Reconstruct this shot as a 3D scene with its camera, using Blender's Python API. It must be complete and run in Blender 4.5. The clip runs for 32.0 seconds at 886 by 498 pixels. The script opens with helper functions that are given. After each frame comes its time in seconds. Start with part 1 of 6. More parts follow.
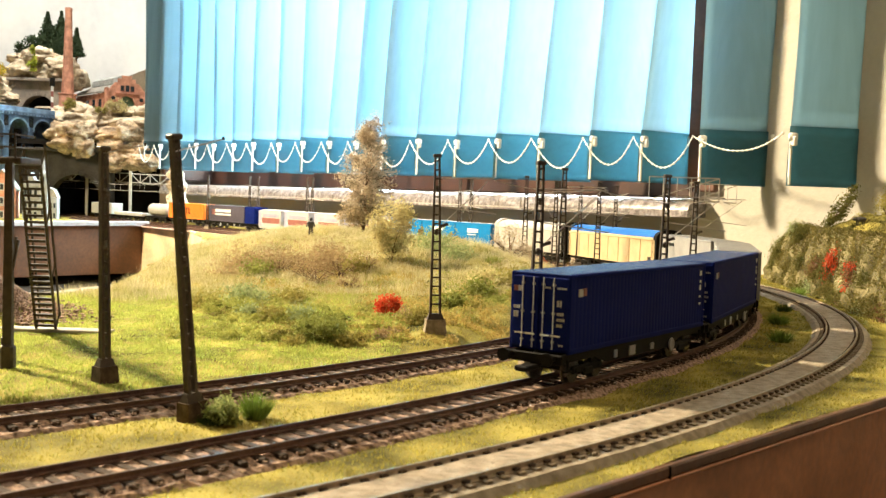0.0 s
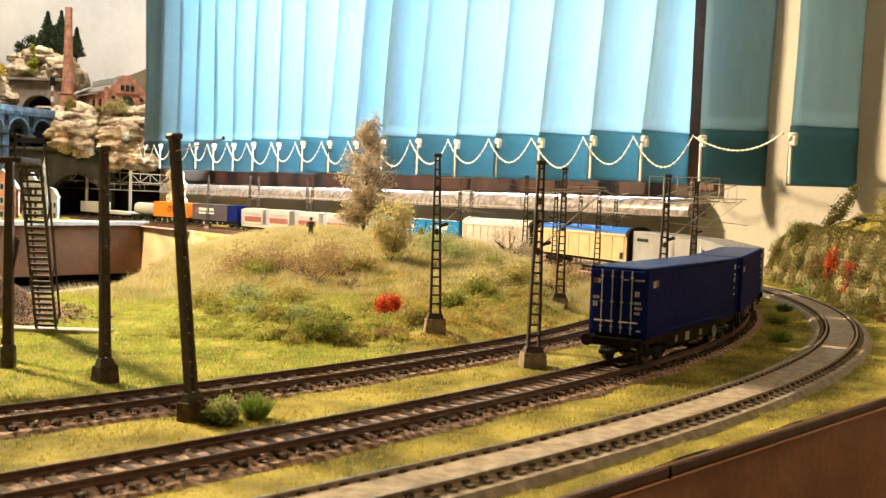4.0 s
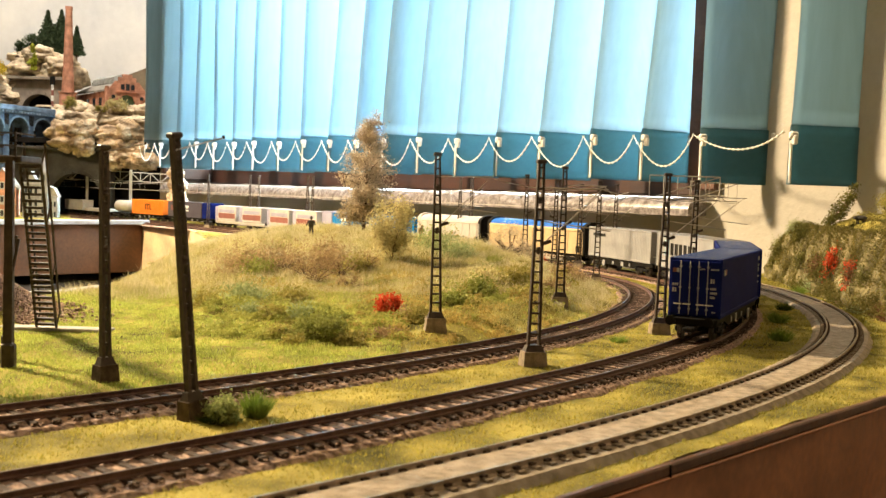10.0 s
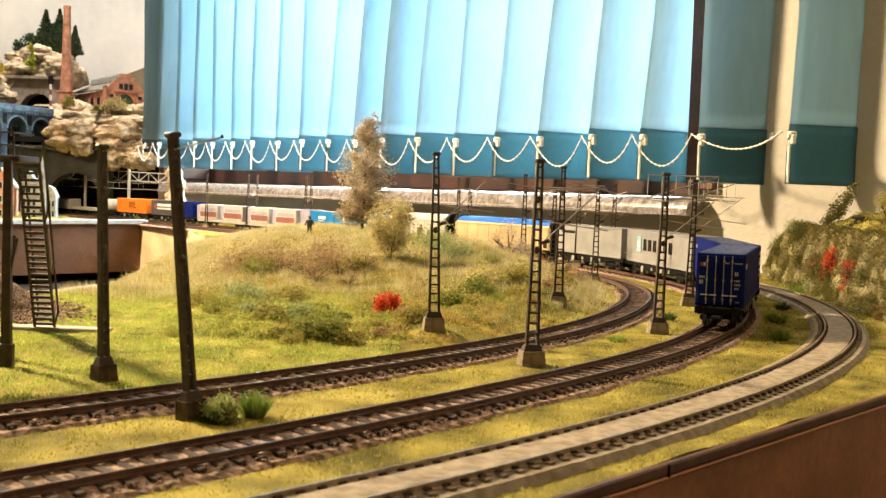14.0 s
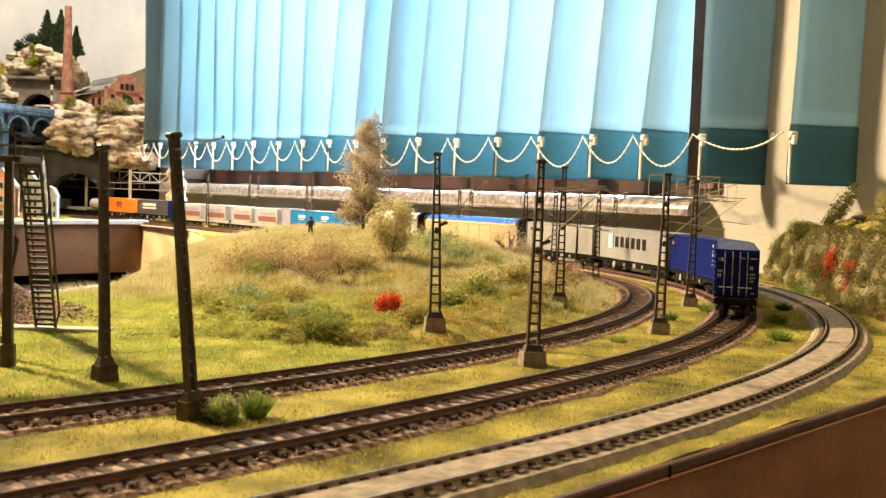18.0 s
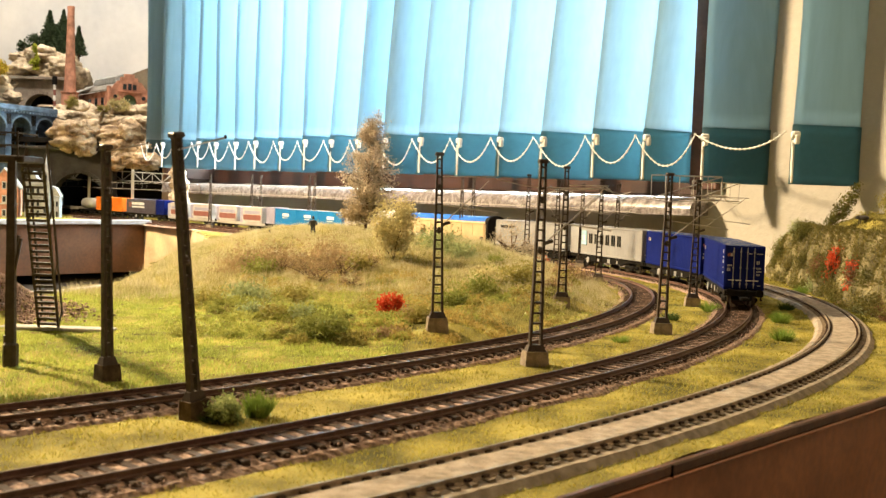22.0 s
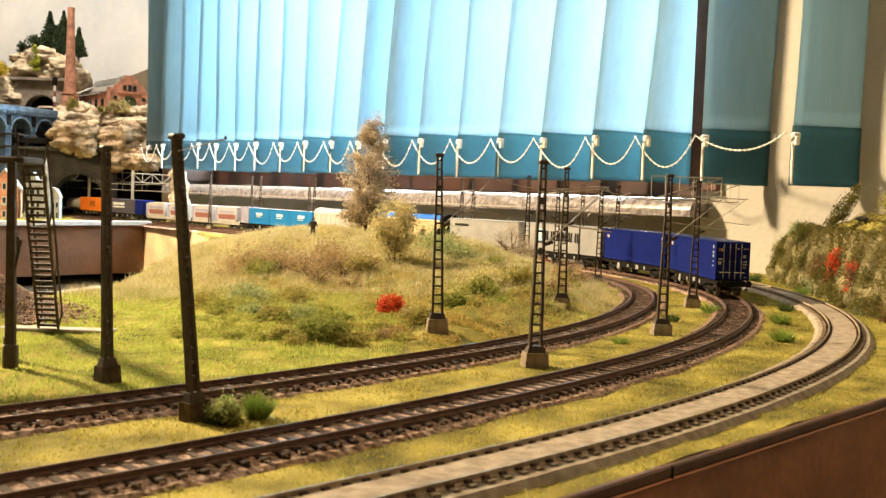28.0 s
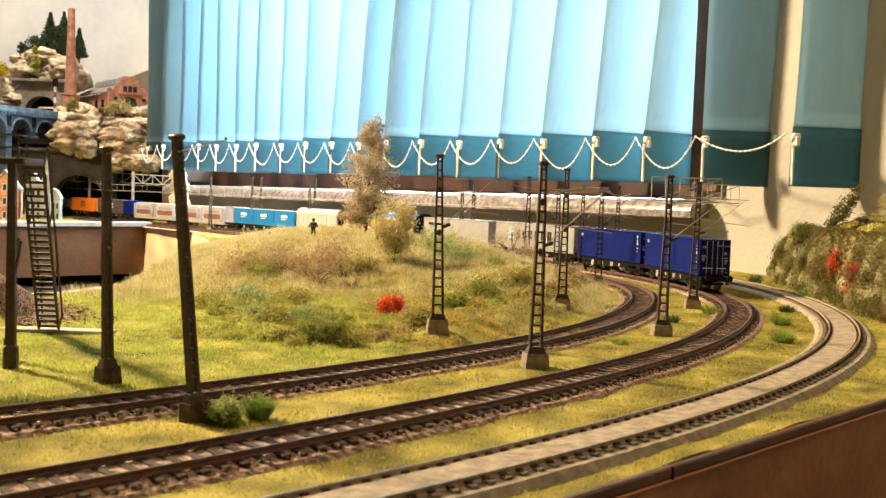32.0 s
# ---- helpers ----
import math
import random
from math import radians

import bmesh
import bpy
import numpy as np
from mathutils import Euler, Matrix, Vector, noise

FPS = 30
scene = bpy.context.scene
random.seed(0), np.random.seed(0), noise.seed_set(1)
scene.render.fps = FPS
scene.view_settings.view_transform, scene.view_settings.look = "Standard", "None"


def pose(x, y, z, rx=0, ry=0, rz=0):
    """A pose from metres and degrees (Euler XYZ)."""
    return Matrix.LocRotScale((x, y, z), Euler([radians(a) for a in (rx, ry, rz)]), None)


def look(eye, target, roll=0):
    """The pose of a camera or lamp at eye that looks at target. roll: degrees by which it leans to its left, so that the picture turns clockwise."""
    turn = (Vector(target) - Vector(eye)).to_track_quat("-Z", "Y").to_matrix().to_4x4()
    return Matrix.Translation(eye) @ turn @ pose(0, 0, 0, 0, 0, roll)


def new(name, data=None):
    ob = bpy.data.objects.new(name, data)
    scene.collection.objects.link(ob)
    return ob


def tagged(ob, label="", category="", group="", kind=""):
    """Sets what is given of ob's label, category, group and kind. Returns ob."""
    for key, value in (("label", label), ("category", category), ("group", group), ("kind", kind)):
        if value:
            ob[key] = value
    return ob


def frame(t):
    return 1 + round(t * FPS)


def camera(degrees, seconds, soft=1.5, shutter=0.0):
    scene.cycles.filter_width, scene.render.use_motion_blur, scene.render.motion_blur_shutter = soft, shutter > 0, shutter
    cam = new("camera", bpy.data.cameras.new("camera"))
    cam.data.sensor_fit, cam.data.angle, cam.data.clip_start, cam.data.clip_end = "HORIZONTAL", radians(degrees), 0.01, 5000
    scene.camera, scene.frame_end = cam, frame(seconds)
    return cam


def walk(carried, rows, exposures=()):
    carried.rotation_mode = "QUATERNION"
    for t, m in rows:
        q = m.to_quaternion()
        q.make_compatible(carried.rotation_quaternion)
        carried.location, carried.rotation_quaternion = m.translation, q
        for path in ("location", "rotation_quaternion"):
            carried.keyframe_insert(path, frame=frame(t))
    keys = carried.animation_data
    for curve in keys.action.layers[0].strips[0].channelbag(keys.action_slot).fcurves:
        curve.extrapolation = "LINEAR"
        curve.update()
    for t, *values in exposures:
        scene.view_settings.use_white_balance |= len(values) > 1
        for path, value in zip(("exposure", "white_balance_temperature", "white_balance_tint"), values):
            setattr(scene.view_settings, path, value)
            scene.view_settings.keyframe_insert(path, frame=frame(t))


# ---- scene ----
cam = camera(46.93, 32.0, soft=1.35)
cam.data.dof.use_dof, cam.data.dof.focus_distance, cam.data.dof.aperture_fstop = True, 0.85, 50.0
EYE = (0.0, 0.0, 0.0744)
BASE = look(EYE, (0.0, 1.0, 0.0744 - math.tan(0.0532)), 1.891)


def aim(right, down):
    """The base view, turned by the small sway of the hand."""
    return BASE @ pose(0, 0, 0, math.degrees(down / 1806), math.degrees(right / 1806), 0)


SWAY = ((0, -1, 2.4), (1.5, -1.0, 2.2), (3, -0.8, 2.1), (5.5, -0.8, 1.0), (6.5, 0, 0.3), (7.5, 0, 0), (9.5, 0, 0), (10.5, -1.0, 0), (11.5, -1.6, -0.1),
        (12.4, -3.4, -0.6), (13.2, -3.2, -0.7), (14.5, -3.1, -0.8), (17, -1.5, -0.4), (18, -1.4, -0.2), (19, -0.3, 0.5), (20, 0.5, 0.4), (21, 1.8, -0.2),
        (22, 2.8, -0.4), (23, 2.9, -0.4), (24, 2.7, 0.3), (25, 1.8, 0.6), (27.5, 2.8, 1.4), (28.5, 2.8, 1.8), (29.5, 3.1, 2.1), (30.5, 3.1, 2.4), (32, 3.3, 3.2))
walk(cam, [(t, aim(a, b)) for t, a, b in SWAY], exposures=((0, 0.36, 5850, 5), (0.4, 0.20, 6150, 8), (0.9, 0.13, 6450, 10), (3, 0.08, 6450, 10), (6, 0.05, 6450, 10), (32, 0.05, 6450, 10)))

# ---- light: daylight behind the blinds, a warm key lamp, two added fills ----
world = bpy.data.worlds.new("world")
scene.world = world
world.use_nodes = True
sky = world.node_tree.nodes.new("ShaderNodeTexSky")
sky.sky_type, sky.sun_disc, sky.sun_elevation, sky.sun_rotation = "NISHITA", False, radians(40), radians(30)
world.node_tree.links.new(sky.outputs[0], world.node_tree.nodes["Background"].inputs[0])
world.node_tree.nodes["Background"].inputs[1].default_value = 0.1


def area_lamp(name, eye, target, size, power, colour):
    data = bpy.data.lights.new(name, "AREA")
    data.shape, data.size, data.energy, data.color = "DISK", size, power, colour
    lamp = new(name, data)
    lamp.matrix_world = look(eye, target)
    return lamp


area_lamp("lamp_key", (-1.12, 1.22, 0.92), (0.0, 0.62, 0.0), 0.14, 84, (1.0, 0.745, 0.435))
# Unseen fill from above, added to lift the board front and container end.
area_lamp("lamp_fill_above", (0.35, 0.0, 1.70), (0.15, 0.5, 0.0), 0.9, 3.4, (1.0, 0.74, 0.46))
# Unseen fill, added only to brighten the mountain corner.
area_lamp("lamp_fill_corner", (-0.95, 2.10, 1.62), (-1.0, 2.85, 0.30), 0.25, 33, (1.0, 0.88, 0.73))


# ---- materials ----
def mat(name, colour, rough=0.6, metal=0.0, vary=0.25, scale=150.0, bump=0.25, grain=1500.0, tint=None, spread=0.0, clear=0.0):
    """A surface with stains (scale) and grain; tint: a second colour in the stains; spread: change from piece to piece."""
    m = bpy.data.materials.new(name)
    m.use_nodes = True
    nt = m.node_tree
    bsdf = nt.nodes["Principled BSDF"]
    link = nt.links.new
    co = nt.nodes.new("ShaderNodeTexCoord")
    n1, n2 = nt.nodes.new("ShaderNodeTexNoise"), nt.nodes.new("ShaderNodeTexNoise")
    n1.inputs["Scale"].default_value, n2.inputs["Scale"].default_value = scale, grain
    n1.inputs["Detail"].default_value, n2.inputs["Detail"].default_value = 4, 3
    link(co.outputs["Object"], n1.inputs["Vector"])
    link(co.outputs["Object"], n2.inputs["Vector"])
    ramp = nt.nodes.new("ShaderNodeValToRGB")
    a = [max(0.0, c * (1 - vary)) for c in colour]
    b = [min(1.0, c * (1 + vary)) for c in (tint or colour)]
    ramp.color_ramp.elements[0].position, ramp.color_ramp.elements[1].position = 0.34, 0.66
    ramp.color_ramp.elements[0].color, ramp.color_ramp.elements[1].color = (*a, 1), (*b, 1)
    link(n1.outputs["Fac"], ramp.inputs["Fac"])
    mix = nt.nodes.new("ShaderNodeMix")
    mix.data_type, mix.blend_type = "RGBA", "OVERLAY"
    mix.inputs["Factor"].default_value = min(1.0, vary * 1.4)
    link(ramp.outputs["Color"], mix.inputs["A"])
    link(n2.outputs["Fac"], mix.inputs["B"])
    last = mix.outputs["Result"]
    if spread:
        info, hsv, mul = nt.nodes.new("ShaderNodeObjectInfo"), nt.nodes.new("ShaderNodeHueSaturation"), nt.nodes.new("ShaderNodeMapRange")
        link(info.outputs["Random"], mul.inputs["Value"])
        mul.inputs["To Min"].default_value, mul.inputs["To Max"].default_value = 1 - spread, 1 + spread
        link(mul.outputs["Result"], hsv.inputs["Value"])
        link(last, hsv.inputs["Color"])
        last = hsv.outputs["Color"]
    link(last, bsdf.inputs["Base Color"])
    r = nt.nodes.new("ShaderNodeMapRange")
    r.inputs["To Min"].default_value, r.inputs["To Max"].default_value = max(0.02, rough - 0.12), min(1.0, rough + 0.12)
    link(n2.outputs["Fac"], r.inputs["Value"])
    link(r.outputs["Result"], bsdf.inputs["Roughness"])
    bsdf.inputs["Metallic"].default_value = metal
    bsdf.inputs["Coat Weight"].default_value = clear
    if rough >= 0.8:
        bsdf.inputs["Specular IOR Level"].default_value = 0.15
    if bump:
        bp = nt.nodes.new("ShaderNodeBump")
        bp.inputs["Strength"].default_value, bp.inputs["Distance"].default_value = bump, 0.4 / grain
        link(n2.outputs["Fac"], bp.inputs["Height"])
        link(bp.outputs["Normal"], bsdf.inputs["Normal"])
    return m


def foliage_mat(name, colour, tint, glow=0.35, patch=70.0):
    """Leaves and flock: each island its own shade, some light through them."""
    m = bpy.data.materials.new(name)
    m.use_nodes = True
    nt = m.node_tree
    bsdf = nt.nodes["Principled BSDF"]
    geo, ramp = nt.nodes.new("ShaderNodeNewGeometry"), nt.nodes.new("ShaderNodeValToRGB")
    ramp.color_ramp.elements[0].color, ramp.color_ramp.elements[1].color = (*colour, 1), (*tint, 1)
    co, n1, mid = nt.nodes.new("ShaderNodeTexCoord"), nt.nodes.new("ShaderNodeTexNoise"), nt.nodes.new("ShaderNodeMix")
    n1.inputs["Scale"].default_value, n1.inputs["Detail"].default_value, n1.inputs["Roughness"].default_value = patch, 5, 0.65
    wide = nt.nodes.new("ShaderNodeMapRange")
    wide.inputs["From Min"].default_value, wide.inputs["From Max"].default_value = 0.33, 0.67
    mid.inputs["Factor"].default_value = 0.55
    nt.links.new(co.outputs["Object"], n1.inputs["Vector"])
    nt.links.new(n1.outputs["Fac"], wide.inputs["Value"])
    nt.links.new(geo.outputs["Random Per Island"], mid.inputs["A"])
    nt.links.new(wide.outputs["Result"], mid.inputs["B"])
    nt.links.new(mid.outputs["Result"], ramp.inputs["Fac"])
    nt.links.new(ramp.outputs["Color"], bsdf.inputs["Base Color"])
    bsdf.inputs["Roughness"].default_value = 0.75
    bsdf.inputs["Specular IOR Level"].default_value = 0.2
    tr, mx = nt.nodes.new("ShaderNodeBsdfTranslucent"), nt.nodes.new("ShaderNodeMixShader")
    nt.links.new(ramp.outputs["Color"], tr.inputs["Color"])
    mx.inputs[0].default_value = glow
    out = nt.nodes["Material Output"]
    nt.links.new(bsdf.outputs[0], mx.inputs[1])
    nt.links.new(tr.outputs[0], mx.inputs[2])
    nt.links.new(mx.outputs[0], out.inputs["Surface"])
    return m


STEEL_DARK = mat("dark_brown_painted_metal", (0.046, 0.032, 0.023), 0.55, 0.2, 0.3, 300, 0.2)
CONCRETE = mat("mast_concrete", (0.25, 0.205, 0.15), 0.85, 0, 0.25, 250, 0.5)
RAIL = mat("dark_rusty_rail", (0.105, 0.054, 0.038), 0.6, 0.1, 0.3, 400, 0.2)
RAIL_TOP = mat("worn_rail_head", (0.13, 0.09, 0.07), 0.38, 0.6, 0.3, 300, 0.1)
RAIL_TAN = mat("tan_weathered_rail", (0.44, 0.345, 0.24), 0.6, 0.0, 0.3, 300, 0.3)
RAIL_TAN_TOP = mat("tan_rail_head", (0.34, 0.28, 0.20), 0.4, 0.6, 0.3, 300, 0.1)
SLEEPER = mat("dark_sleeper", (0.055, 0.035, 0.024), 0.8, 0, 0.35, 400, 0.4, spread=0.35)
SLEEPER_GREY = mat("grey_tan_sleeper", (0.20, 0.155, 0.105), 0.85, 0, 0.3, 400, 0.4, spread=0.2)
BALLAST = mat("brown_grey_ballast", (0.18, 0.118, 0.090), 0.9, 0, 0.4, 500, 0.9, 900, tint=(0.36, 0.255, 0.20))
BALLAST_PALE = mat("pale_sand_ballast", (0.285, 0.24, 0.185), 0.95, 0, 0.16, 220, 0.6, 1800, tint=(0.35, 0.295, 0.23))
WOOD = mat("red_brown_wood_edge", (0.41, 0.18, 0.092), 0.36, 0, 0.3, 18, 0.12, 260)
WOOD_DARK = mat("dark_wood_lip", (0.12, 0.055, 0.028), 0.5, 0, 0.35, 60, 0.2, 400)
PLY = mat("pale_plywood", (0.74, 0.57, 0.35), 0.7, 0, 0.2, 20, 0.1, 200)
FASCIA = mat("brown_hardboard", (0.14, 0.062, 0.025), 0.6, 0, 0.3, 14, 0.1, 200)
WALL = mat("cream_wall_paint", (0.49, 0.465, 0.42), 0.85, 0, 0.06, 9, 0.35, 160)
GREY_PANEL = mat("grey_wall_below_sill", (0.25, 0.23, 0.215), 0.7, 0, 0.1, 10, 0.1, 150)
MARBLE = mat("mottled_marble", (0.145, 0.122, 0.118), 0.30, 0, 0.3, 130, 0.0, 420, tint=(0.25, 0.228, 0.232), clear=0.25)
FRAME_WOOD = mat("brown_window_wood", (0.045, 0.018, 0.010), 0.45, 0, 0.3, 18, 0.1, 200)
# Darkened colour: shade at the window's far end, less bounce from unseen walls.
ROOM_DIM = mat("darkened_wall_brown", (0.22, 0.17, 0.125), 0.9, 0, 0.1, 9, 0.1, 160)
CEIL = mat("white_ceiling_paint", (0.78, 0.75, 0.70), 0.9, 0, 0.05, 5, 0.1, 100)
FLOOR = mat("brown_carpet_floor", (0.13, 0.09, 0.065), 0.9, 0, 0.3, 12, 0.3, 300)
BLACK = mat("dark_shade_and_joint", (0.015, 0.012, 0.010), 0.9, 0, 0.3, 12, 0.1, 200)
WHITE = mat("white_plastic", (0.78, 0.78, 0.75), 0.35, 0, 0.05, 100, 0.05)
WIRE = mat("grey_wire", (0.42, 0.39, 0.36), 0.45, 0.3, 0.15, 200, 0.0)
BARK = mat("brown_bark", (0.12, 0.075, 0.045), 0.9, 0, 0.4, 300, 0.6)
ROCK = mat("tan_plaster_rock", (0.43, 0.335, 0.225), 0.92, 0, 0.32, 30, 1.0, 200, tint=(0.62, 0.52, 0.38))
# Darker, browner copy of the rock: shade low on the cliff put into colour.
ROCK_SHADED = mat("shaded_brown_plaster_rock", (0.25, 0.175, 0.11), 0.92, 0, 0.4, 30, 1.0, 200, tint=(0.42, 0.32, 0.215))
ROCK_GREY = mat("grey_plaster_rock", (0.12, 0.105, 0.048), 0.92, 0, 0.45, 45, 0.9, 420, tint=(0.20, 0.175, 0.09))
BRICK = mat("red_brick_walls", (0.44, 0.215, 0.145), 0.85, 0, 0.35, 60, 0.5, 900)
ROOFING = mat("grey_factory_roof", (0.27, 0.25, 0.22), 0.7, 0, 0.3, 60, 0.3, 600)
STONE_BLUE = mat("blue_grey_viaduct_stone", (0.095, 0.145, 0.23), 0.85, 0, 0.35, 60, 0.6, 500)
PLASTER_WHITE = mat("white_house_plaster", (0.40, 0.41, 0.42), 0.8, 0, 0.1, 60, 0.2, 500)
GLASS_DARK = mat("dark_window_glass", (0.03, 0.035, 0.04), 0.08, 0, 0.2, 100, 0.0)


# ---- shapes ----
class Shape:
    """Vertices and faces of one mesh."""

    def __init__(self):
        self.v, self.f = [], []

    def add(self, verts, faces, m=None):
        n = len(self.v)
        self.v += [tuple(m @ Vector(p)) for p in verts] if m is not None else [tuple(p) for p in verts]
        self.f += [tuple(n + i for i in f) for f in faces]
        return self

    def box(self, c, s, ch=0.0, m=None):
        """A box of centre c and size s; ch: its chamfer."""
        (cx, cy, cz), (x, y, z) = c, (s[0] / 2, s[1] / 2, s[2] / 2)
        if ch <= 0:
            vs = [(cx + i * x, cy + j * y, cz + k * z) for i in (-1, 1) for j in (-1, 1) for k in (-1, 1)]
            return self.add(vs, [(0, 1, 3, 2), (4, 6, 7, 5), (0, 4, 5, 1), (2, 3, 7, 6), (0, 2, 6, 4), (1, 5, 7, 3)], m)
        a, b = x - ch, y - ch
        ring = [(-a, -y), (a, -y), (x, -b), (x, b), (a, y), (-a, y), (-x, b), (-x, -b)]
        vs = []
        for k, q in ((-z, 1), (-z + ch, 0), (z - ch, 0), (z, 1)):
            fx, fy = (1 - q * ch / x), (1 - q * ch / y)
            vs += [(cx + u * fx, cy + w * fy, cz + k) for u, w in ring]
        fs = [tuple(range(7, -1, -1)), tuple(range(24, 32))]
        for r in range(3):
            fs += [(r * 8 + i, r * 8 + (i + 1) % 8, r * 8 + 8 + (i + 1) % 8, r * 8 + 8 + i) for i in range(8)]
        return self.add(vs, fs, m)

    def tube(self, p, q, r, n=6, r2=None):
        p, q = Vector(p), Vector(q)
        d = (q - p).normalized()
        u = d.orthogonal().normalized()
        w = d.cross(u)
        r2 = r if r2 is None else r2
        vs = []
        for c, rr in ((p, r), (q, r2)):
            vs += [c + rr * (math.cos(2 * math.pi * i / n) * u + math.sin(2 * math.pi * i / n) * w) for i in range(n)]
        fs = [(i, (i + 1) % n, n + (i + 1) % n, n + i) for i in range(n)] + [tuple(range(n - 1, -1, -1)), tuple(range(n, 2 * n))]
        return self.add(vs, fs)

    def line(self, pts, r, n=5):
        """One bent tube through all the points."""
        pts = [Vector(p) for p in pts]
        m, vs = len(pts), []
        side = (pts[-1] - pts[0]).normalized().orthogonal().normalized()
        for i, p in enumerate(pts):
            d = (pts[min(i + 1, m - 1)] - pts[max(i - 1, 0)]).normalized()
            u = side - d * side.dot(d)
            u = u.normalized() if u.length > 1e-4 else d.orthogonal().normalized()
            w = d.cross(u)
            vs += [p + r * (math.cos(2 * math.pi * j / n) * u + math.sin(2 * math.pi * j / n) * w) for j in range(n)]
        fs = [(i * n + j, i * n + (j + 1) % n, i * n + n + (j + 1) % n, i * n + n + j) for i in range(m - 1) for j in range(n)]
        return self.add(vs, fs + [tuple(range(n - 1, -1, -1)), tuple(range((m - 1) * n, m * n))])

    def prism(self, outline, axis, lo, hi, m=None):
        """A flat outline, swept along an axis (0, 1 or 2) from lo to hi."""
        n = len(outline)
        vs = []
        for h in (lo, hi):
            for a, b in outline:
                vs.append(((h, a, b), (a, h, b), (a, b, h))[axis])
        fs = [(i, (i + 1) % n, n + (i + 1) % n, n + i) for i in range(n)] + [tuple(range(n - 1, -1, -1)), tuple(range(n, 2 * n))]
        return self.add(vs, fs, m)

    def lathe(self, prof, c=(0, 0, 0), n=12, m=None):
        """A profile of (radius, height) turned about z."""
        vs = [(c[0] + r * math.cos(2 * math.pi * i / n), c[1] + r * math.sin(2 * math.pi * i / n), c[2] + z) for r, z in prof for i in range(n)]
        fs = [(k * n + i, k * n + (i + 1) % n, k * n + n + (i + 1) % n, k * n + n + i) for k in range(len(prof) - 1) for i in range(n)]
        fs += [tuple(range(n - 1, -1, -1)), tuple(range((len(prof) - 1) * n, len(prof) * n))]
        return self.add(vs, fs, m)

    def ball(self, c, r, n=6):
        k = max(3, n // 2)
        return self.lathe([(max(r[0] * math.sin(math.pi * j / k), 1e-5), -r[2] * math.cos(math.pi * j / k)) for j in range(k + 1)], c, n)

    def mesh(self, name, material, smooth=False):
        me = bpy.data.meshes.new(name)
        me.from_pydata(self.v, [], self.f)
        me.update()
        me.materials.append(material)
        if smooth:
            me.polygons.foreach_set("use_smooth", [True] * len(me.polygons))
        return me


def part(name, shape, material, parent, label="", smooth=False, m=None):
    """One mesh object under a thing or a part."""
    me = shape.mesh(name, material, smooth) if isinstance(shape, Shape) else shape
    ob = new(name, me)
    ob.parent = parent
    if m is not None:
        ob.matrix_basis = m
    if label:
        tagged(ob, label)
    return ob


def thing(name, m, label, category, group="", kind=""):
    """An Empty at a thing's base."""
    ob = new(name)
    ob.empty_display_size = 0.01
    ob.matrix_basis = m
    return tagged(ob, label, category, group, kind)


def solid(name, shape, material, label="", category="", group="", kind="", smooth=False, m=None):
    """A thing, or a piece of the setting, of one mesh."""
    ob = new(name, shape.mesh(name, material, smooth) if isinstance(shape, Shape) else shape)
    if m is not None:
        ob.matrix_basis = m
    return tagged(ob, label, category, group, kind)


# ---- the lines of the three tracks ----
class Line:
    """A way on the ground: a start and the bearing (degrees from +y towards +x) at even steps."""

    def __init__(self, x, y, bearings, step, before=0.0):
        n = 24
        th = np.interp(np.arange((len(bearings) - 1) * n + 1) / n, np.arange(len(bearings)), bearings)
        k = np.ones(25) / 25
        th = np.convolve(np.pad(th, 12, mode="edge"), k, mode="valid")
        th = np.radians(th)
        d = step / n
        m = int(before / d)
        th = np.concatenate([np.full(m, th[0]), th])
        dx, dy = np.sin(th) * d, np.cos(th) * d
        xs = np.concatenate([[0], np.cumsum((dx[1:] + dx[:-1]) / 2)])
        ys = np.concatenate([[0], np.cumsum((dy[1:] + dy[:-1]) / 2)])
        self.x, self.y, self.th = xs - xs[m] + x, ys - ys[m] + y, th
        self.s = (np.arange(len(th)) - m) * d

    def at(self, s):
        return float(np.interp(s, self.s, self.x)), float(np.interp(s, self.s, self.y)), float(np.interp(s, self.s, self.th))

    def off(self, s, right, z=0.0):
        x, y, th = self.at(s)
        return x + right * math.cos(th), y - right * math.sin(th), z

    def gap(self, px, py):
        """Distance of each point (arrays) from the line, and on which side it is (right positive)."""
        best, side = np.full(px.shape, 9.0), np.zeros(px.shape)
        for i in range(0, len(self.s), 12):
            ex, ey = px - self.x[i], py - self.y[i]
            d = np.hypot(ex, ey)
            near = d < best
            best = np.where(near, d, best)
            side = np.where(near, ex * math.cos(self.th[i]) - ey * math.sin(self.th[i]), side)
        return best, side


MAIN = Line(-0.0929, 0.2632, (44.9, 40.7, 35.5, 24.7, 15.6, -3.7, -15.1, -24.1, -37.5, -38.0, -37.2, -36.8, -37.4, -39.4, -42.0, -43.1, -42.5, -41.5, -41, -41, -41, -41, -41), 0.145, 0.4)
INNER = Line(-0.143, 0.326, (47.2, 41.9, 38.4, 28.5, 19.2, 9.7, -6.5, -22, -33, -37.5, -37.5, -37.2, -36.8, -37, -38, -39.4, -41, -42.5, -43, -42.5, -41.5, -41), 0.12, 0.4)
OUTER = Line(-0.0138, 0.26, (46.5, 40.8, 34, 23.9, 13.4, 2.8, -8.8, -20.5, -29, -35, -39), 0.14, 0.35)


# ---- the ground ----
def ease(a, b, v):
    q = np.clip((v - a) / (b - a), 0, 1)
    return q * q * (3 - 2 * q)


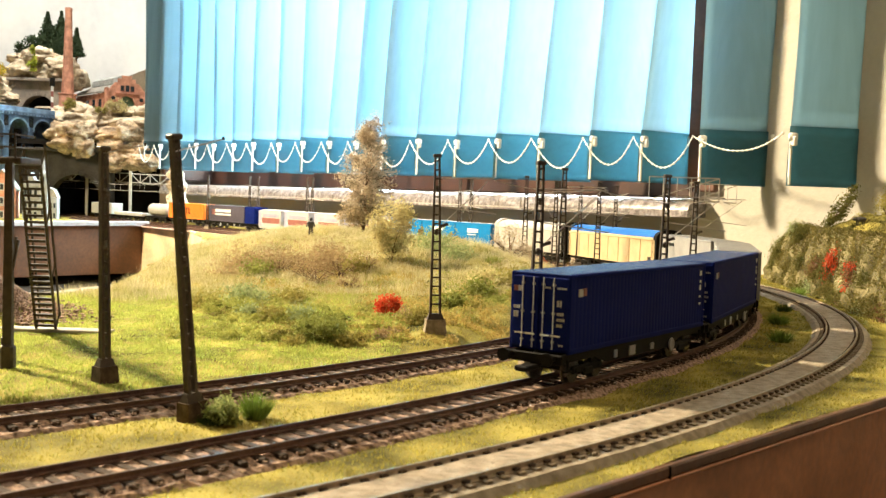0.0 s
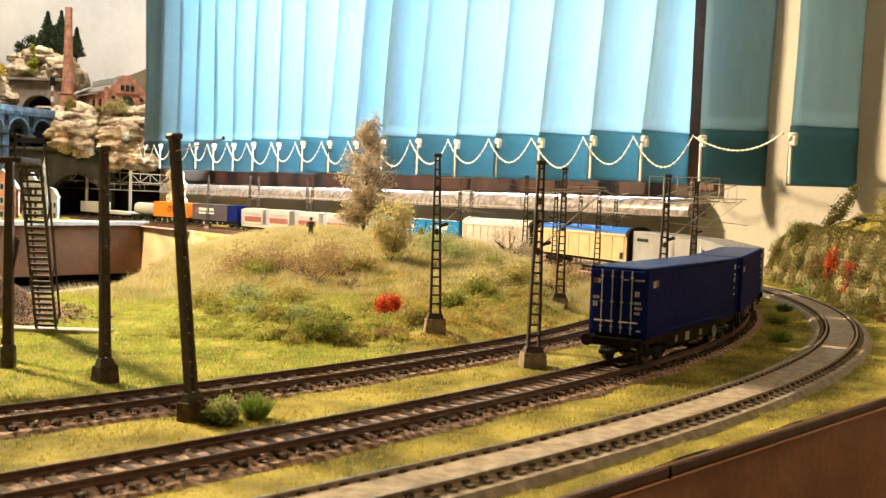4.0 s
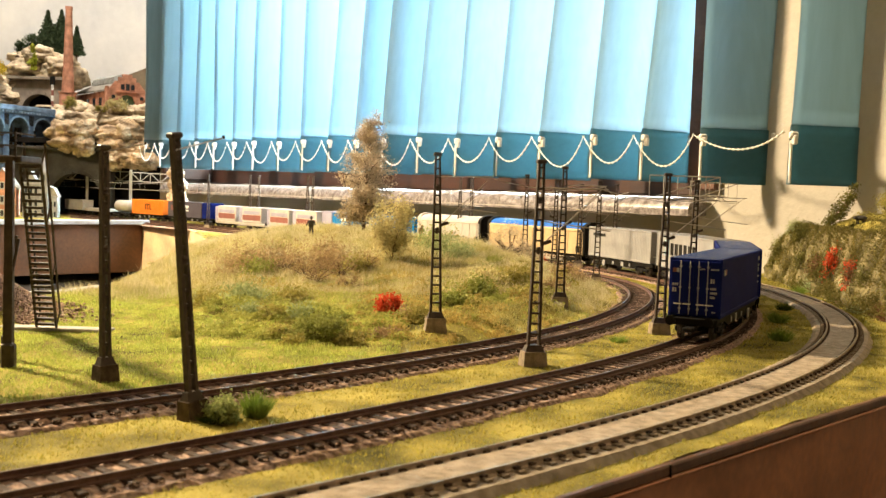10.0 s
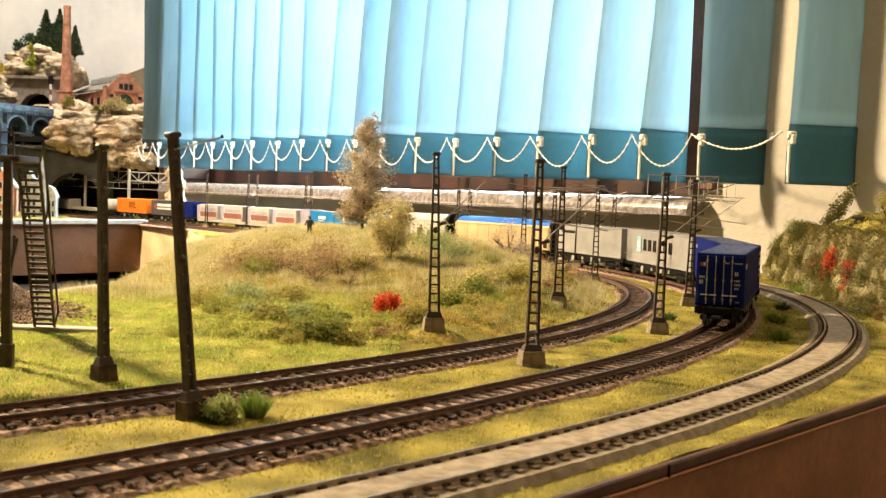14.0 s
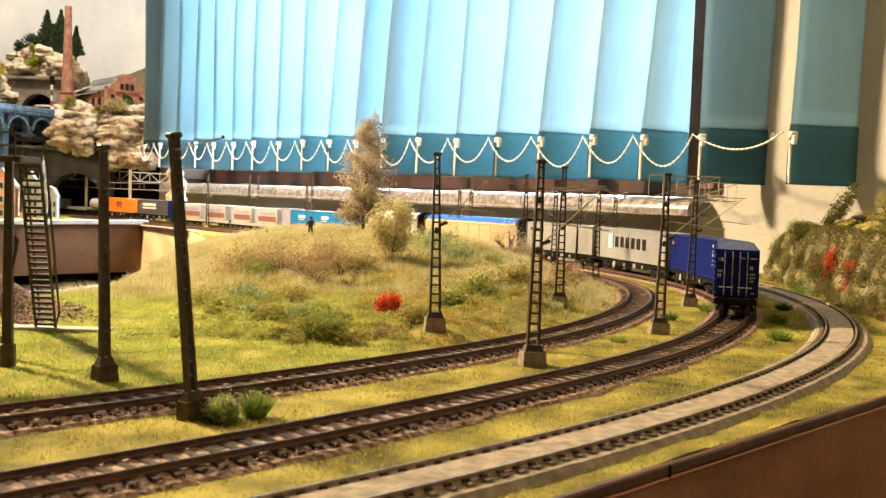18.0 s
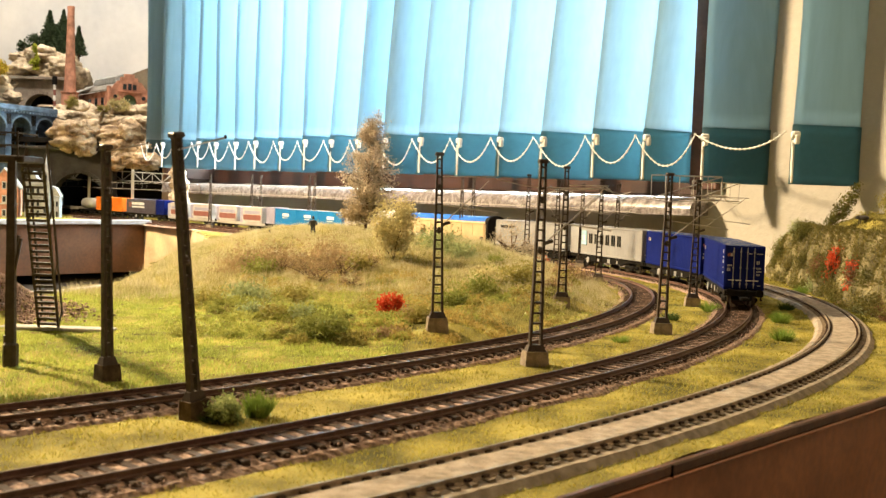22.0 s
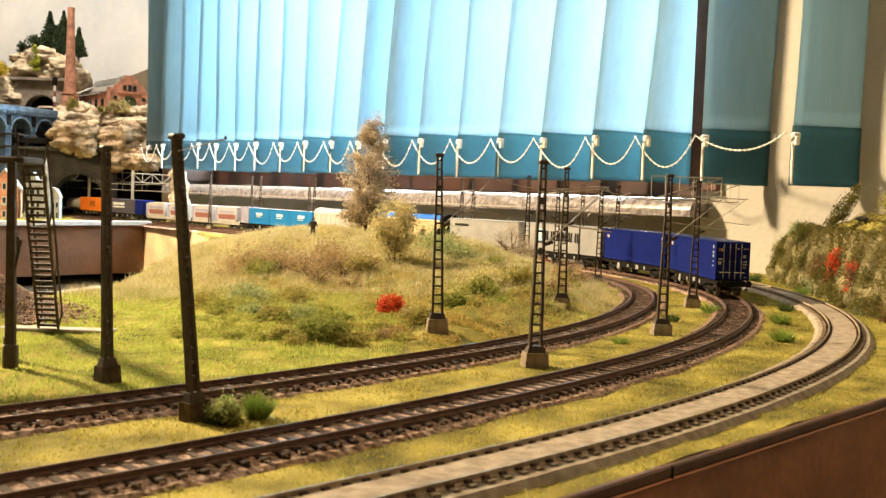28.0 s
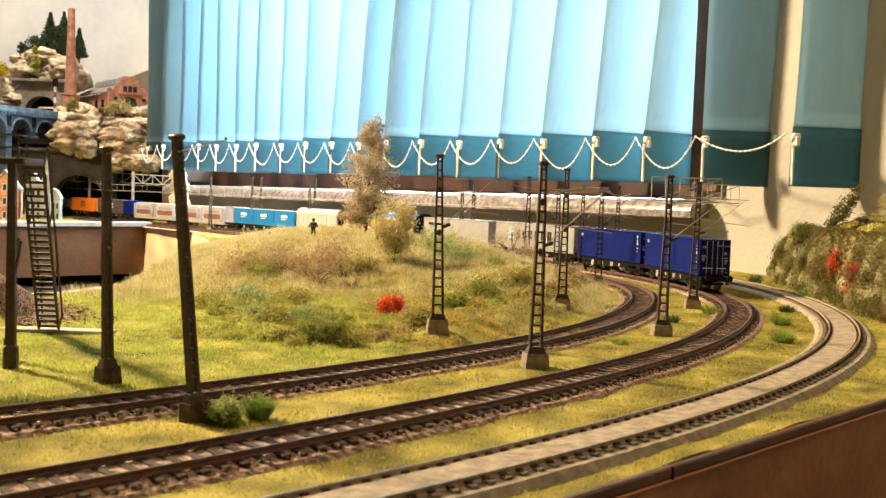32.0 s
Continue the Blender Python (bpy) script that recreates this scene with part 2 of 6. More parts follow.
def waves(x, y, seed, size, octaves=4):
    """Smooth noise of about -1 to 1 on arrays."""
    rng = np.random.RandomState(seed)
    out = np.zeros_like(x)
    amp = 1.0
    for o in range(octaves):
        for _ in range(5):
            a, ph, st = rng.rand() * math.pi, rng.rand() * 6.28, 0.7 + 0.6 * rng.rand()
            w = 2 * math.pi / size * st
            out += amp * np.sin((x * math.cos(a) + y * math.sin(a)) * w + ph) / 3.2
        amp *= 0.5
        size *= 0.47
    return out


def bank_foot(y):
    """Where the bank beside the wall begins, at y."""
    return 0.322 + 0.11 * (y - 0.745)


def ground_height(x, y):
    x, y = np.asarray(x, float), np.asarray(y, float)
    di, side_i = INNER.gap(x, y)
    dm, side_m = MAIN.gap(x, y)
    do, side_o = OUTER.gap(x, y)
    z = np.full(x.shape, -0.0048)
    e = (x + 0.16) * 0.35 + (y - 0.58) * 0.94
    inside = np.where(side_i < 0, di, 0.0)
    hill = np.minimum(ease(0.016, 0.175, inside), ease(0.08, 0.44, e)) * (0.22 + 0.78 * ease(-0.33, -0.17, x))
    z += hill * (0.0305 + 0.004 * waves(x, y, 3, 0.22))
    bulge = np.minimum(ease(0.026, 0.062, inside), ease(-0.02, 0.06, e)) * ease(-0.21, -0.13, x)
    z += bulge * (0.0052 + 0.0022 * waves(x, y, 15, 0.06))
    flat = np.minimum(np.minimum(di, dm), do)
    calm = ease(0.016, 0.05, flat)
    z += calm * (0.0010 * waves(x, y, 5, 0.09) + 0.0003 * waves(x, y, 6, 0.02))
    out = x - bank_foot(y)
    up = ease(0.0, 0.020, out + 0.0015 * waves(x, y, 9, 0.06)) * ease(0.60, 0.70, y) * (1 - ease(1.075, 1.125, y + 0.004 * waves(x, y, 12, 0.1)))
    z += up * (0.055 + 0.020 * ease(0.02, 0.11, out) + 0.003 * waves(x, y, 10, 0.05))
    z += 0.026 * np.exp(-(((x + 0.268) / 0.026) ** 2 + ((y - 0.585) / 0.05) ** 2))
    return z


PIT = ((-2.2, 0.52), (-0.36, 0.64), (-0.272, 0.72), (-0.249, 0.80), (-0.262, 1.0), (-0.275, 1.2), (-0.36, 1.55), (-0.47, 1.90), (-0.597, 2.03), (-0.75, 1.86), (-1.25, 1.30), (-2.2, 0.9))


def in_pit(x, y):
    hit = np.zeros(np.shape(x), bool)
    for (ax, ay), (bx, by) in zip(PIT, PIT[1:] + PIT[:1]):
        cross = ((ay > y) != (by > y)) & (x < (bx - ax) * (y - ay) / (by - ay + 1e-12) + ax)
        hit ^= cross
    return hit


def ground_mat():
    m = mat("flocked_grass_ground", (0.13, 0.12, 0.026), 0.95, 0, 0.4, 34, 1.0, 1300, tint=(0.28, 0.24, 0.058))
    return m


GROUND = ground_mat()
EDGE_N, EDGE_C = (0.7204, -0.6935), -0.1628   # front edge of the board: n . p = c


def build_ground():
    xs = np.arange(-1.75, 0.86, 0.0062)
    ys = [0.02]
    while ys[-1] < 3.05:
        ys.append(ys[-1] + max(0.0045, 0.0062 * ys[-1]))
    gx, gy = np.meshgrid(xs, np.array(ys))
    f = EDGE_N[0] * gx + EDGE_N[1] * gy - EDGE_C
    beyond = f > 0
    gx2, gy2 = np.where(beyond, gx - f * EDGE_N[0], gx), np.where(beyond, gy - f * EDGE_N[1], gy)
    gz = ground_height(gx2, gy2)
    pit = in_pit(gx2, gy2)
    ny, nx = gx.shape
    idx = np.arange(ny * nx).reshape(ny, nx)
    quad = np.stack([idx[:-1, :-1], idx[:-1, 1:], idx[1:, 1:], idx[1:, :-1]], -1)
    some = lambda a: a[:-1, :-1] & a[:-1, 1:] & a[1:, 1:] & a[1:, :-1]
    behind = (gx2 - 0.2963) * 0.771 + (gy2 - 1.172) * 0.637 > 0.09     # past the window wall
    keep = ~some(beyond) & ~some(pit) & ~some(behind & (gy2 < 2.2)) & (gy2[:-1, :-1] < 3.0)
    quads = quad[keep]
    me = bpy.data.meshes.new("ground")
    me.from_pydata(np.stack([gx2, gy2, gz], -1).reshape(-1, 3).tolist(), [], quads.tolist())
    me.polygons.foreach_set("use_smooth", [True] * len(me.polygons))
    me.materials.append(GROUND)
    bm = bmesh.new()
    bm.from_mesh(me)
    bmesh.ops.delete(bm, geom=[v for v in bm.verts if not v.link_faces], context="VERTS")
    bm.to_mesh(me)
    bm.free()
    tagged(new("ground", me), "flocked model-railway ground with olive and yellow-green grass", "ground", kind="structure")


build_ground()


def edge_point(a, out=0.0, z=0.0):
    """A point of the board's front edge, a metres along it."""
    return (EDGE_N[0] * (EDGE_C + out) + 0.6935 * a, EDGE_N[1] * (EDGE_C + out) + 0.7204 * a, z)


def edge_board(name, o0, o1, z0, z1, material, label, ch=0.001):
    turn = Matrix.Translation(edge_point(0.5, (o0 + o1) / 2, (z0 + z1) / 2)) @ Matrix.Rotation(-math.atan2(0.6935, 0.7204), 4, "Z")
    s = Shape().box((0, 0, 0), (o1 - o0, 2.6, z1 - z0), ch, turn)
    return solid(name, s, material, label, "board", kind="structure")


edge_board("board_lip", 0.0002, 0.0030, -0.0083, -0.0046, WOOD_DARK, "dark brown wooden strip along the edge of the layout board", 0.0006)
edge_board("board_bead", -0.002, 0.0036, -0.0092, -0.00835, WOOD, "narrow rounded bead below the edge strip", 0.0005)
edge_board("board_front", -0.016, 0.0016, -0.40, -0.00925, WOOD, "red-brown varnished wooden front of the layout board")
for along in (0.268,):
    solid("board_joint", Shape().box((0, 0, 0), (0.0022, 0.0006, 0.0042), 0.0001, Matrix.Translation(edge_point(along, 0.0024, -0.0068)) @ Matrix.Rotation(-math.atan2(0.6935, 0.7204), 4, "Z")), BLACK,
          "dark open joint in the edge strip", "joint", kind="structure")

# ---- the pit between the boards: fascias and black sheets for the shade ----
for (ax, ay), (bx, by), m_, nm, lab in (
        (PIT[8], PIT[9], FASCIA, "pit_fascia", "brown hardboard fascia of the far board"), (PIT[9], PIT[10], FASCIA, "pit_fascia", "brown hardboard fascia of the far board"),
        (PIT[10], PIT[11], FASCIA, "pit_fascia", "brown hardboard fascia of the far board"), (PIT[7], PIT[8], PLY, "pit_side", "pale plywood side of the board"),
        (PIT[6], PIT[7], PLY, "pit_side", "pale plywood side of the board"), (PIT[5], PIT[6], PLY, "pit_side", "pale plywood side of the board"),
        (PIT[0], PIT[1], PLASTER_WHITE, "pit_edge", "white painted edge of the near board"), (PIT[1], PIT[2], PLASTER_WHITE, "pit_edge", "white painted edge of the near board"),
        (PIT[2], PIT[3], PLASTER_WHITE, "pit_edge", "white painted edge of the near board")):
    a, b = Vector((ax, ay, 0)), Vector((bx, by, 0))
    d = (b - a).normalized()
    turn = Matrix.Translation((a + b) / 2) @ Matrix.Rotation(math.atan2(d.y, d.x), 4, "Z")
    lo, hi = (-0.098, -0.004) if m_ is not PLASTER_WHITE else (-0.03, -0.0025)
    solid(nm, Shape().box((0, 0, (lo + hi) / 2), ((b - a).length + 0.004, 0.009, hi - lo), 0.0008, turn), m_, lab, "board", kind="structure")
    if m_ is FASCIA:
        solid("pit_ledge", Shape().box((0, 0.004, 0.0), ((b - a).length + 0.01, 0.022, 0.009), 0.001, turn), PLASTER_WHITE, "whitish ledge along the far board", "board", kind="structure")
# Black sheets below: shade under the boards put into the colour.
solid("pit_floor", Shape().box((-1.2, 1.3, -0.125), (2.0, 1.8, 0.02)), BLACK, "black sheet standing for the shade under the boards", "floor", kind="structure")
solid("pit_back", Shape().box((-1.0, 2.12, -0.11), (2.0, 0.01, 0.2)), BLACK, "black sheet standing for the shade under the far board", "board", kind="structure")


# ---- tracks ----
def rail_shape(line, right, s0, s1, z_top, head):
    """A rail swept along a line: foot, web and head."""
    if head:
        prof = [(-0.00042, -0.00012), (0.00042, -0.00012), (0.00036, 0.0), (-0.00036, 0.0)]
    else:
        prof = [(-0.0011, -0.0022), (0.0011, -0.0022), (0.0011, -0.0018), (0.0003, -0.0015), (0.0003, -0.0007), (0.00048, -0.0005), (0.00048, -0.0001), (-0.00048, -0.0001),
                (-0.00048, -0.0005), (-0.0003, -0.0007), (-0.0003, -0.0015), (-0.0011, -0.0018)]
    n = int((s1 - s0) / 0.012)
    k = len(prof)
    vs, fs = [], []
    for i in range(n + 1):
        s = s0 + (s1 - s0) * i / n
        vs += [line.off(s, right + a, z_top + b) for a, b in prof]
        if i:
            fs += [((i - 1) * k + j, (i - 1) * k + (j + 1) % k, i * k + (j + 1) % k, i * k + j) for j in range(k)]
    return Shape().add(vs, fs)


def ballast_shape(line, s0, s1, half, z, seed, rough=1.0, skirt=0.0):
    """The bed under a track, with uneven shoulders."""
    rng = random.Random(seed)
    n = int((s1 - s0) / 0.002)
    right = [half * q for q in (0.2, 0.4, 0.6, 0.72, 0.86, 1.0)] + [half + 0.0015 + skirt * 0.6, half + 0.0034 + skirt]
    drop = [0, 0, 0, 0.0008, 0.0009, 0.0010, 0.0012 if skirt else 0.0020, 0.0038 if skirt else 0.0034]
    cols = [-c for c in right[::-1]] + [0] + right
    drop = drop[::-1] + [0] + drop
    vs, fs = [], []
    k = len(cols)
    for i in range(n + 1):
        s = s0 + (s1 - s0) * i / n
        for j, c in enumerate(cols):
            vs.append(line.off(s, c + rough * rng.uniform(-0.0005, 0.0005), z - drop[j] + rough * rng.uniform(-0.0003, 0.0003)))
        if i:
            fs += [((i - 1) * k + j, i * k + j, i * k + j + 1, (i - 1) * k + j + 1) for j in range(k - 1)]
    return Shape().add(vs, fs)


def pebbles(line, s0, s1, half, z, n, size, seed):
    rng = random.Random(seed)
    sh = Shape()
    for _ in range(n):
        s, r, c = rng.uniform(s0, s1), size * rng.uniform(0.5, 1.3), rng.triangular(-half, half, 0)
        if rng.random() < 0.5:
            c = rng.choice((-1, 1)) * rng.uniform(half * 0.72, half * 1.12)
        p = Vector(line.off(s, c, z))
        w = [Vector((rng.uniform(-1, 1), rng.uniform(-1, 1), rng.uniform(-1, 1))) for _ in range(1)][0]
        vs = [p + r * Vector(q) + 0.25 * r * w for q in ((1, 0.2, 0), (-0.3, 1, 0.1), (-0.9, -0.5, 0), (0.2, -0.9, 0.1), (0.1, 0.1, 0.8))]
        sh.add(vs, [(0, 1, 4), (1, 2, 4), (2, 3, 4), (3, 0, 4)])
    return sh


def build_track(name, line, s0, s1, near, rail_m, top_m, sleeper_m, ballast_m, sleeper_top, ballast_z, label, seed, half=0.0165, long=0.029, grit=0.00050, chair_m=None, skirt=0.0):
    root = thing(name, pose(0, 0, 0), label, "railway track", "railway tracks")
    for right in (-0.00873, 0.00873):
        rail = part("rail", rail_shape(line, right, s0, s1, 0.0, False), rail_m, root)
        part("rail_head", rail_shape(line, right, s0, s1, 0.0, True), top_m, rail, "worn running surface")
    bed = part("ballast", ballast_shape(line, s0, s1, half, ballast_z, seed, grit / 0.0005, skirt), ballast_m, root, "loose ballast bed")
    tagged(bed, kind="stuff")
    tagged(part("gravel", pebbles(line, s0, min(s1, near + 0.3), half - 0.0004, ballast_z, 12000, grit, seed + 1), ballast_m, root), kind="stuff")
    piece = Shape().box((0, 0, 0), (long, 0.0027, 0.0020), 0.0003).mesh("sleeper", sleeper_m)
    rng = random.Random(seed)
    far = Shape()
    s, made = s0 + 0.002, 0
    while s < s1:
        x, y, th = line.at(s)
        m = pose(x, y, sleeper_top - 0.001, 0, 0, -math.degrees(th) + rng.uniform(-1.2, 1.2))
        if s < near and made < 290:
            part("sleeper", piece, sleeper_m, root, m=m)
            made += 1
        else:
            far.box((0, 0, 0), (long, 0.0027, 0.0020), 0, m)
        s += 0.0068
    tagged(part("distant_sleeper", far, sleeper_m, root), kind="stuff")
    if chair_m is None:
        return root
    # Fastenings beside the rails; the dark colour also stands for their shadows.
    chairs = Shape()
    s = s0 + 0.002
    while s < min(s1, near + 0.3):
        x, y, th = line.at(s)
        m = pose(x, y, 0, 0, 0, -math.degrees(th))
        for right in (-0.00873, 0.00873):
            for e in (-1, 1):
                chairs.box((right + e * 0.00115, 0, -0.00150), (0.0013, 0.0022, 0.0012), 0, m)
        s += 0.0068
    tagged(part("rail_chair", chairs, chair_m, root, "small rail fastenings, coloured dark to take in their shadows"), kind="stuff")
    return root


build_track("main_track", MAIN, -0.30, 3.05, 1.15, RAIL, RAIL_TOP, SLEEPER, BALLAST, -0.0022, -0.0027, "dark railed track with brown sleepers and ballast", 11)
build_track("inner_track", INNER, -0.30, 2.4, 0.95, RAIL, RAIL_TOP, SLEEPER, BALLAST, -0.0022, -0.0027, "dark railed inner track with brown sleepers", 12)
build_track("outer_track", OUTER, -0.28, 1.36, 1.05, RAIL_TAN, RAIL_TAN_TOP, SLEEPER_GREY, BALLAST_PALE, -0.00160, -0.00132, "tan weathered track in pale sandy ballast", 13, 0.0118, 0.0254, 0.00022, SLEEPER, 0.0026)

# ---- the room ----
D = Vector((-0.637, 0.771, 0))      # along the window wall, away from the eye
NW = Vector((0.771, 0.637, 0))      # out through the window wall
P0 = Vector((0.2963, 1.172, 0))     # foot of the blind above the window's near end
PITCH = 0.086                       # from slat to slat


WALL_M = Matrix.Translation(P0) @ Matrix.Rotation(math.atan2(D.y, D.x), 4, "Z")   # local x along the wall, local -y outwards


def wall_box(a0, a1, o0, o1, z0, z1, ch=0.0):
    return Shape().box(((a0 + a1) / 2, -(o0 + o1) / 2, (z0 + z1) / 2), (abs(a1 - a0), abs(o1 - o0), z1 - z0), ch, WALL_M)


W0, W1 = 0.004, 1.545    # the window along the wall
solid("wall_window_right", wall_box(-2.6, 0.062, 0.066, 0.27, -0.9, 1.75), WALL, "cream painted wall beside the window", "wall", kind="structure")
# Same wall as the cream one; its shade is put into the colour.
solid("wall_window_left", wall_box(W1, W1 + 0.06, 0.058, 0.27, -0.9, 1.75), ROOM_DIM, "far end of the window wall, coloured darker as if shaded", "wall", kind="structure")
solid("wall_below_sill", wall_box(0.0625, W1, 0.064, 0.25, -0.9, 0.0585), GREY_PANEL, "grey wall below the window sill", "wall", kind="structure")
solid("wall_above_window", wall_box(W0, W1, 0.058, 0.27, 1.25, 1.75), WALL, "cream painted wall above the window", "wall", kind="structure")


def sill_shape():
    prof = [(0.26, 0.0585), (0.26, 0.0815)] + [(0.056 - 0.022 * math.sin(q), 0.0635 + 0.018 * math.cos(q)) for q in np.linspace(0, 1.5, 13)] + [(0.034, 0.0585)]
    return Shape().prism([(-a, z) for a, z in prof], 0, 0.043, W1, WALL_M @ Matrix.Translation((0, 0.004, 0)))


solid("window_sill", sill_shape(), MARBLE, "mottled beige marble window sill with rounded edge", "window sill", kind="structure")
win = thing("window_1", WALL_M.copy(), "brown wooden window behind the blinds", "window", kind="structure")
for nm, a0, a1, z0, z1 in (("bottom_rail", W0, W1, 0.0815, 0.128), ("top_rail", W0, W1, 1.19, 1.25), ("post", 0.075, 0.135, 0.128, 1.19), ("post", W1 - 0.020, W1, 0.128, 1.19), ("post", 0.70, 0.765, 0.128, 1.19)):
    part(nm, Shape().box(((a0 + a1) / 2, -0.18, (z0 + z1) / 2), (a1 - a0, 0.05, z1 - z0), 0.004), FRAME_WOOD, win)
part("trim", Shape().box((0.0455, -0.0655, 0.64), (0.042, 0.019, 1.10), 0.002), mat("reddish_brown_trim", (0.13, 0.062, 0.045), 0.5, 0, 0.25, 20, 0.1, 200), win, "reddish-brown trim beside the opening")
# Added brown block that hides the sky-lit reveal at the far end.
part("reveal_cover", Shape().box((W1 - 0.010, -0.12, 0.64), (0.018, 0.17, 1.10), 0.002), FRAME_WOOD, win)
glow = bpy.data.materials.new("bright_sky")
glow.use_nodes = True
gn = glow.node_tree
gn.nodes.remove(gn.nodes["Principled BSDF"])
em, gc, gt, gr = gn.nodes.new("ShaderNodeEmission"), gn.nodes.new("ShaderNodeTexCoord"), gn.nodes.new("ShaderNodeTexNoise"), gn.nodes.new("ShaderNodeMapRange")
em.inputs[0].default_value = (0.93, 0.97, 1.0, 1)
gt.inputs["Scale"].default_value, gt.inputs["Detail"].default_value = 2.2, 1.5
gr.inputs["From Min"].default_value, gr.inputs["From Max"].default_value = 0.35, 0.65
gr.inputs["To Min"].default_value, gr.inputs["To Max"].default_value = 13.0, 46.0
gn.links.new(gc.outputs["Object"], gt.inputs["Vector"])
gn.links.new(gt.outputs["Fac"], gr.inputs["Value"])
gs, gm, gk = gn.nodes.new("ShaderNodeSeparateXYZ"), gn.nodes.new("ShaderNodeMapRange"), gn.nodes.new("ShaderNodeMath")
gm.inputs["From Min"].default_value, gm.inputs["From Max"].default_value = -0.72, 0.86     # glow faded at the near end, to darken the slats there
gm.inputs["To Min"].default_value, gm.inputs["To Max"].default_value = 0.10, 1.4
gk.operation = "MULTIPLY"
gn.links.new(gc.outputs["Object"], gs.inputs[0])
gn.links.new(gs.outputs["X"], gm.inputs["Value"])
gn.links.new(gm.outputs["Result"], gk.inputs[0])
gn.links.new(gr.outputs["Result"], gk.inputs[1])
gh = gn.nodes.new("ShaderNodeValToRGB")      # bluer sky towards the far end
gh.color_ramp.elements[0].color, gh.color_ramp.elements[1].color = (1.0, 0.93, 0.87, 1), (0.70, 0.93, 1.0, 1)
gx_ = gn.nodes.new("ShaderNodeMapRange")
gx_.inputs["From Min"].default_value, gx_.inputs["From Max"].default_value = -0.4, 0.5
gn.links.new(gs.outputs["X"], gx_.inputs["Value"])
gn.links.new(gx_.outputs["Result"], gh.inputs["Fac"])
gn.links.new(gh.outputs["Color"], em.inputs[0])
gn.links.new(gk.outputs[0], em.inputs[1])
gn.links.new(em.outputs[0], gn.nodes["Material Output"].inputs["Surface"])
solid("backdrop_sky", Shape().box((0, 0, 0), (1.72, 0.01, 1.30)), glow, "bright cloudy daylight sky outside the window", "sky", kind="structure", m=WALL_M @ Matrix.Translation((0.767, -0.47, 0.70)))
# Unseen boxes added around the sky panel to stop its glow leaking out.
for nm, a0, a1, z0, z1 in (("reveal_near", W0 - 0.10, W0, 0.0, 1.4), ("reveal_far", W1, W1 + 0.10, 0.0, 1.4), ("reveal_top", W0, W1, 1.25, 1.35), ("reveal_low", W0, W1, -0.04, 0.0585)):
    solid("wall_" + nm, wall_box(a0, a1, 0.27, 0.48, z0, z1), WALL, "unseen cream side of the box around the sky glow", "wall", kind="structure")

# Unseen room walls, added to close off stray light and coloured dark.
solid("wall_far", Shape().box((0, 3.75, 0.42), (6.4, 0.1, 2.65)), ROOM_DIM, "unseen far wall added to close the room, coloured dark", "wall", kind="structure")
solid("floor", Shape().box((0, 0.6, -0.95), (6.4, 6.4, 0.1)), FLOOR, "brown floor of the hobby room", "floor", kind="structure")
solid("ceiling", Shape().box((0, 0.6, 1.80), (6.4, 6.4, 0.1)), CEIL, "white ceiling", "ceiling", kind="structure")
solid("wall_behind", Shape().box((0, -2.45, 0.42), (6.4, 0.1, 2.65)), ROOM_DIM, "unseen wall behind the viewer, coloured dark to cut bounce", "wall", kind="structure")
solid("wall_side_right", Shape().box((2.3, 0.2, 0.42), (0.1, 5.3, 2.65)), ROOM_DIM, "unseen side wall, coloured dark to cut bounce", "wall", kind="structure")
solid("wall_side_left", Shape().box((-2.6, 0.4, 0.42), (0.1, 5.6, 2.65)), ROOM_DIM, "unseen side wall, coloured dark to cut bounce", "wall", kind="structure")


# ---- blinds ----
def fabric(name, colour, through_colour):
    m = mat(name, colour, 0.8, 0, 0.12, 30, 0.25, 900)
    nt = m.node_tree
    bsdf, out = nt.nodes["Principled BSDF"], nt.nodes["Material Output"]
    tr, mx = nt.nodes.new("ShaderNodeBsdfTranslucent"), nt.nodes.new("ShaderNodeMixShader")
    n, ramp = nt.nodes.new("ShaderNodeTexNoise"), nt.nodes.new("ShaderNodeValToRGB")
    n.inputs["Scale"].default_value = 9
    ramp.color_ramp.elements[0].color = (*[c * 0.8 for c in through_colour], 1)
    ramp.color_ramp.elements[1].color = (*through_colour, 1)
    nt.links.new(n.outputs["Fac"], ramp.inputs["Fac"])
    nt.links.new(ramp.outputs["Color"], tr.inputs["Color"])
    mx.inputs[0].default_value = 0.6
    nt.links.new(bsdf.outputs[0], mx.inputs[1])
    nt.links.new(tr.outputs[0], mx.inputs[2])
    nt.links.new(mx.outputs[0], out.inputs["Surface"])
    return m


TEAL = fabric("teal_blind_fabric", (0.070, 0.086, 0.077), (0.60, 0.81, 0.945))
TEAL_DOUBLE = fabric("teal_doubled_hem", (0.042, 0.048, 0.042), (0.225, 0.42, 0.50))


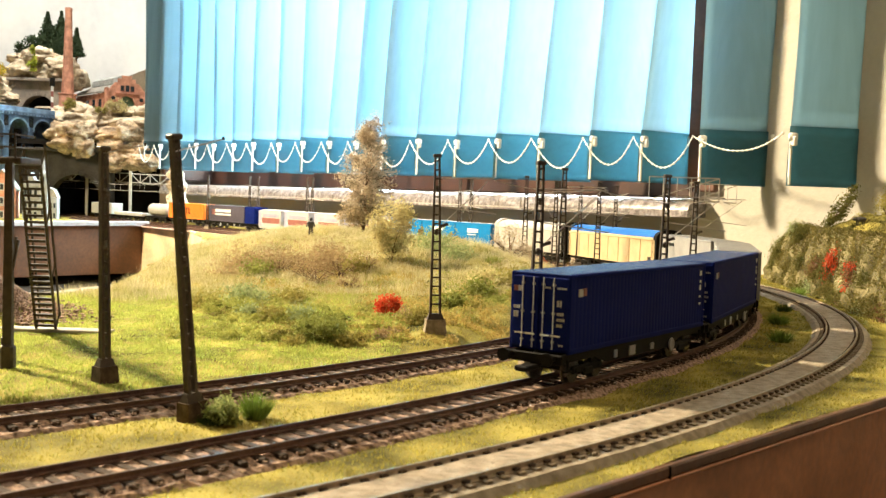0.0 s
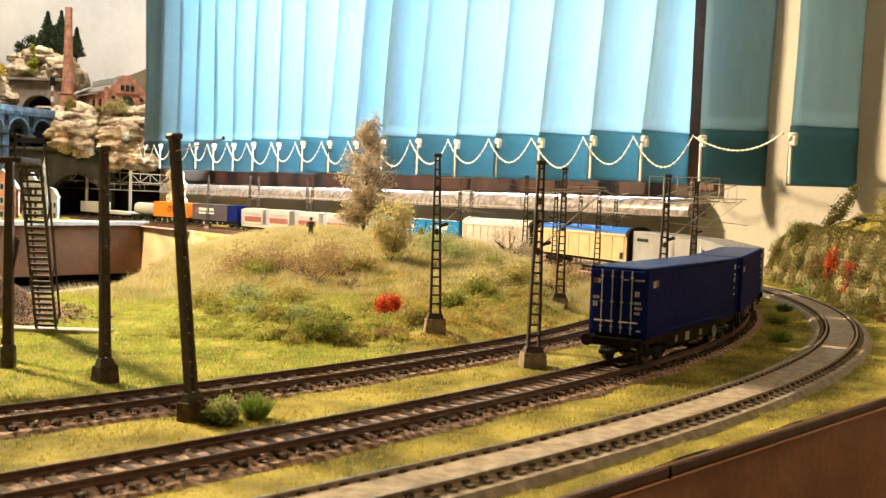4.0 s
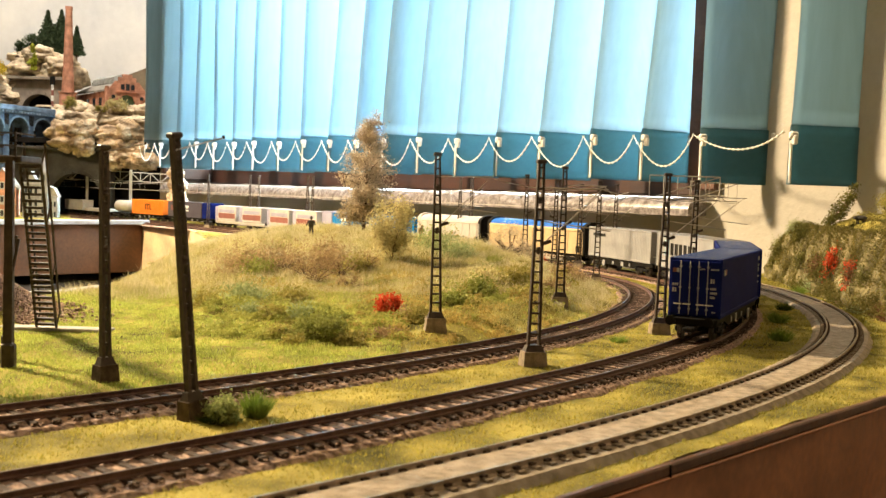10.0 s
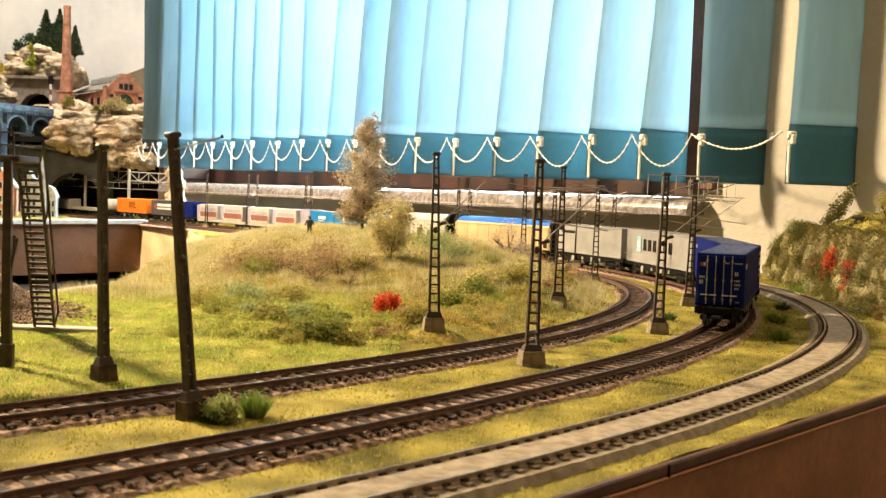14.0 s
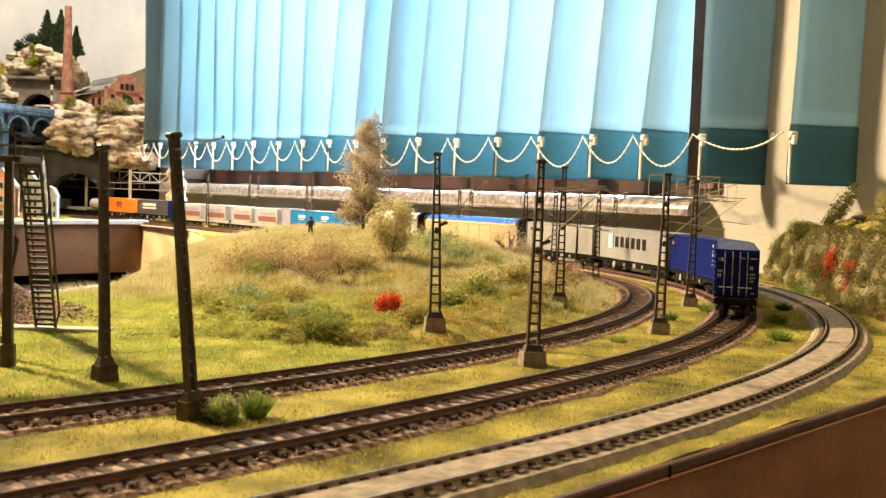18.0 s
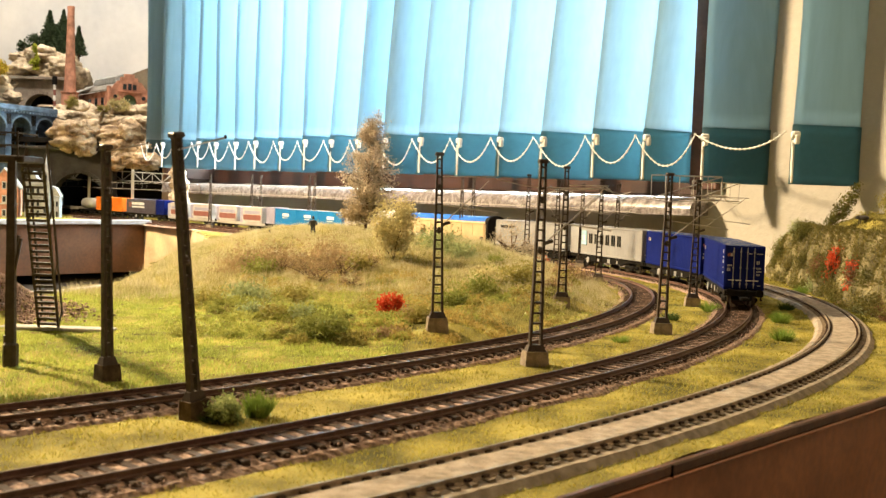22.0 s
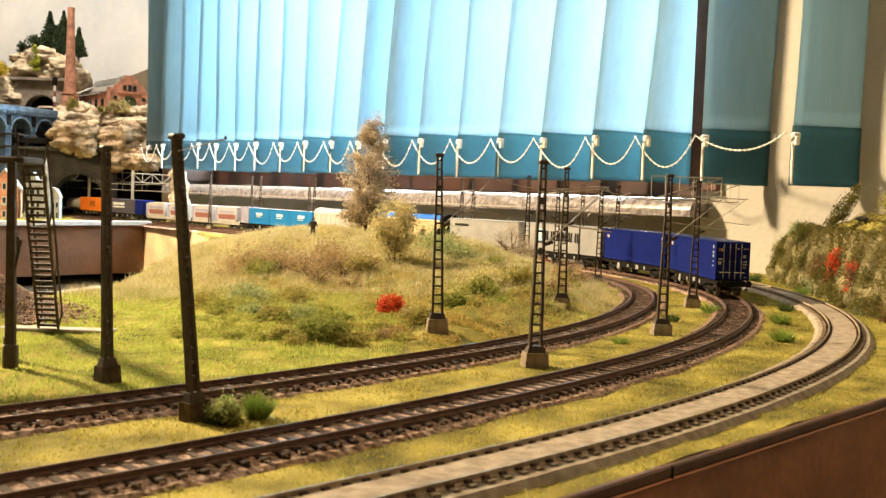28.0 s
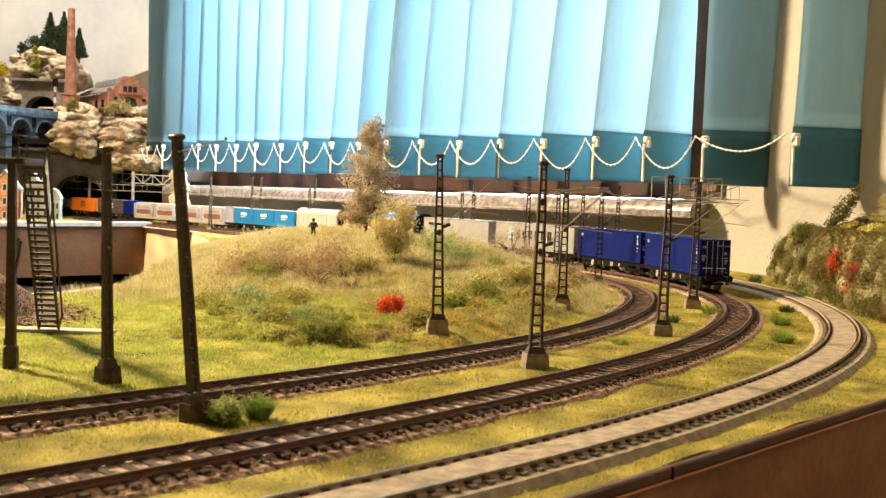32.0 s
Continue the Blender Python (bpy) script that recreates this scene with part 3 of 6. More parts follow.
def slat_surface(width, z0, z1, rows, bend, seed, thick=0.0009, lift=0.0, swing=(0.0, 0.0), reach=0.36):
    """A hanging strip: x across, z up, slightly waved; swing: how far its foot is drawn aside by the chain."""
    rng = random.Random(seed)
    ph, amp = rng.uniform(0, 6), rng.uniform(0.5, 1.0) * bend
    cols = 9
    vs, fs = [], []
    for side in (0, 1):
        for r in range(rows + 1):
            z = z0 + (z1 - z0) * r / rows
            for c in range(cols):
                q = c / (cols - 1)
                y = amp * (math.sin(ph + z * 9) * 0.4 + math.sin(q * math.pi) * (0.7 + 0.5 * math.sin(z * 5 + ph))) + (side * 2 - 1) * (thick / 2 + lift)
                x = q * width + 0.0015 * math.sin(z * 12 + ph)
                f = 1 - min(1.0, max(0.0, (z - 0.13) / (reach - 0.13)))
                vs.append((x + swing[0] * f, y + swing[1] * f, z))
    k = (rows + 1) * cols
    for r in range(rows):
        for c in range(cols - 1):
            a = r * cols + c
            fs.append((a, a + 1, a + cols + 1, a + cols))
            fs.append((k + a, k + a + cols, k + a + cols + 1, k + a + 1))
    for r in range(rows):
        for c in (0, cols - 1):
            a = r * cols + c
            fs.append((a, a + cols, k + a + cols, k + a))
    for c in range(cols - 1):
        for r in (0, rows):
            a = r * cols + c
            fs.append((a, a + 1, k + a + 1, k + a))
    return Shape().add(vs, fs)


Z_LOW, Z_HEM, Z_TOP = 0.0985, 0.161, 1.32
SLATS = [-1.36] + list(range(0, 19))
# how far each slat hangs out of the even row
SLIP = (0.0106, 0.0086, 0.0100, 0.0060, 0.0135, 0.0130, 0.0165, 0.0220, 0.0300, 0.0200, 0.0150, 0.0155, 0.0145, 0.0240, 0.0180, 0.0170, 0.0130, 0.0150, 0.0200, 0.0200)
HANG = (0.0050, 0.0055, -0.0096, -0.0106, -0.0096, -0.0070, -0.0040, 0.0010, 0.0075, -0.0015, -0.0100) + tuple(0.85 * d for d in SLIP[11:])     # the same at the head
ROW = [PITCH * k + d for k, d in zip(SLATS, SLIP)]     # where the clips sit
rngb = random.Random(4)
blind = thing("vertical_blind", pose(0, 0, 0), "teal fabric vertical blind with white bead chain", "blind")
part("head_rail", wall_box(-0.2, 1.60, -0.02, 0.02, 1.32, 1.36, 0.003), WHITE, blind, "white head rail")
for i, k in enumerate(SLATS):
    p = P0 + D * (PITCH * k + HANG[i])
    turn = {-1.36: 8, 0: 4, 1: 36}.get(k, 26 + rngb.uniform(-3, 3))
    dz = rngb.uniform(-0.0015, 0.0015) + 0.0009 * max(k, 0)
    swing = Matrix.Rotation(-math.radians(turn), 3, "Z") @ (D * (SLIP[i] - HANG[i]))
    foot = Matrix.Translation((swing.x, swing.y, Z_LOW + dz))
    wide = 0.0875 if k < 5 else 0.075
    bend_z = 0.0744 + 0.191 * p.y
    slat = part("slat", slat_surface(wide, Z_HEM + dz, Z_TOP, 60, 0.004, i, swing=swing, reach=bend_z), TEAL, blind, "teal translucent fabric slat", True, pose(p.x, p.y, 0, 0, 0, turn))
    part("hem", slat_surface(wide + 0.0003, Z_LOW + dz, Z_HEM + dz + 0.001, 6, 0.0035, i, 0.0012, 0.0012, swing, bend_z), TEAL_DOUBLE, slat, "doubled darker hem pocket", smooth=True)
    part("hem_weight", Shape().box((0.0015, -0.002, 0.024), (0.0028, 0.0036, 0.046), 0.0008, foot), WHITE, slat, "white plastic end of the hem weight")
    part("clip", Shape().box((0.002, -0.006, 0.052), (0.009, 0.007, 0.008), 0.0015, foot).box((0.002, -0.009, 0.047), (0.005, 0.006, 0.010), 0.001, foot), WHITE, slat, "white chain clip")
    part("clip", Shape().box((wide - 0.0005, -0.004, 0.056), (0.008, 0.007, 0.009), 0.0012, foot), WHITE, slat, "white chain clip")


def bead_chain(a, b, sag, lean):
    a, b = Vector(a), Vector(b)
    n = max(11, int((b - a).length * 1.25 / 0.0074))
    sh = Shape()
    pts = []
    for i in range(n + 1):
        q = i / n
        p = a.lerp(b, q)
        p.z -= sag * 4 * q * (1 - q) * (1 + lean * (q - 0.5))
        pts.append(p)
    sh.line(pts, 0.00075, 4)
    for p in pts:
        sh.ball(p, (0.0017, 0.0017, 0.0017), 6)
    return sh


for i in range(len(SLATS) - 1):
    a, b = P0 + D * ROW[i], P0 + D * ROW[i + 1]
    off = -NW * 0.012
    sag = 0.036 if i else 0.018
    part("bead_chain", bead_chain(Vector((a.x, a.y, 0.152 + 0.0009 * max(SLATS[i], 0))) + off, Vector((b.x, b.y, 0.152 + 0.0009 * max(SLATS[i + 1], 0))) + off, sag + rngb.uniform(-0.004, 0.003), rngb.uniform(-0.7, 0.3)), WHITE, blind,
         "white plastic bead chain", True)


# ---- catenary masts ----
def frustum(x0, y0, z0, x1, y1, z1):
    return Shape().add([(-x0, -y0, z0), (x0, -y0, z0), (x0, y0, z0), (-x0, y0, z0), (-x1, -y1, z1), (x1, -y1, z1), (x1, y1, z1), (-x1, y1, z1)],
                       [(3, 2, 1, 0), (4, 5, 6, 7), (0, 1, 5, 4), (1, 2, 6, 5), (2, 3, 7, 6), (3, 0, 4, 7)])


CONCRETE_DARK = mat("dark_brown_concrete", (0.085, 0.06, 0.04), 0.8, 0, 0.35, 250, 0.4)


def build_mast(h=0.094, w0=0.0068, w1=0.0034, rungs=17, foot=1.0):
    mast = thing("catenary_mast", pose(0, 0, 0), "dark brown steel lattice catenary mast on a concrete foot", "mast", "catenary masts")
    k = foot
    part("foundation", frustum(0.0060 * k, 0.0048 * k, -0.003, 0.0052 * k, 0.0041 * k, 0.0058), CONCRETE if foot > 0.8 else CONCRETE_DARK, mast, "square concrete foundation block")
    part("foot", frustum(0.0046 * k, 0.0030 * k, 0.0058, 0.0035 * k, 0.0018 * k, 0.0088), STEEL_DARK, mast, "steel foot flange")
    for sg in (-1, 1):
        a, b = sg * (w0 / 2 - 0.0007), sg * (w1 / 2 - 0.0006)
        post = Shape().add([(a - 0.00062, -0.0013, 0.007), (a + 0.00062, -0.0013, 0.007), (a + 0.00062, 0.0013, 0.007), (a - 0.00062, 0.0013, 0.007),
                            (b - 0.00048, -0.0010, h), (b + 0.00048, -0.0010, h), (b + 0.00048, 0.0010, h), (b - 0.00048, 0.0010, h)],
                           [(3, 2, 1, 0), (4, 5, 6, 7), (0, 1, 5, 4), (1, 2, 6, 5), (2, 3, 7, 6), (3, 0, 4, 7)])
        part("post", post, STEEL_DARK, mast)
    for i in range(rungs):
        q = (i + 0.6) / rungs
        z = 0.011 + (h - 0.011) * q
        w = w0 + (w1 - w0) * q
        part("rung", Shape().box((0, 0, z), (w - 0.0009, 0.0016, 0.0009), 0.0002), STEEL_DARK, mast)
    part("cap", Shape().box((0, 0, h + 0.0008), (w1 + 0.0012, 0.004, 0.002), 0.0005), STEEL_DARK, mast)
    part("insulator", Shape().lathe([(0.0005, 0), (0.0013, 0.0008), (0.0007, 0.0016), (0.0013, 0.0024), (0.0006, 0.0034)], (0, -0.001, h * 0.80), 8), STEEL_DARK, mast, "dark ribbed insulator")
    part("insulator", Shape().lathe([(0.0005, 0), (0.0013, 0.0008), (0.0007, 0.0016), (0.0013, 0.0024), (0.0006, 0.0034)], (0, -0.001, h * 0.55), 8), STEEL_DARK, mast, "dark ribbed insulator")
    return mast


def arm_parts(mast, reach, h=0.094):
    """A swivelling bracket: strut, tie and steady arm, towards +x for a positive reach."""
    sg = 1 if reach > 0 else -1
    part("bracket_strut", Shape().tube((sg * 0.002, 0, h * 0.60), (reach * 0.92, 0, h * 0.86), 0.00032, 6), WIRE, mast, "grey tubular strut")
    part("bracket_tie", Shape().tube((sg * 0.002, 0, h * 0.88), (reach * 1.05, 0, h * 0.885), 0.00032, 6), WIRE, mast, "grey tubular tie")
    part("steady_arm", Shape().tube((sg * 0.001, 0, h * 0.715), (reach * 1.1, 0, h * 0.675), 0.0003, 5), WIRE, mast)
    part("insulator", Shape().tube((sg * 0.002, 0, h * 0.60), (sg * 0.0062, 0, h * 0.615), 0.0009, 8), STEEL_DARK, mast, "dark ribbed insulator")


# the main copies: place, lean (degrees, to the right), turn, reach of the bracket
MASTS = ((-0.0823, 0.3408, -6.0, 52, 0), (0.0441, 0.4774, 0.4, 12, 0.032), (-0.0027, 0.5557, -1.0, 8, 0.030), (0.132, 0.6118, 0.8, 4, 0.034), (-0.1318, 0.4006, -1.4, 50, 0),
         (0.0821, 0.7045, 0.2, 0, 0.028), (0.1445, 0.9537, 0.2, -10, 0.026), (0.1836, 1.0944, 0.4, -16, 0.028), (0.1905, 0.7772, 0.6, -4, 0.036),
         (0.085, 1.06, 0.2, -10, 0.03), (0.1535, 1.15, 0.2, -20, 0.028), (0.1150, 1.05, 0.1, -14, -0.02), (0.021, 1.36, 0, -25, 0.03), (0.036, 1.355, 0, -25, -0.03),
         (-0.2265, 1.69, 0, -25, 0.03), (-0.219, 1.70, 0, -25, -0.03), (-0.354, 1.86, 0, -25, 0.03), (-0.339, 1.865, 0, -25, -0.03), (-0.448, 1.94, 0, -25, 0.03))
for i, (x, y, lean, turn, reach) in enumerate(MASTS):
    z = float(ground_height(x, y)) + 0.001
    if not reach:
        m = build_mast(0.0935 if i == 0 else 0.0905, w0=0.0042, w1=0.0034, foot=0.74)
        part("top_arm", Shape().line([(0, 0, 0.0895), (0.012, -0.010, 0.0930)], 0.0003), WIRE, m)
        part("insulator", Shape().lathe([(0.0003, 0), (0.0005, 0.0003), (0.0005, 0.0008), (0.0003, 0.0012)], (0.012, -0.010, 0.0926), 8), STEEL_DARK, m, "dark ribbed insulator")
    else:
        m = build_mast() if y < 1.3 else build_mast(0.1, rungs=9)
        arm_parts(m, reach)
    m.matrix_basis = pose(x, y, z, 0, lean, turn)


def wire(a, b, r=0.00035):
    """A span of overhead line: carrying wire, contact wire and droppers."""
    a, b = Vector(a), Vector(b)
    span = thing("overhead_line", pose(0, 0, 0), "grey overhead line with carrying wire and droppers", "overhead wire", "overhead wires")
    low = Vector((0, 0, 0.018))
    sag = lambda q: a.lerp(b, q) - Vector((0, 0, 0.024 * q * (1 - q)))
    part("carrying_wire", Shape().line([sag(q / 8) for q in range(9)], r, 4), WIRE, span)
    part("contact_wire", Shape().line([a - low, b - low], r, 4), WIRE, span)
    for q in (0.125, 0.375, 0.625, 0.875):
        part("dropper", Shape().line([sag(q), a.lerp(b, q) - low], r * 0.8, 4), WIRE, span)
    return span


def arm_tip(i):
    """The outer end of a mast's bracket."""
    x, y, lean, turn, reach = MASTS[i]
    a = math.radians(turn)
    return (x + reach * math.cos(a), y + reach * math.sin(a), float(ground_height(x, y)) + 0.0835)


for i, j in ((1, 3), (3, 8), (8, 7), (2, 5), (5, 6), (6, 10), (6, 9)):
    a_, b_ = Vector(arm_tip(i)), Vector(arm_tip(j))
    pts = [a_.lerp(b_, q / 8) - Vector((0, 0, 0.016 * (q / 8) * (1 - q / 8))) for q in range(9)]
    solid("catenary_wire", Shape().line(pts, 0.00022, 4), WIRE, "thin grey overhead contact wire", "overhead wire", "overhead wires")


def over(line, s, z=0.082):
    return line.off(s, 0, z)


for nm, line, stations in (("main", MAIN, (0.98, 1.16, 1.45, 1.75, 2.05, 2.35, 2.65, 2.95)), ("inner", INNER, (0.70, 0.88, 1.05, 1.35, 1.65, 1.95, 2.3))):
    for a, b in zip(stations[:-1], stations[1:]):
        wire(over(line, a), over(line, b))
# lattice portal arms that reach from the wall side over the tracks
for x0, x1, y0, y1, z in ((0.235, 0.30, 0.98, 1.05, 0.077), (0.16, 0.215, 0.80, 0.80, 0.077)):
    a, b = Vector((x0, y0, z)), Vector((x1, y1, z))
    up = Vector((0, 0, 0.018))
    br = thing("wire_bracket", pose(0, 0, 0), "grey overhead wire bracket with droppers", "bracket", "overhead wire brackets")
    for p, q in ((a, b), (a + up, b + up)):
        part("chord", Shape().line([p, q], 0.0006), WIRE, br)
    part("brace", Shape().line([a, b + up], 0.0005), WIRE, br)
    for i in range(6):
        p = a.lerp(b, i / 5)
        part("dropper", Shape().line([p, p + up], 0.0004), WIRE, br)


# ---- rolling stock ----
def paint(name, c, rough=0.38, gloss=0.22):
    m = mat(name, c, rough, 0, 0.10, 60, 0.06, 700)
    m.node_tree.nodes["Principled BSDF"].inputs["Specular IOR Level"].default_value = gloss
    return m


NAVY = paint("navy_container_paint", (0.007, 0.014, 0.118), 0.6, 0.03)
# Same navy, lightened for the roof: the blind's sheen put into the colour.
NAVY_SHEEN = paint("navy_roof_sheen", (0.035, 0.065, 0.20), 0.22, 0.5)
GREY_BOX = paint("grey_container_paint", (0.285, 0.285, 0.29))
BEIGE = paint("beige_wagon_paint", (0.50, 0.38, 0.225), 0.55)
BLUE_ROOF = paint("blue_tarpaulin_roof", (0.02, 0.12, 0.48), 0.4)
CREAM = paint("cream_white_paint", (0.43, 0.405, 0.38), 0.45)
SKYBLUE = paint("mid_blue_container_paint", (0.012, 0.16, 0.42))
ORANGE = paint("orange_container_paint", (0.75, 0.19, 0.02))
SLATE = paint("slate_container_paint", (0.075, 0.065, 0.085))
RED_STRIPE = paint("dull_red_stripe", (0.24, 0.095, 0.08))
WAGON_BLACK = paint("black_wagon_frame", (0.010, 0.009, 0.008), 0.6, 0.08)
LETTER_WHITE = paint("white_lettering", (0.72, 0.72, 0.70))
BAR_GREY = paint("dull_grey_door_gear", (0.34, 0.35, 0.38))
MARK_GREY = paint("faded_white_marking", (0.42, 0.42, 0.45))
LETTER_BLACK = paint("black_lettering", (0.02, 0.02, 0.02))
ICE = paint("pale_blue_emblem", (0.30, 0.50, 0.62))
LILAC = paint("lilac_grey_curtain", (0.30, 0.29, 0.38))
STEEL_WHEEL = mat("steel_wheel", (0.12, 0.11, 0.10), 0.3, 0.9, 0.2, 300, 0.1)

MOVING = []     # (thing, offset along the train, half length)
FLOOR_Z = 0.0130


def rolling(ob, d0, d1):
    MOVING.append((ob, d0, d1))
    return ob


def container(length, colour, height=0.0318, width=0.028, label="", roof=None, bars=True, ribs=True):
    """A shipping container; its length runs along y, its doors face -y."""
    box = thing("shipping_container", pose(0, 0, 0), label, "container", "containers on the train")
    L, W, H = length, width, height
    core = Shape().box((0, 0, H / 2), (W - 0.0012, L - 0.0012, H - 0.0008))
    part("body", core, colour, box)
    if ribs:
        n = int(L / 0.0034)
        for sg in (-1, 1):
            wave = []
            for i in range(n):
                y = -L / 2 + 0.0015 + (i + 0.5) * (L - 0.003) / n
                wave += [(y - 0.0013, 0.0), (y - 0.0008, 0.00008), (y + 0.0008, 0.00008), (y + 0.0013, 0.0)]
            vs = [(sg * (W / 2 - 0.0004 + o), y, z) for z in (0.0018, H - 0.0018) for y, o in wave]
            k = len(wave)
            part("corrugated_side", Shape().add(vs, [(i, i + 1, k + i + 1, k + i) for i in range(k - 1)]), colour, box, "pressed corrugated side wall")
    for sg in (-1, 1):
        for e in (-1, 1):
            part("corner_post", Shape().box((sg * (W / 2 - 0.0008), e * (L / 2 - 0.0009), H / 2), (0.0016, 0.0018, H), 0.0003), colour, box)
        part("top_rail", Shape().box((sg * (W / 2 - 0.0007), 0, H - 0.0008), (0.0014, L - 0.003, 0.0016), 0.0003), colour, box)
        part("bottom_rail", Shape().box((sg * (W / 2 - 0.0007), 0, 0.0011), (0.0014, L - 0.003, 0.0022), 0.0003), colour, box)
        part("door", Shape().box((sg * W / 4, -L / 2 + 0.0002, H / 2), (W / 2 - 0.002, 0.0010, H - 0.003), 0.0003), colour, box, "container door leaf")
    n = int(L / 0.0056)
    wave = [(-L / 2 + 0.001, 0.0)]
    for i in range(n):
        y = -L / 2 + (i + 0.5) * L / n
        wave += [(y - 0.0016, 0.0), (y - 0.0011, 0.0005), (y + 0.0011, 0.0005), (y + 0.0016, 0.0)]
    wave.append((L / 2 - 0.001, 0.0))
    k = len(wave)
    vs = [(x, y, H - 0.0003 + o) for x in (-W / 2 + 0.0012, W / 2 - 0.0012) for y, o in wave]
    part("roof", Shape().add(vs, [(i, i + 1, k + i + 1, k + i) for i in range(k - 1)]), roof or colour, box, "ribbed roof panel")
    if bars:
        for x in (-0.0078, -0.0028, 0.0018, 0.0066):
            bar = part("locking_bar", Shape().tube((x, -L / 2 - 0.0008, 0.0015), (x, -L / 2 - 0.0008, H - 0.0015), 0.00030, 6), BAR_GREY, box, "dull grey locking bar")
            part("handle", Shape().box((x + (-0.0012 if x < 0 else 0.0012), -L / 2 - 0.0009, H * 0.22), (0.0042, 0.0005, 0.0007)), LETTER_WHITE, bar)
            for zk in (0.0045, H * 0.5, H - 0.0045):
                part("bar_guide", Shape().box((x, -L / 2 - 0.0007, zk), (0.0014, 0.0006, 0.0008)), BAR_GREY, bar)
    return box


def marks(box, items):
    """Small painted panels: x0, x1 along y or x on a face ('L', 'R' sides, 'E' end)."""
    for face, at, a0, a1, z0, z1, m in items:
        if face == "E":
            s = Shape().box(((a0 + a1) / 2, at, (z0 + z1) / 2), (a1 - a0, 0.0004, z1 - z0))
        else:
            s = Shape().box((at, (a0 + a1) / 2, (z0 + z1) / 2), (0.0005, a1 - a0, z1 - z0))
        part("marking", s, m, box, "painted marking")


def bogie(parent, y):
    b = part("bogie_frame", Shape().box((0.0108, y, 0.0055), (0.0016, 0.026, 0.0034), 0.0006).box((-0.0108, y, 0.0055), (0.0016, 0.026, 0.0034), 0.0006)
             .box((0, y, 0.0065), (0.022, 0.005, 0.0026), 0.0004).box((0.0112, y, 0.0042), (0.0018, 0.008, 0.0036), 0.0006).box((-0.0112, y, 0.0042), (0.0018, 0.008, 0.0036), 0.0006), WAGON_BLACK, parent, "black bogie frame")
    turn = Matrix.Rotation(math.pi / 2, 4, "Y")
    for e in (-1, 1):
        yy = y + e * 0.0102
        for sg in (-1, 1):
            wheel = part("wheel", Shape().lathe([(0.0062, 0), (0.0062, 0.0006), (0.0053, 0.0009), (0.0052, 0.0026)], (0, 0, 0), 16, Matrix.Translation((sg * 0.0073, yy, 0.0053)) @ (turn if sg > 0 else turn.inverted())), STEEL_WHEEL, b, "steel disc wheel")
        part("axle", Shape().tube((-0.012, yy, 0.0053), (0.012, yy, 0.0053), 0.0009, 8), WAGON_BLACK, b)
    return b


def buffers(w, y, e):
    for sg in (-1, 1):
        part("buffer", Shape().tube((sg * 0.0100, y, 0.0118), (sg * 0.0100, y + e * 0.0055, 0.0118), 0.0012, 8).tube((sg * 0.0100, y + e * 0.0055, 0.0118), (sg * 0.0100, y + e * 0.0065, 0.0118), 0.0027, 12), WAGON_BLACK, w, "round black buffer")


def flat_wagon(length, label, colour=None):
    """A skeletal container wagon on two bogies."""
    c = colour or WAGON_BLACK
    w = thing("container_wagon", pose(0, 0, 0), label, "railway wagon", "wagons of the train")
    L = length
    for sg in (-1, 1):
        part("side_sill", Shape().add([(sg * 0.0115 + q, y, z) for q in (-0.0009, 0.0009) for y, z in ((-L / 2, 0.0095), (-L * 0.3, 0.0095), (-L * 0.22, 0.0062), (L * 0.22, 0.0062), (L * 0.3, 0.0095), (L / 2, 0.0095), (L / 2, 0.0128), (-L / 2, 0.0128))],
                                      [tuple(range(8)), tuple(range(15, 7, -1))] + [(i, (i + 1) % 8, 8 + (i + 1) % 8, 8 + i) for i in range(8)]), c, w)
    part("centre_beam", Shape().box((0, 0, 0.0098), (0.005, L - 0.004, 0.005), 0.0005), c, w)
    for e in (-1, 1):
        part("headstock", Shape().box((0, e * (L / 2 - 0.001), 0.0110), (0.027, 0.0024, 0.0040), 0.0004), c, w)
        bogie(w, e * (L / 2 - 0.026))
        buffers(w, e * (L / 2), e)
        part("coupling", Shape().box((0, e * (L / 2 + 0.004), 0.0075), (0.006, 0.010, 0.0022), 0.0005), WAGON_BLACK, w)
        part("step", Shape().box((0.0128, e * (L / 2 - 0.006), 0.0062), (0.0012, 0.006, 0.0008)).box((0.0128, e * (L / 2 - 0.006), 0.0085), (0.0008, 0.0008, 0.0046)), c, w)
    for i in range(6):
        y = -L * 0.38 + i * L * 0.76 / 5
        part("cross_member", Shape().box((0, y, 0.0105), (0.023, 0.0022, 0.0022), 0.0003), c, w)
    part("brake_wheel", Shape().lathe([(0.0028, 0), (0.0034, 0.0005), (0.0028, 0.001), (0.001, 0.0006)], (0, 0, 0), 14, Matrix.Translation((0.0128, L * 0.22, 0.0072)) @ Matrix.Rotation(math.pi / 2, 4, "Y")), GREY_BOX, w, "grey-rimmed hand brake wheel")
    part("brake_wheel", Shape().lathe([(0.0028, 0), (0.0034, 0.0005), (0.0028, 0.001), (0.001, 0.0006)], (0, 0, 0), 14, Matrix.Translation((-0.0128, L * 0.22, 0.0072)) @ Matrix.Rotation(-math.pi / 2, 4, "Y")), GREY_BOX, w, "grey-rimmed hand brake wheel")
    for sg in (-1, 1):
        for y, z0, z1, ln in ((-L * 0.06, 0.0066, 0.0108, 0.006), (L * 0.08, 0.0070, 0.0100, 0.004), (-L * 0.17, 0.0072, 0.0105, 0.003)):
            part("data_panel", Shape().box((sg * 0.0126, y, (z0 + z1) / 2), (0.0004, ln, z1 - z0)), GREY_BOX, w, "grey data panel with unreadable rows")
    return w


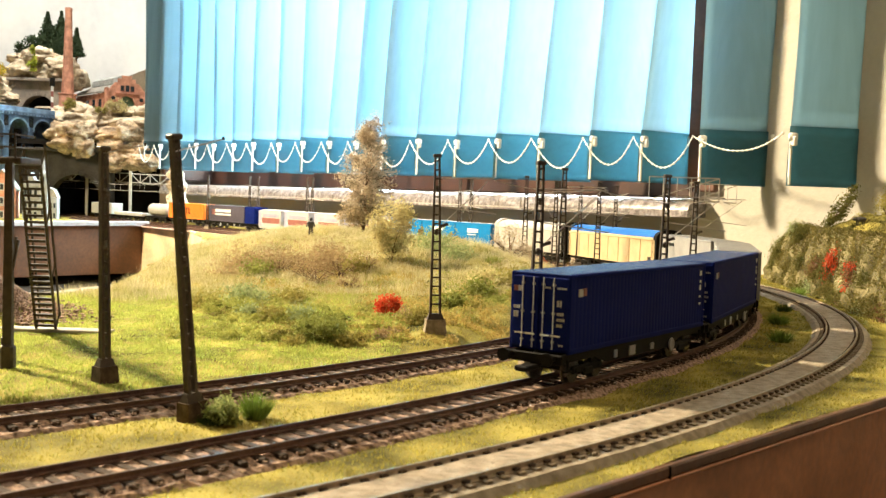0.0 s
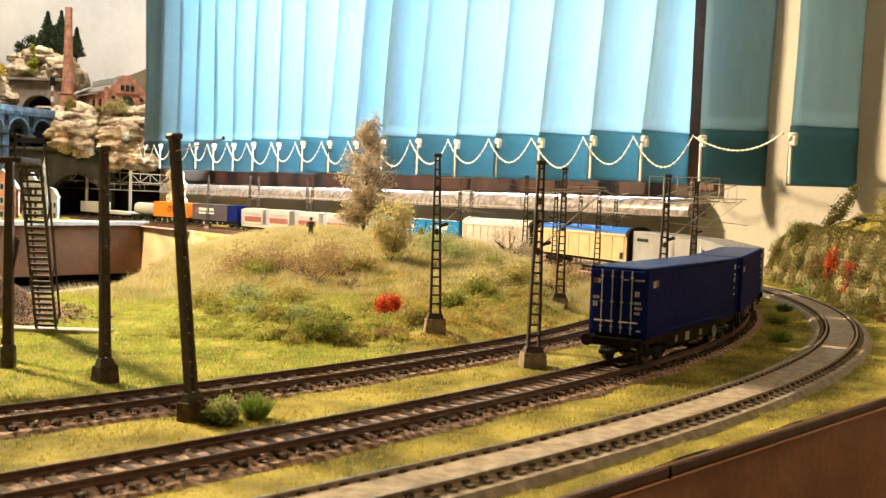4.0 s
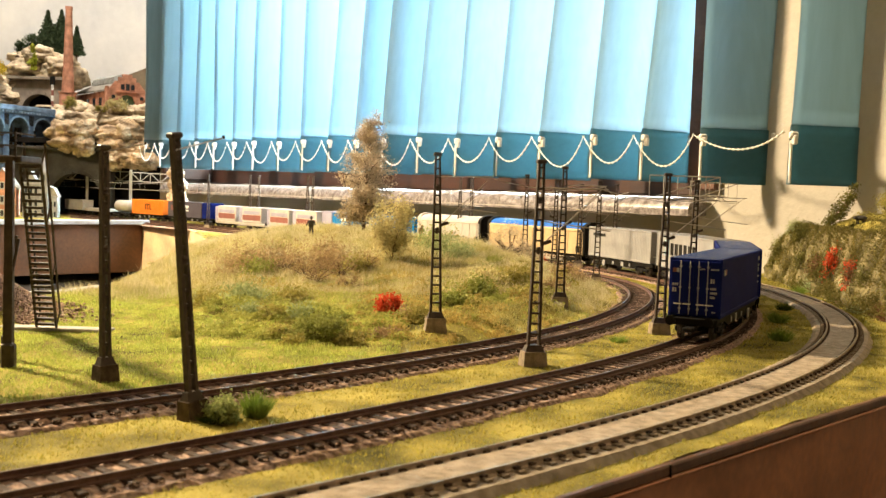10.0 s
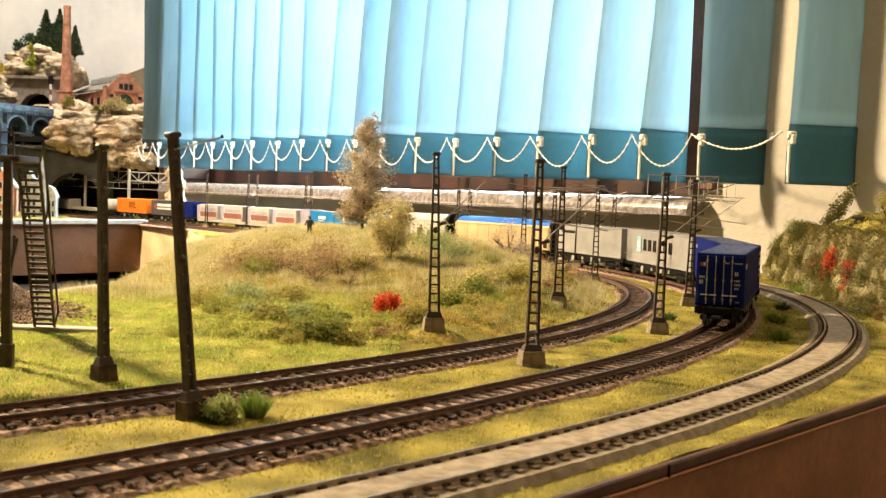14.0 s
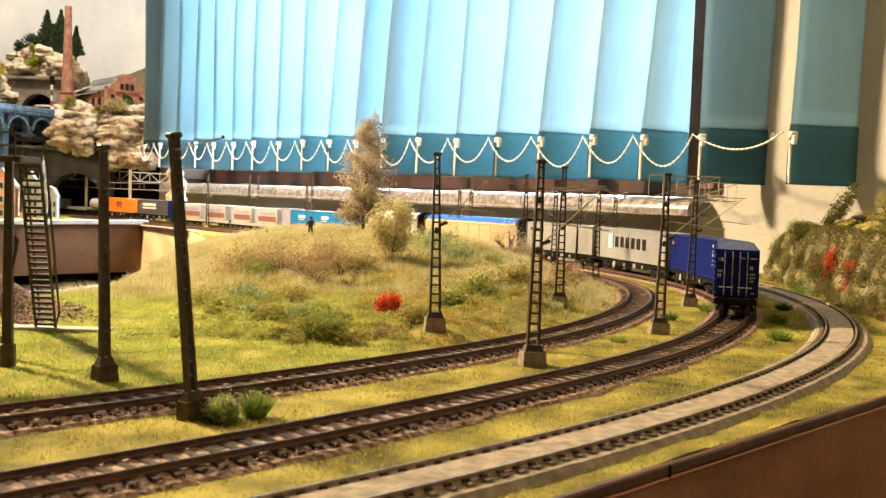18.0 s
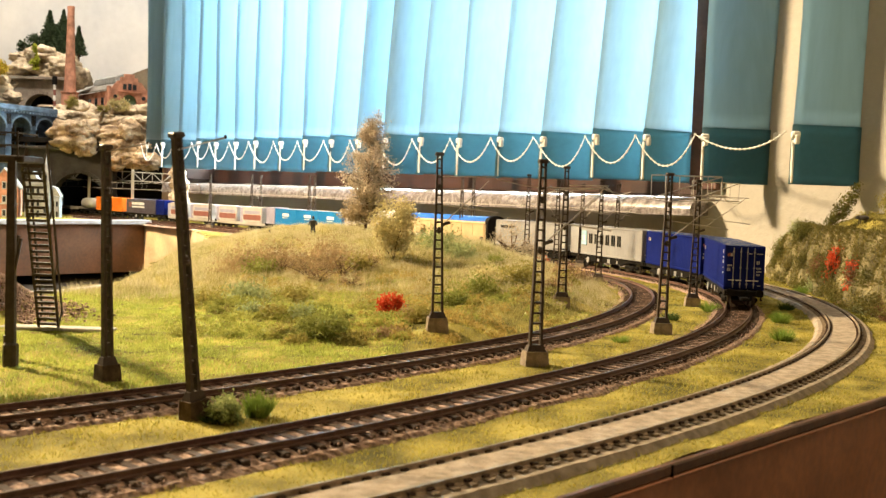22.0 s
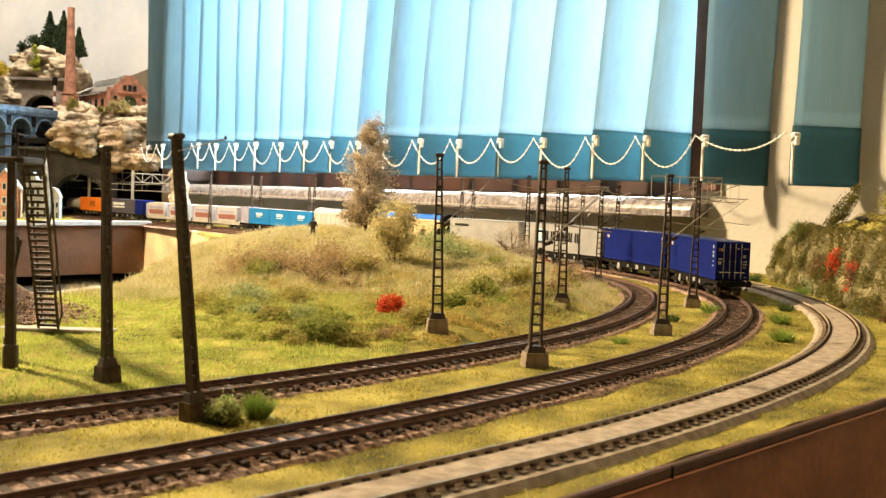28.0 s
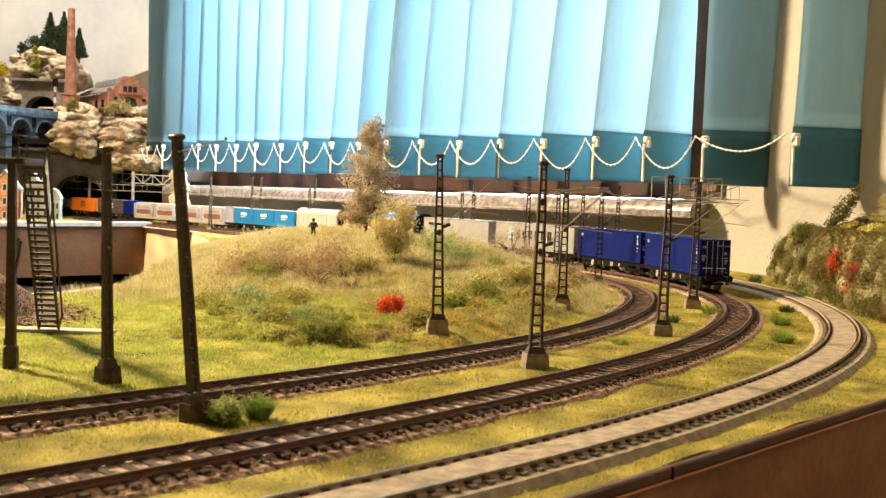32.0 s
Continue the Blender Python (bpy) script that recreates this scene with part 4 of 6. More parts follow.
def navy_marks(L):
    """Rows of small unreadable lettering on the doors and sides of a navy container."""
    H, e = 0.0318, -L / 2 - 0.0007
    rng = random.Random(int(L * 1e5))
    rows = [("E", e, -0.0120, -0.0100, H - 0.0078, H - 0.0056, RED_STRIPE), ("E", e, -0.0100, -0.0086, H - 0.0078, H - 0.0056, MARK_GREY)]

    def line(x, z, n, h, w):
        q = x
        for _ in range(n):
            c = w * rng.uniform(0.7, 1.2)
            rows.append(("E", e, q, q + c, z, z + h, MARK_GREY))
            q += c + w * 0.55

    for x, z, n, h, w in ((-0.0120, H - 0.0150, 3, 0.0014, 0.0007), (-0.0120, H - 0.0185, 2, 0.0024, 0.0008), (0.0026, H - 0.0060, 3, 0.0008, 0.0006), (0.0080, H - 0.0060, 5, 0.0008, 0.0006),
                          (0.0082, H - 0.0130, 2, 0.0024, 0.0008), (0.0082, H - 0.0165, 4, 0.0012, 0.0006), (0.0082, H - 0.0188, 4, 0.0012, 0.0006), (0.0082, H - 0.0211, 3, 0.0012, 0.0006), (0.0094, 0.0030, 2, 0.0008, 0.0007)):
        line(x, z, n, h, w)
    for face, at, sg in (("L", -0.01405, 1), ("R", 0.01405, -1)):
        y = sg * (L / 2 - 0.010)
        rows += [(face, at, y - 0.0036, y - 0.0004, H - 0.0090, H - 0.0060, MARK_GREY), (face, at, y, y + 0.0026, H - 0.0088, H - 0.0058, RED_STRIPE)]
        y = -sg * (L / 2 - 0.0066)
        for j, h in enumerate((0.0026, 0.0014, 0.0026, 0.0010, 0.0010)):
            rows.append((face, at, y - 0.0007, y + 0.0007, H - 0.0060 - j * 0.0036, H - 0.0060 - j * 0.0036 + h, LETTER_WHITE))
    return rows


def make_train():
    navy = "navy blue corrugated freight container with white markings"
    for d0, d1 in ((0.0, 0.1401), (0.151, 0.2911)):
        c = container(0.1401, NAVY, label=navy, roof=NAVY_SHEEN)
        marks(c, navy_marks(0.1401))
        rolling(c, d0, d1)
        w = flat_wagon(0.149, "black skeletal container wagon with bogies")
        rolling(w, d0 - 0.0045, d1 + 0.0045)
    # grey containers
    c = container(0.158, GREY_BOX, label="light grey freight container with emblem and black lettering bars")
    L, H = 0.158, 0.0318
    it = []
    for face, at, sg in (("L", -0.0142, 1), ("R", 0.0142, -1)):
        it.append((face, at, sg * 0.045 - 0.0058, sg * 0.045 + 0.0058, H - 0.0210, H - 0.0055, ICE))
        it.append((face, at * 1.012, sg * 0.045 - 0.0030, sg * 0.045 + 0.0030, H - 0.0160, H - 0.0105, LETTER_WHITE))
        for j in range(6):
            y = sg * (0.030 - j * 0.0125)
            it += [(face, at, y + e * 0.0022 - 0.0011, y + e * 0.0022 + 0.0011, H - 0.0190, H - 0.0082, LETTER_BLACK) for e in (-1, 1)]
    marks(c, it)
    rolling(c, 0.3035, 0.4615)
    rolling(flat_wagon(0.164, "black skeletal container wagon with bogies"), 0.3005, 0.4645)
    c = container(0.140, GREY_BOX, label="light grey freight container with small black lettering bars")
    it = []
    for j in range(7):
        it.append(("L", -0.0142, 0.055 - j * 0.0042, 0.058 - j * 0.0042, H - 0.0095, H - 0.0065, LETTER_BLACK))
    marks(c, it)
    rolling(c, 0.4755, 0.6155)
    rolling(flat_wagon(0.148, "black skeletal container wagon with bogies"), 0.4715, 0.6195)
    # covered wagons
    for d0, d1, body, roof, lab in ((0.630, 0.828, BEIGE, BLUE_ROOF, "beige covered wagon with blue tarpaulin roof"), (0.839, 0.977, CREAM, CREAM, "cream white covered wagon with rounded roof")):
        L = d1 - d0
        w = thing("covered_wagon", pose(0, 0, 0), lab, "railway wagon", "wagons of the train")
        out = [(-0.0152, 0.012), (0.0152, 0.012), (0.0152, 0.038), (0.0142, 0.041), (-0.0142, 0.041), (-0.0152, 0.038)]
        part("body", Shape().prism(out, 1, -L / 2 + 0.003, L / 2 - 0.003), body, w)
        arc = [(0.0146 * math.cos(q), 0.0395 + 0.0078 * math.sin(q)) for q in np.linspace(0, math.pi, 13)]
        part("roof", Shape().prism(arc, 1, -L / 2 + 0.005, L / 2 - 0.005), roof, w, "rounded roof", smooth=False)
        for e in (-1, 1):
            cap = [(0.0152 * math.cos(q), 0.040 + 0.0088 * math.sin(q)) for q in np.linspace(0, math.pi, 13)]
            part("end_wall", Shape().prism([(0.0152, 0.012)] + cap + [(-0.0152, 0.012)], 1, e * (L / 2 - 0.003) - 0.003, e * (L / 2 - 0.003) + 0.003), WAGON_BLACK if body is BEIGE or e < 0 else body, w, "dark curved end wall")
        n = 8
        for sg in (-1, 1):
            for i in range(n + 1):
                y = -L / 2 + 0.008 + i * (L - 0.016) / n
                part("side_rib", Shape().box((sg * 0.0154, y, 0.026), (0.0008, 0.0012, 0.026), 0.0002), body, w)
            part("side_rail", Shape().box((sg * 0.0155, 0, 0.0385), (0.0009, L - 0.010, 0.0014), 0.0002), body, w)
            part("marking", Shape().box((sg * 0.0156, -L * 0.44, 0.018), (0.0004, 0.006, 0.007)), LETTER_BLACK, w, "dark marking panel")
        part("underframe", Shape().box((0, 0, 0.0105), (0.026, L - 0.006, 0.003), 0.0005), WAGON_BLACK, w)
        for e in (-1, 1):
            bogie(w, e * (L / 2 - 0.03))
            buffers(w, e * L / 2, e)
        rolling(w, d0, d1)
    # mid blue swap bodies, three on one long wagon
    for j in range(3):
        c = container(0.0735, SKYBLUE, 0.0275, label="mid blue freight container with white lettering bars", roof=CREAM, bars=False)
        marks(c, [("L", -0.0142, -0.012, 0.010, 0.0150, 0.0200, LETTER_WHITE), ("L", -0.0142, -0.008, 0.010, 0.0118, 0.0130, LETTER_WHITE)])
        rolling(c, 0.986 + j * 0.0745, 0.986 + j * 0.0745 + 0.0735)
    rolling(flat_wagon(0.262, "long black flat wagon with bogies"), 0.980, 1.242)
    c = container(0.030, LILAC, 0.0290, label="small grey covered container", bars=False)
    rolling(c, 1.211, 1.241)
    # curtain-sided white wagons with a red band
    for d0, d1 in ((1.247, 1.433), (1.440, 1.628)):
        L = d1 - d0
        w = thing("trailer_wagon", pose(0, 0, 0), "white wagon with red-banded trailers and grey curtains", "railway wagon", "wagons of the train")
        part("underframe", Shape().box((0, 0, 0.0095), (0.027, L - 0.004, 0.005), 0.0008), CREAM, w, "cream wagon frame")
        for k in (-1, 1):
            yc = k * L / 4
            part("trailer_body", Shape().box((0, yc, 0.0260), (0.0280, L / 2 - 0.024, 0.0290), 0.0012), CREAM, w, "white trailer body")
            part("trailer_band", Shape().box((0, yc, 0.0215), (0.0286, L / 2 - 0.030, 0.0095), 0.0003), RED_STRIPE, w, "red lower band")
            part("trailer_window", Shape().box((0, yc, 0.0305), (0.0285, L / 2 - 0.036, 0.0060), 0.0003), LILAC, w, "pale grey upper band")
            part("curtain", Shape().box((0, yc + L / 4 - 0.0085, 0.0250), (0.0276, 0.0150, 0.0270), 0.0008), LILAC, w, "lilac grey curtain")
            for e in (-1, 1):
                for sg in (-1, 1):
                    part("stanchion", Shape().tube((sg * 0.0138, yc + e * 0.026, 0.0120), (sg * 0.0142, yc + e * 0.036, 0.0200), 0.0010, 6), CREAM, w)
        for e in (-1, 1):
            bogie(w, e * (L / 2 - 0.03))
            buffers(w, e * L / 2, e)
        rolling(w, d0, d1)
    # slate container with sign, blue end container
    c = container(0.036, NAVY, 0.0300, label="short navy blue container", bars=False)
    rolling(c, 1.642, 1.678)
    c = container(0.134, SLATE, 0.0300, label="slate grey freight container with red and white sign panels", bars=False)
    marks(c, [("L", -0.0142, 0.042, 0.054, 0.0125, 0.0225, RED_STRIPE), ("L", -0.0142, -0.018, 0.040, 0.0175, 0.0230, LETTER_WHITE), ("L", -0.0142, -0.018, 0.040, 0.0115, 0.0150, LETTER_WHITE)])
    rolling(c, 1.682, 1.816)
    rolling(flat_wagon(0.184, "black container wagon with bogies"), 1.637, 1.821)
    c = container(0.1401, ORANGE, 0.0300, label="bright orange freight container with black lettering bars", bars=False)
    it = []
    for j in range(3):
        it.append(("L", -0.0142, 0.005 - j * 0.010, 0.0075 - j * 0.010, 0.0100, 0.0220, LETTER_BLACK))
        it.append(("L", -0.0142, -0.001 - j * 0.010, 0.0075 - j * 0.010, 0.0200 if j < 2 else 0.010, 0.0220 if j < 2 else 0.012, LETTER_BLACK))
    marks(c, it)
    rolling(c, 1.838, 1.978)
    rolling(flat_wagon(0.150, "black container wagon with bogies"), 1.833, 1.983)
    # tank wagon and low loaders at the head
    w = thing("tank_wagon", pose(0, 0, 0), "cream white tank wagon with rounded ends", "railway wagon", "wagons of the train")
    part("tank", Shape().lathe([(0.004, -0.038), (0.010, -0.036), (0.0125, -0.031), (0.0128, 0.031), (0.010, 0.036), (0.004, 0.038)], (0, 0, 0), 18, Matrix.Translation((0, 0, 0.0265)) @ Matrix.Rotation(math.pi / 2, 4, "X")), CREAM, w, smooth=True)
    part("underframe", Shape().box((0, 0, 0.0105), (0.024, 0.092, 0.004), 0.0006), WAGON_BLACK, w)
    bogie(w, -0.028), bogie(w, 0.028)
    rolling(w, 1.992, 2.088)
    for d0, d1, hi in ((2.095, 2.235, 0.017), (2.245, 2.36, 0.034)):
        L = d1 - d0
        w = thing("low_wagon", pose(0, 0, 0), "cream low-sided wagon with a black frame", "railway wagon", "wagons of the train")
        part("deck", Shape().box((0, 0, (0.010 + hi) / 2), (0.027, L - 0.004, hi - 0.010), 0.0008), CREAM, w)
        part("underframe", Shape().box((0, 0, 0.0085), (0.024, L - 0.006, 0.003), 0.0006), WAGON_BLACK, w)
        bogie(w, -L / 2 + 0.028), bogie(w, L / 2 - 0.028)
        rolling(w, d0, d1)


make_train()
TAIL = ((0, 0.1980), (6, 0.2966), (11, 0.3815), (13, 0.4125), (16.5, 0.4705), (19, 0.5175), (23, 0.5775), (28, 0.6590), (30, 0.6895), (32, 0.7172))


def tail_at(t):
    """How far the train's last end has come, in metres along the main line."""
    ts, ss = [a for a, _ in TAIL], [b for _, b in TAIL]
    w = [math.exp(-((t - 1.5 * j) ** 2) / 4.5) for j in range(-4, 27)]
    u = [np.interp(min(max(1.5 * j, 0), 32), ts, ss) + (min(1.5 * j, 0) * 0.0164 + max(1.5 * j - 32, 0) * 0.0148) for j in range(-4, 27)]
    return float(np.dot(w, u) / sum(w))


def on_track(s0, s1):
    L = s1 - s0
    xa, ya, _ = MAIN.at(s0 + 0.18 * L)
    xb, yb, _ = MAIN.at(s1 - 0.18 * L)
    return (xa + xb) / 2, (ya + yb) / 2, math.degrees(math.atan2(ya - yb, xa - xb)) + 90


def motions():
    times = [0, 1.5, 3, 4.5, 6, 7.5, 9, 10.5, 12, 13.5, 15, 16.5, 18, 19.5, 21, 22.5, 24, 25.5, 27, 28.5, 30, 31, 32]
    for ob, d0, d1 in MOVING:
        z = FLOOR_Z if ob.name.startswith("shipping_container") else 0.0
        rows = []
        for t in times:
            s = tail_at(t)
            x, y, turn = on_track(s + d0, s + d1)
            rows.append((t, pose(x, y, z, 0, 0, turn)))
        walk(ob, rows)


# ---- plants ----
def leaf_cloud(points, size, rng, flat=0.6):
    """Small leaves, one at each point."""
    pts = np.asarray(points, float)
    n = len(pts)
    a, b = rng.normal(size=(n, 3)), rng.normal(size=(n, 3))
    a /= np.linalg.norm(a, axis=1)[:, None] + 1e-9
    b /= np.linalg.norm(b, axis=1)[:, None] + 1e-9
    s = size * rng.uniform(0.5, 1.4, (n, 1))
    v = np.stack([pts - a * s, pts + b * s * flat, pts + a * s, pts - b * s * flat], 1).reshape(-1, 3)
    sh = Shape()
    sh.v = [tuple(p) for p in v.tolist()]
    sh.f = [(4 * i, 4 * i + 1, 4 * i + 2, 4 * i + 3) for i in range(n)]
    return sh


def clumps(rng, n, k, radius, height, base=0.0, spread=0.28, taper=0.0):
    """Points in k uneven clumps inside a rounded crown."""
    c = rng.normal(size=(k, 3))
    c /= np.linalg.norm(c, axis=1)[:, None]
    c *= rng.uniform(0.35, 1.0, (k, 1)) ** 0.6
    hz = base + (c[:, 2] * 0.5 + 0.5) * (height - base)
    q = (hz - base) / (height - base)
    w = radius * (1 - taper * q) 
    centre = np.stack([c[:, 0] * w, c[:, 1] * w, hz], 1)
    pick = rng.randint(0, k, n)
    p = centre[pick] + rng.normal(size=(n, 3)) * radius * spread * (1 - 0.6 * taper * q[pick])[:, None]
    p[:, 2] = np.maximum(p[:, 2], 0.0008)
    return p, centre


def shrub(name, x, y, radius, height, leaf_m, label, seed, n=900, k=14, leaf=0.0011, z=None, lean=(0, 0), category="bush", base=0.0, stems=6, taper=0.0, stem_r=0.0006, spread=0.28, group=""):
    rng = np.random.RandomState(seed)
    zz = float(ground_height(x, y)) - 0.0006 if z is None else z
    root = thing(name, pose(x, y, zz, 0, 0, rng.uniform(0, 360) if lean == (0, 0) else 0), label, category, group)
    p, centre = clumps(rng, n, k, radius, height, base, spread, taper)
    shear = np.array(lean)
    p[:, :2] += shear * (p[:, 2:3] / height) * height
    centre[:, :2] += shear * (centre[:, 2:3] / height) * height
    for i in range(stems):
        c = centre[i % k] * np.array([1, 1, 0.9])
        part("stem", Shape().line([(0, 0, -0.001), (c[0] * 0.25, c[1] * 0.25, c[2] * 0.45), tuple(c)], stem_r, 5), BARK, root)
    part("foliage", leaf_cloud(p, leaf, rng), leaf_m, root)
    return root


GREEN = foliage_mat("mid_green_foliage", (0.15, 0.18, 0.035), (0.38, 0.40, 0.11))
OLIVE = foliage_mat("olive_foliage", (0.20, 0.185, 0.042), (0.48, 0.42, 0.13))
DRY = foliage_mat("dry_tan_foliage", (0.23, 0.155, 0.075), (0.54, 0.41, 0.23))
PALE = foliage_mat("pale_yellow_green_foliage", (0.34, 0.295, 0.115), (0.74, 0.66, 0.36))
PALE_PINK = foliage_mat("pale_straw_foliage", (0.27, 0.21, 0.14), (0.66, 0.58, 0.45))
BLUEGREEN = foliage_mat("blue_green_foliage", (0.20, 0.245, 0.095), (0.48, 0.53, 0.27))
RED = foliage_mat("red_autumn_foliage", (0.42, 0.030, 0.014), (0.82, 0.15, 0.05))
FRESH = foliage_mat("fresh_green_tuft", (0.11, 0.20, 0.03), (0.32, 0.42, 0.08))
DARKTUFT = foliage_mat("dark_green_tuft", (0.03, 0.06, 0.015), (0.10, 0.15, 0.04))
YELLOW_FLOWER = foliage_mat("yellow_flowering_foliage", (0.45, 0.33, 0.03), (0.70, 0.55, 0.08))
CONIFER = foliage_mat("dark_conifer_needles", (0.025, 0.045, 0.022), (0.07, 0.10, 0.045), 0.15)
GRASS_HILL = foliage_mat("hill_grass_fibres", (0.20, 0.20, 0.046), (0.63, 0.575, 0.27), 0.3, 45.0)
GRASS_BANK = foliage_mat("bank_grass_fibres", (0.09, 0.085, 0.022), (0.25, 0.22, 0.070), 0.3)
GRASS_FLAT = foliage_mat("short_flock_fibres", (0.185, 0.172, 0.030), (0.62, 0.55, 0.130), 0.5)
GRASS_LEFT = foliage_mat("fresh_flock_fibres", (0.20, 0.265, 0.045), (0.58, 0.63, 0.16), 0.5)


def grass(name, n, box, low, high, width, material, label, seed, test=None):
    """Upright fibres over a stretch of ground."""
    rng = np.random.RandomState(seed)
    x, y = rng.uniform(box[0], box[1], n), np.sqrt(rng.uniform(box[2] ** 1.2, box[3] ** 1.2, n) ** (2 / 1.2))
    di, _ = INNER.gap(x, y)
    dm, _ = MAIN.gap(x, y)
    do, _ = OUTER.gap(x, y)
    ok = (np.minimum(np.minimum(di, dm), do + 0.0022) > 0.0175 + 0.003 * rng.rand(n)) & ~in_pit(x, y) & (EDGE_N[0] * x + EDGE_N[1] * y < EDGE_C + 0.0004)
    if test is not None:
        ok &= test(x, y, rng)
    x, y = x[ok], y[ok]
    z = ground_height(x, y)
    k = len(x)
    h = rng.uniform(low, high, k) * (0.7 + 0.5 * (0.6 * waves(x, y, seed, 0.05, 3) + 0.6 * waves(x, y, seed + 1, 0.012, 2)).clip(-0.6, 1))
    a = rng.uniform(0, 6.283, k)
    tilt = rng.uniform(0.1, 0.75, k)
    t = rng.uniform(0, 6.283, k)
    ax, ay = np.cos(a) * width / 2, np.sin(a) * width / 2
    v = np.stack([np.stack([x - ax, y - ay, z - 0.0004], 1), np.stack([x + ax, y + ay, z - 0.0004], 1),
                  np.stack([x + np.cos(t) * tilt * h, y + np.sin(t) * tilt * h, z + h * 0.9], 1)], 1).reshape(-1, 3)
    me = bpy.data.meshes.new(name)
    me.from_pydata(v.tolist(), [], np.arange(3 * k).reshape(-1, 3).tolist())
    me.materials.append(material)
    tagged(new(name, me), label, "grass", kind="stuff")


def on_hill(x, y, rng):
    e = (x + 0.16) * 0.35 + (y - 0.58) * 0.94
    d, side = INNER.gap(x, y)
    return (side < 0) & (d > 0.03) & (e > 0.06 + 0.05 * rng.rand(len(x)))


def off_hill(x, y, rng):
    return ~on_hill(x, y, rng) & (x < bank_foot(y) + 0.004) & ((INNER.gap(x, y)[1] > 0) | (y > 0.76) | (x > -0.02))


grass("hill_grass", 330000, (-0.36, 0.20, 0.50, 1.45), 0.0022, 0.0066, 0.00040, GRASS_HILL, "long straw and olive static grass on the hill", 31, on_hill)
grass("flock_grass", 520000, (-0.40, 0.40, 0.20, 1.25), 0.0007, 0.0019, 0.00060, GRASS_FLAT, "short yellow-green flock grass", 32, off_hill)
PALE_GRASS = foliage_mat("pale_feathery_fibres", (0.38, 0.335, 0.18), (0.78, 0.71, 0.47), 0.35)
grass("feather_grass", 95000, (-0.28, 0.14, 0.70, 1.20), 0.0045, 0.0105, 0.00032, PALE_GRASS, "long pale feathery grass on top of the hill", 36, on_hill)
grass("lawn_grass", 220000, (-0.40, -0.02, 0.28, 0.76), 0.0010, 0.0025, 0.00056, GRASS_LEFT, "short fresh green flock grass", 33, lambda x, y, r: INNER.gap(x, y)[1] < 0)
grass("far_grass", 16000, (-1.1, -0.2, 1.5, 2.6), 0.0015, 0.0035, 0.0010, GRASS_FLAT, "far yellow-green flock grass", 34)
grass("slope_grass", 130000, (0.30, 0.62, 0.70, 1.20), 0.0012, 0.0032, 0.00045, GRASS_BANK, "dry olive grass on the bank", 35, lambda x, y, r: (OUTER.gap(x, y)[0] > 0.03) & (x > bank_foot(y) + 0.018))


# tall wiry tree and shrubs on the hill
TREE_LOW = foliage_mat("dry_brown_lower_foliage", (0.20, 0.15, 0.085), (0.52, 0.43, 0.28))
def wiry_tree(x, y, h, r, seed):
    rng = np.random.RandomState(seed)
    z = float(ground_height(x, y)) - 0.001
    root = thing("tree", pose(x, y, z), "tall pale wiry model tree with sparse straw foliage", "tree")
    part("trunk", Shape().tube((0, 0, 0), (0.002, 0.001, h * 0.5), 0.0016, 8, 0.0010).tube((0.002, 0.001, h * 0.5), (0.004, 0, h * 0.93), 0.0010, 6, 0.0003), BARK, root)
    pts = []
    for i in range(150):
        q = rng.uniform(0.04, 0.98) ** 0.9
        wide = r * (0.85 + 0.35 * q if q < 0.40 else 1.0 - 0.80 * ((q - 0.40) / 0.60) ** 1.9) * rng.uniform(0.45, 1.08)
        a = rng.uniform(0, 6.283)
        p0 = np.array([0.004 * q, 0, h * q * 0.84])
        p1 = p0 + np.array([math.cos(a) * wide, math.sin(a) * wide, h * rng.uniform(0.03, 0.15)])
        if i < 90:
            part("limb", Shape().line([tuple(p0), tuple((p0 + p1) / 2 + [0, 0, 0.003]), tuple(p1)], 0.00030, 4), BARK, root)
        m = 220 if q < 0.35 else 125
        u = rng.uniform(0.2, 1.05, (m, 1)) ** 0.7
        pts.append(p0 + (p1 - p0) * u + rng.normal(size=(m, 3)) * 0.0030)
    pts = np.concatenate(pts)
    low = pts[:, 2] < h * 0.24
    part("crown", leaf_cloud(pts[~low], 0.0011, rng), PALE_PINK, root, "sparse pale straw crown")
    part("undergrowth", leaf_cloud(pts[low], 0.0013, rng), TREE_LOW, root, "dry tan lower foliage")
    return root



wiry_tree(-0.083, 1.06, 0.130, 0.0300, 41)
shrub("shrub", -0.042, 0.83, 0.0155, 0.050, PALE, "pale yellow-green feathery shrub on the hill", 42, n=6500, k=34, leaf=0.0012, stems=6, taper=0.0, spread=0.28, stem_r=0.0003, base=0.006)
shrub("red_bush", -0.0318, 0.618, 0.0070, 0.0125, RED, "bright red autumn bush", 43, n=1300, k=44, leaf=0.0010, stems=22, stem_r=0.00022, spread=0.24)


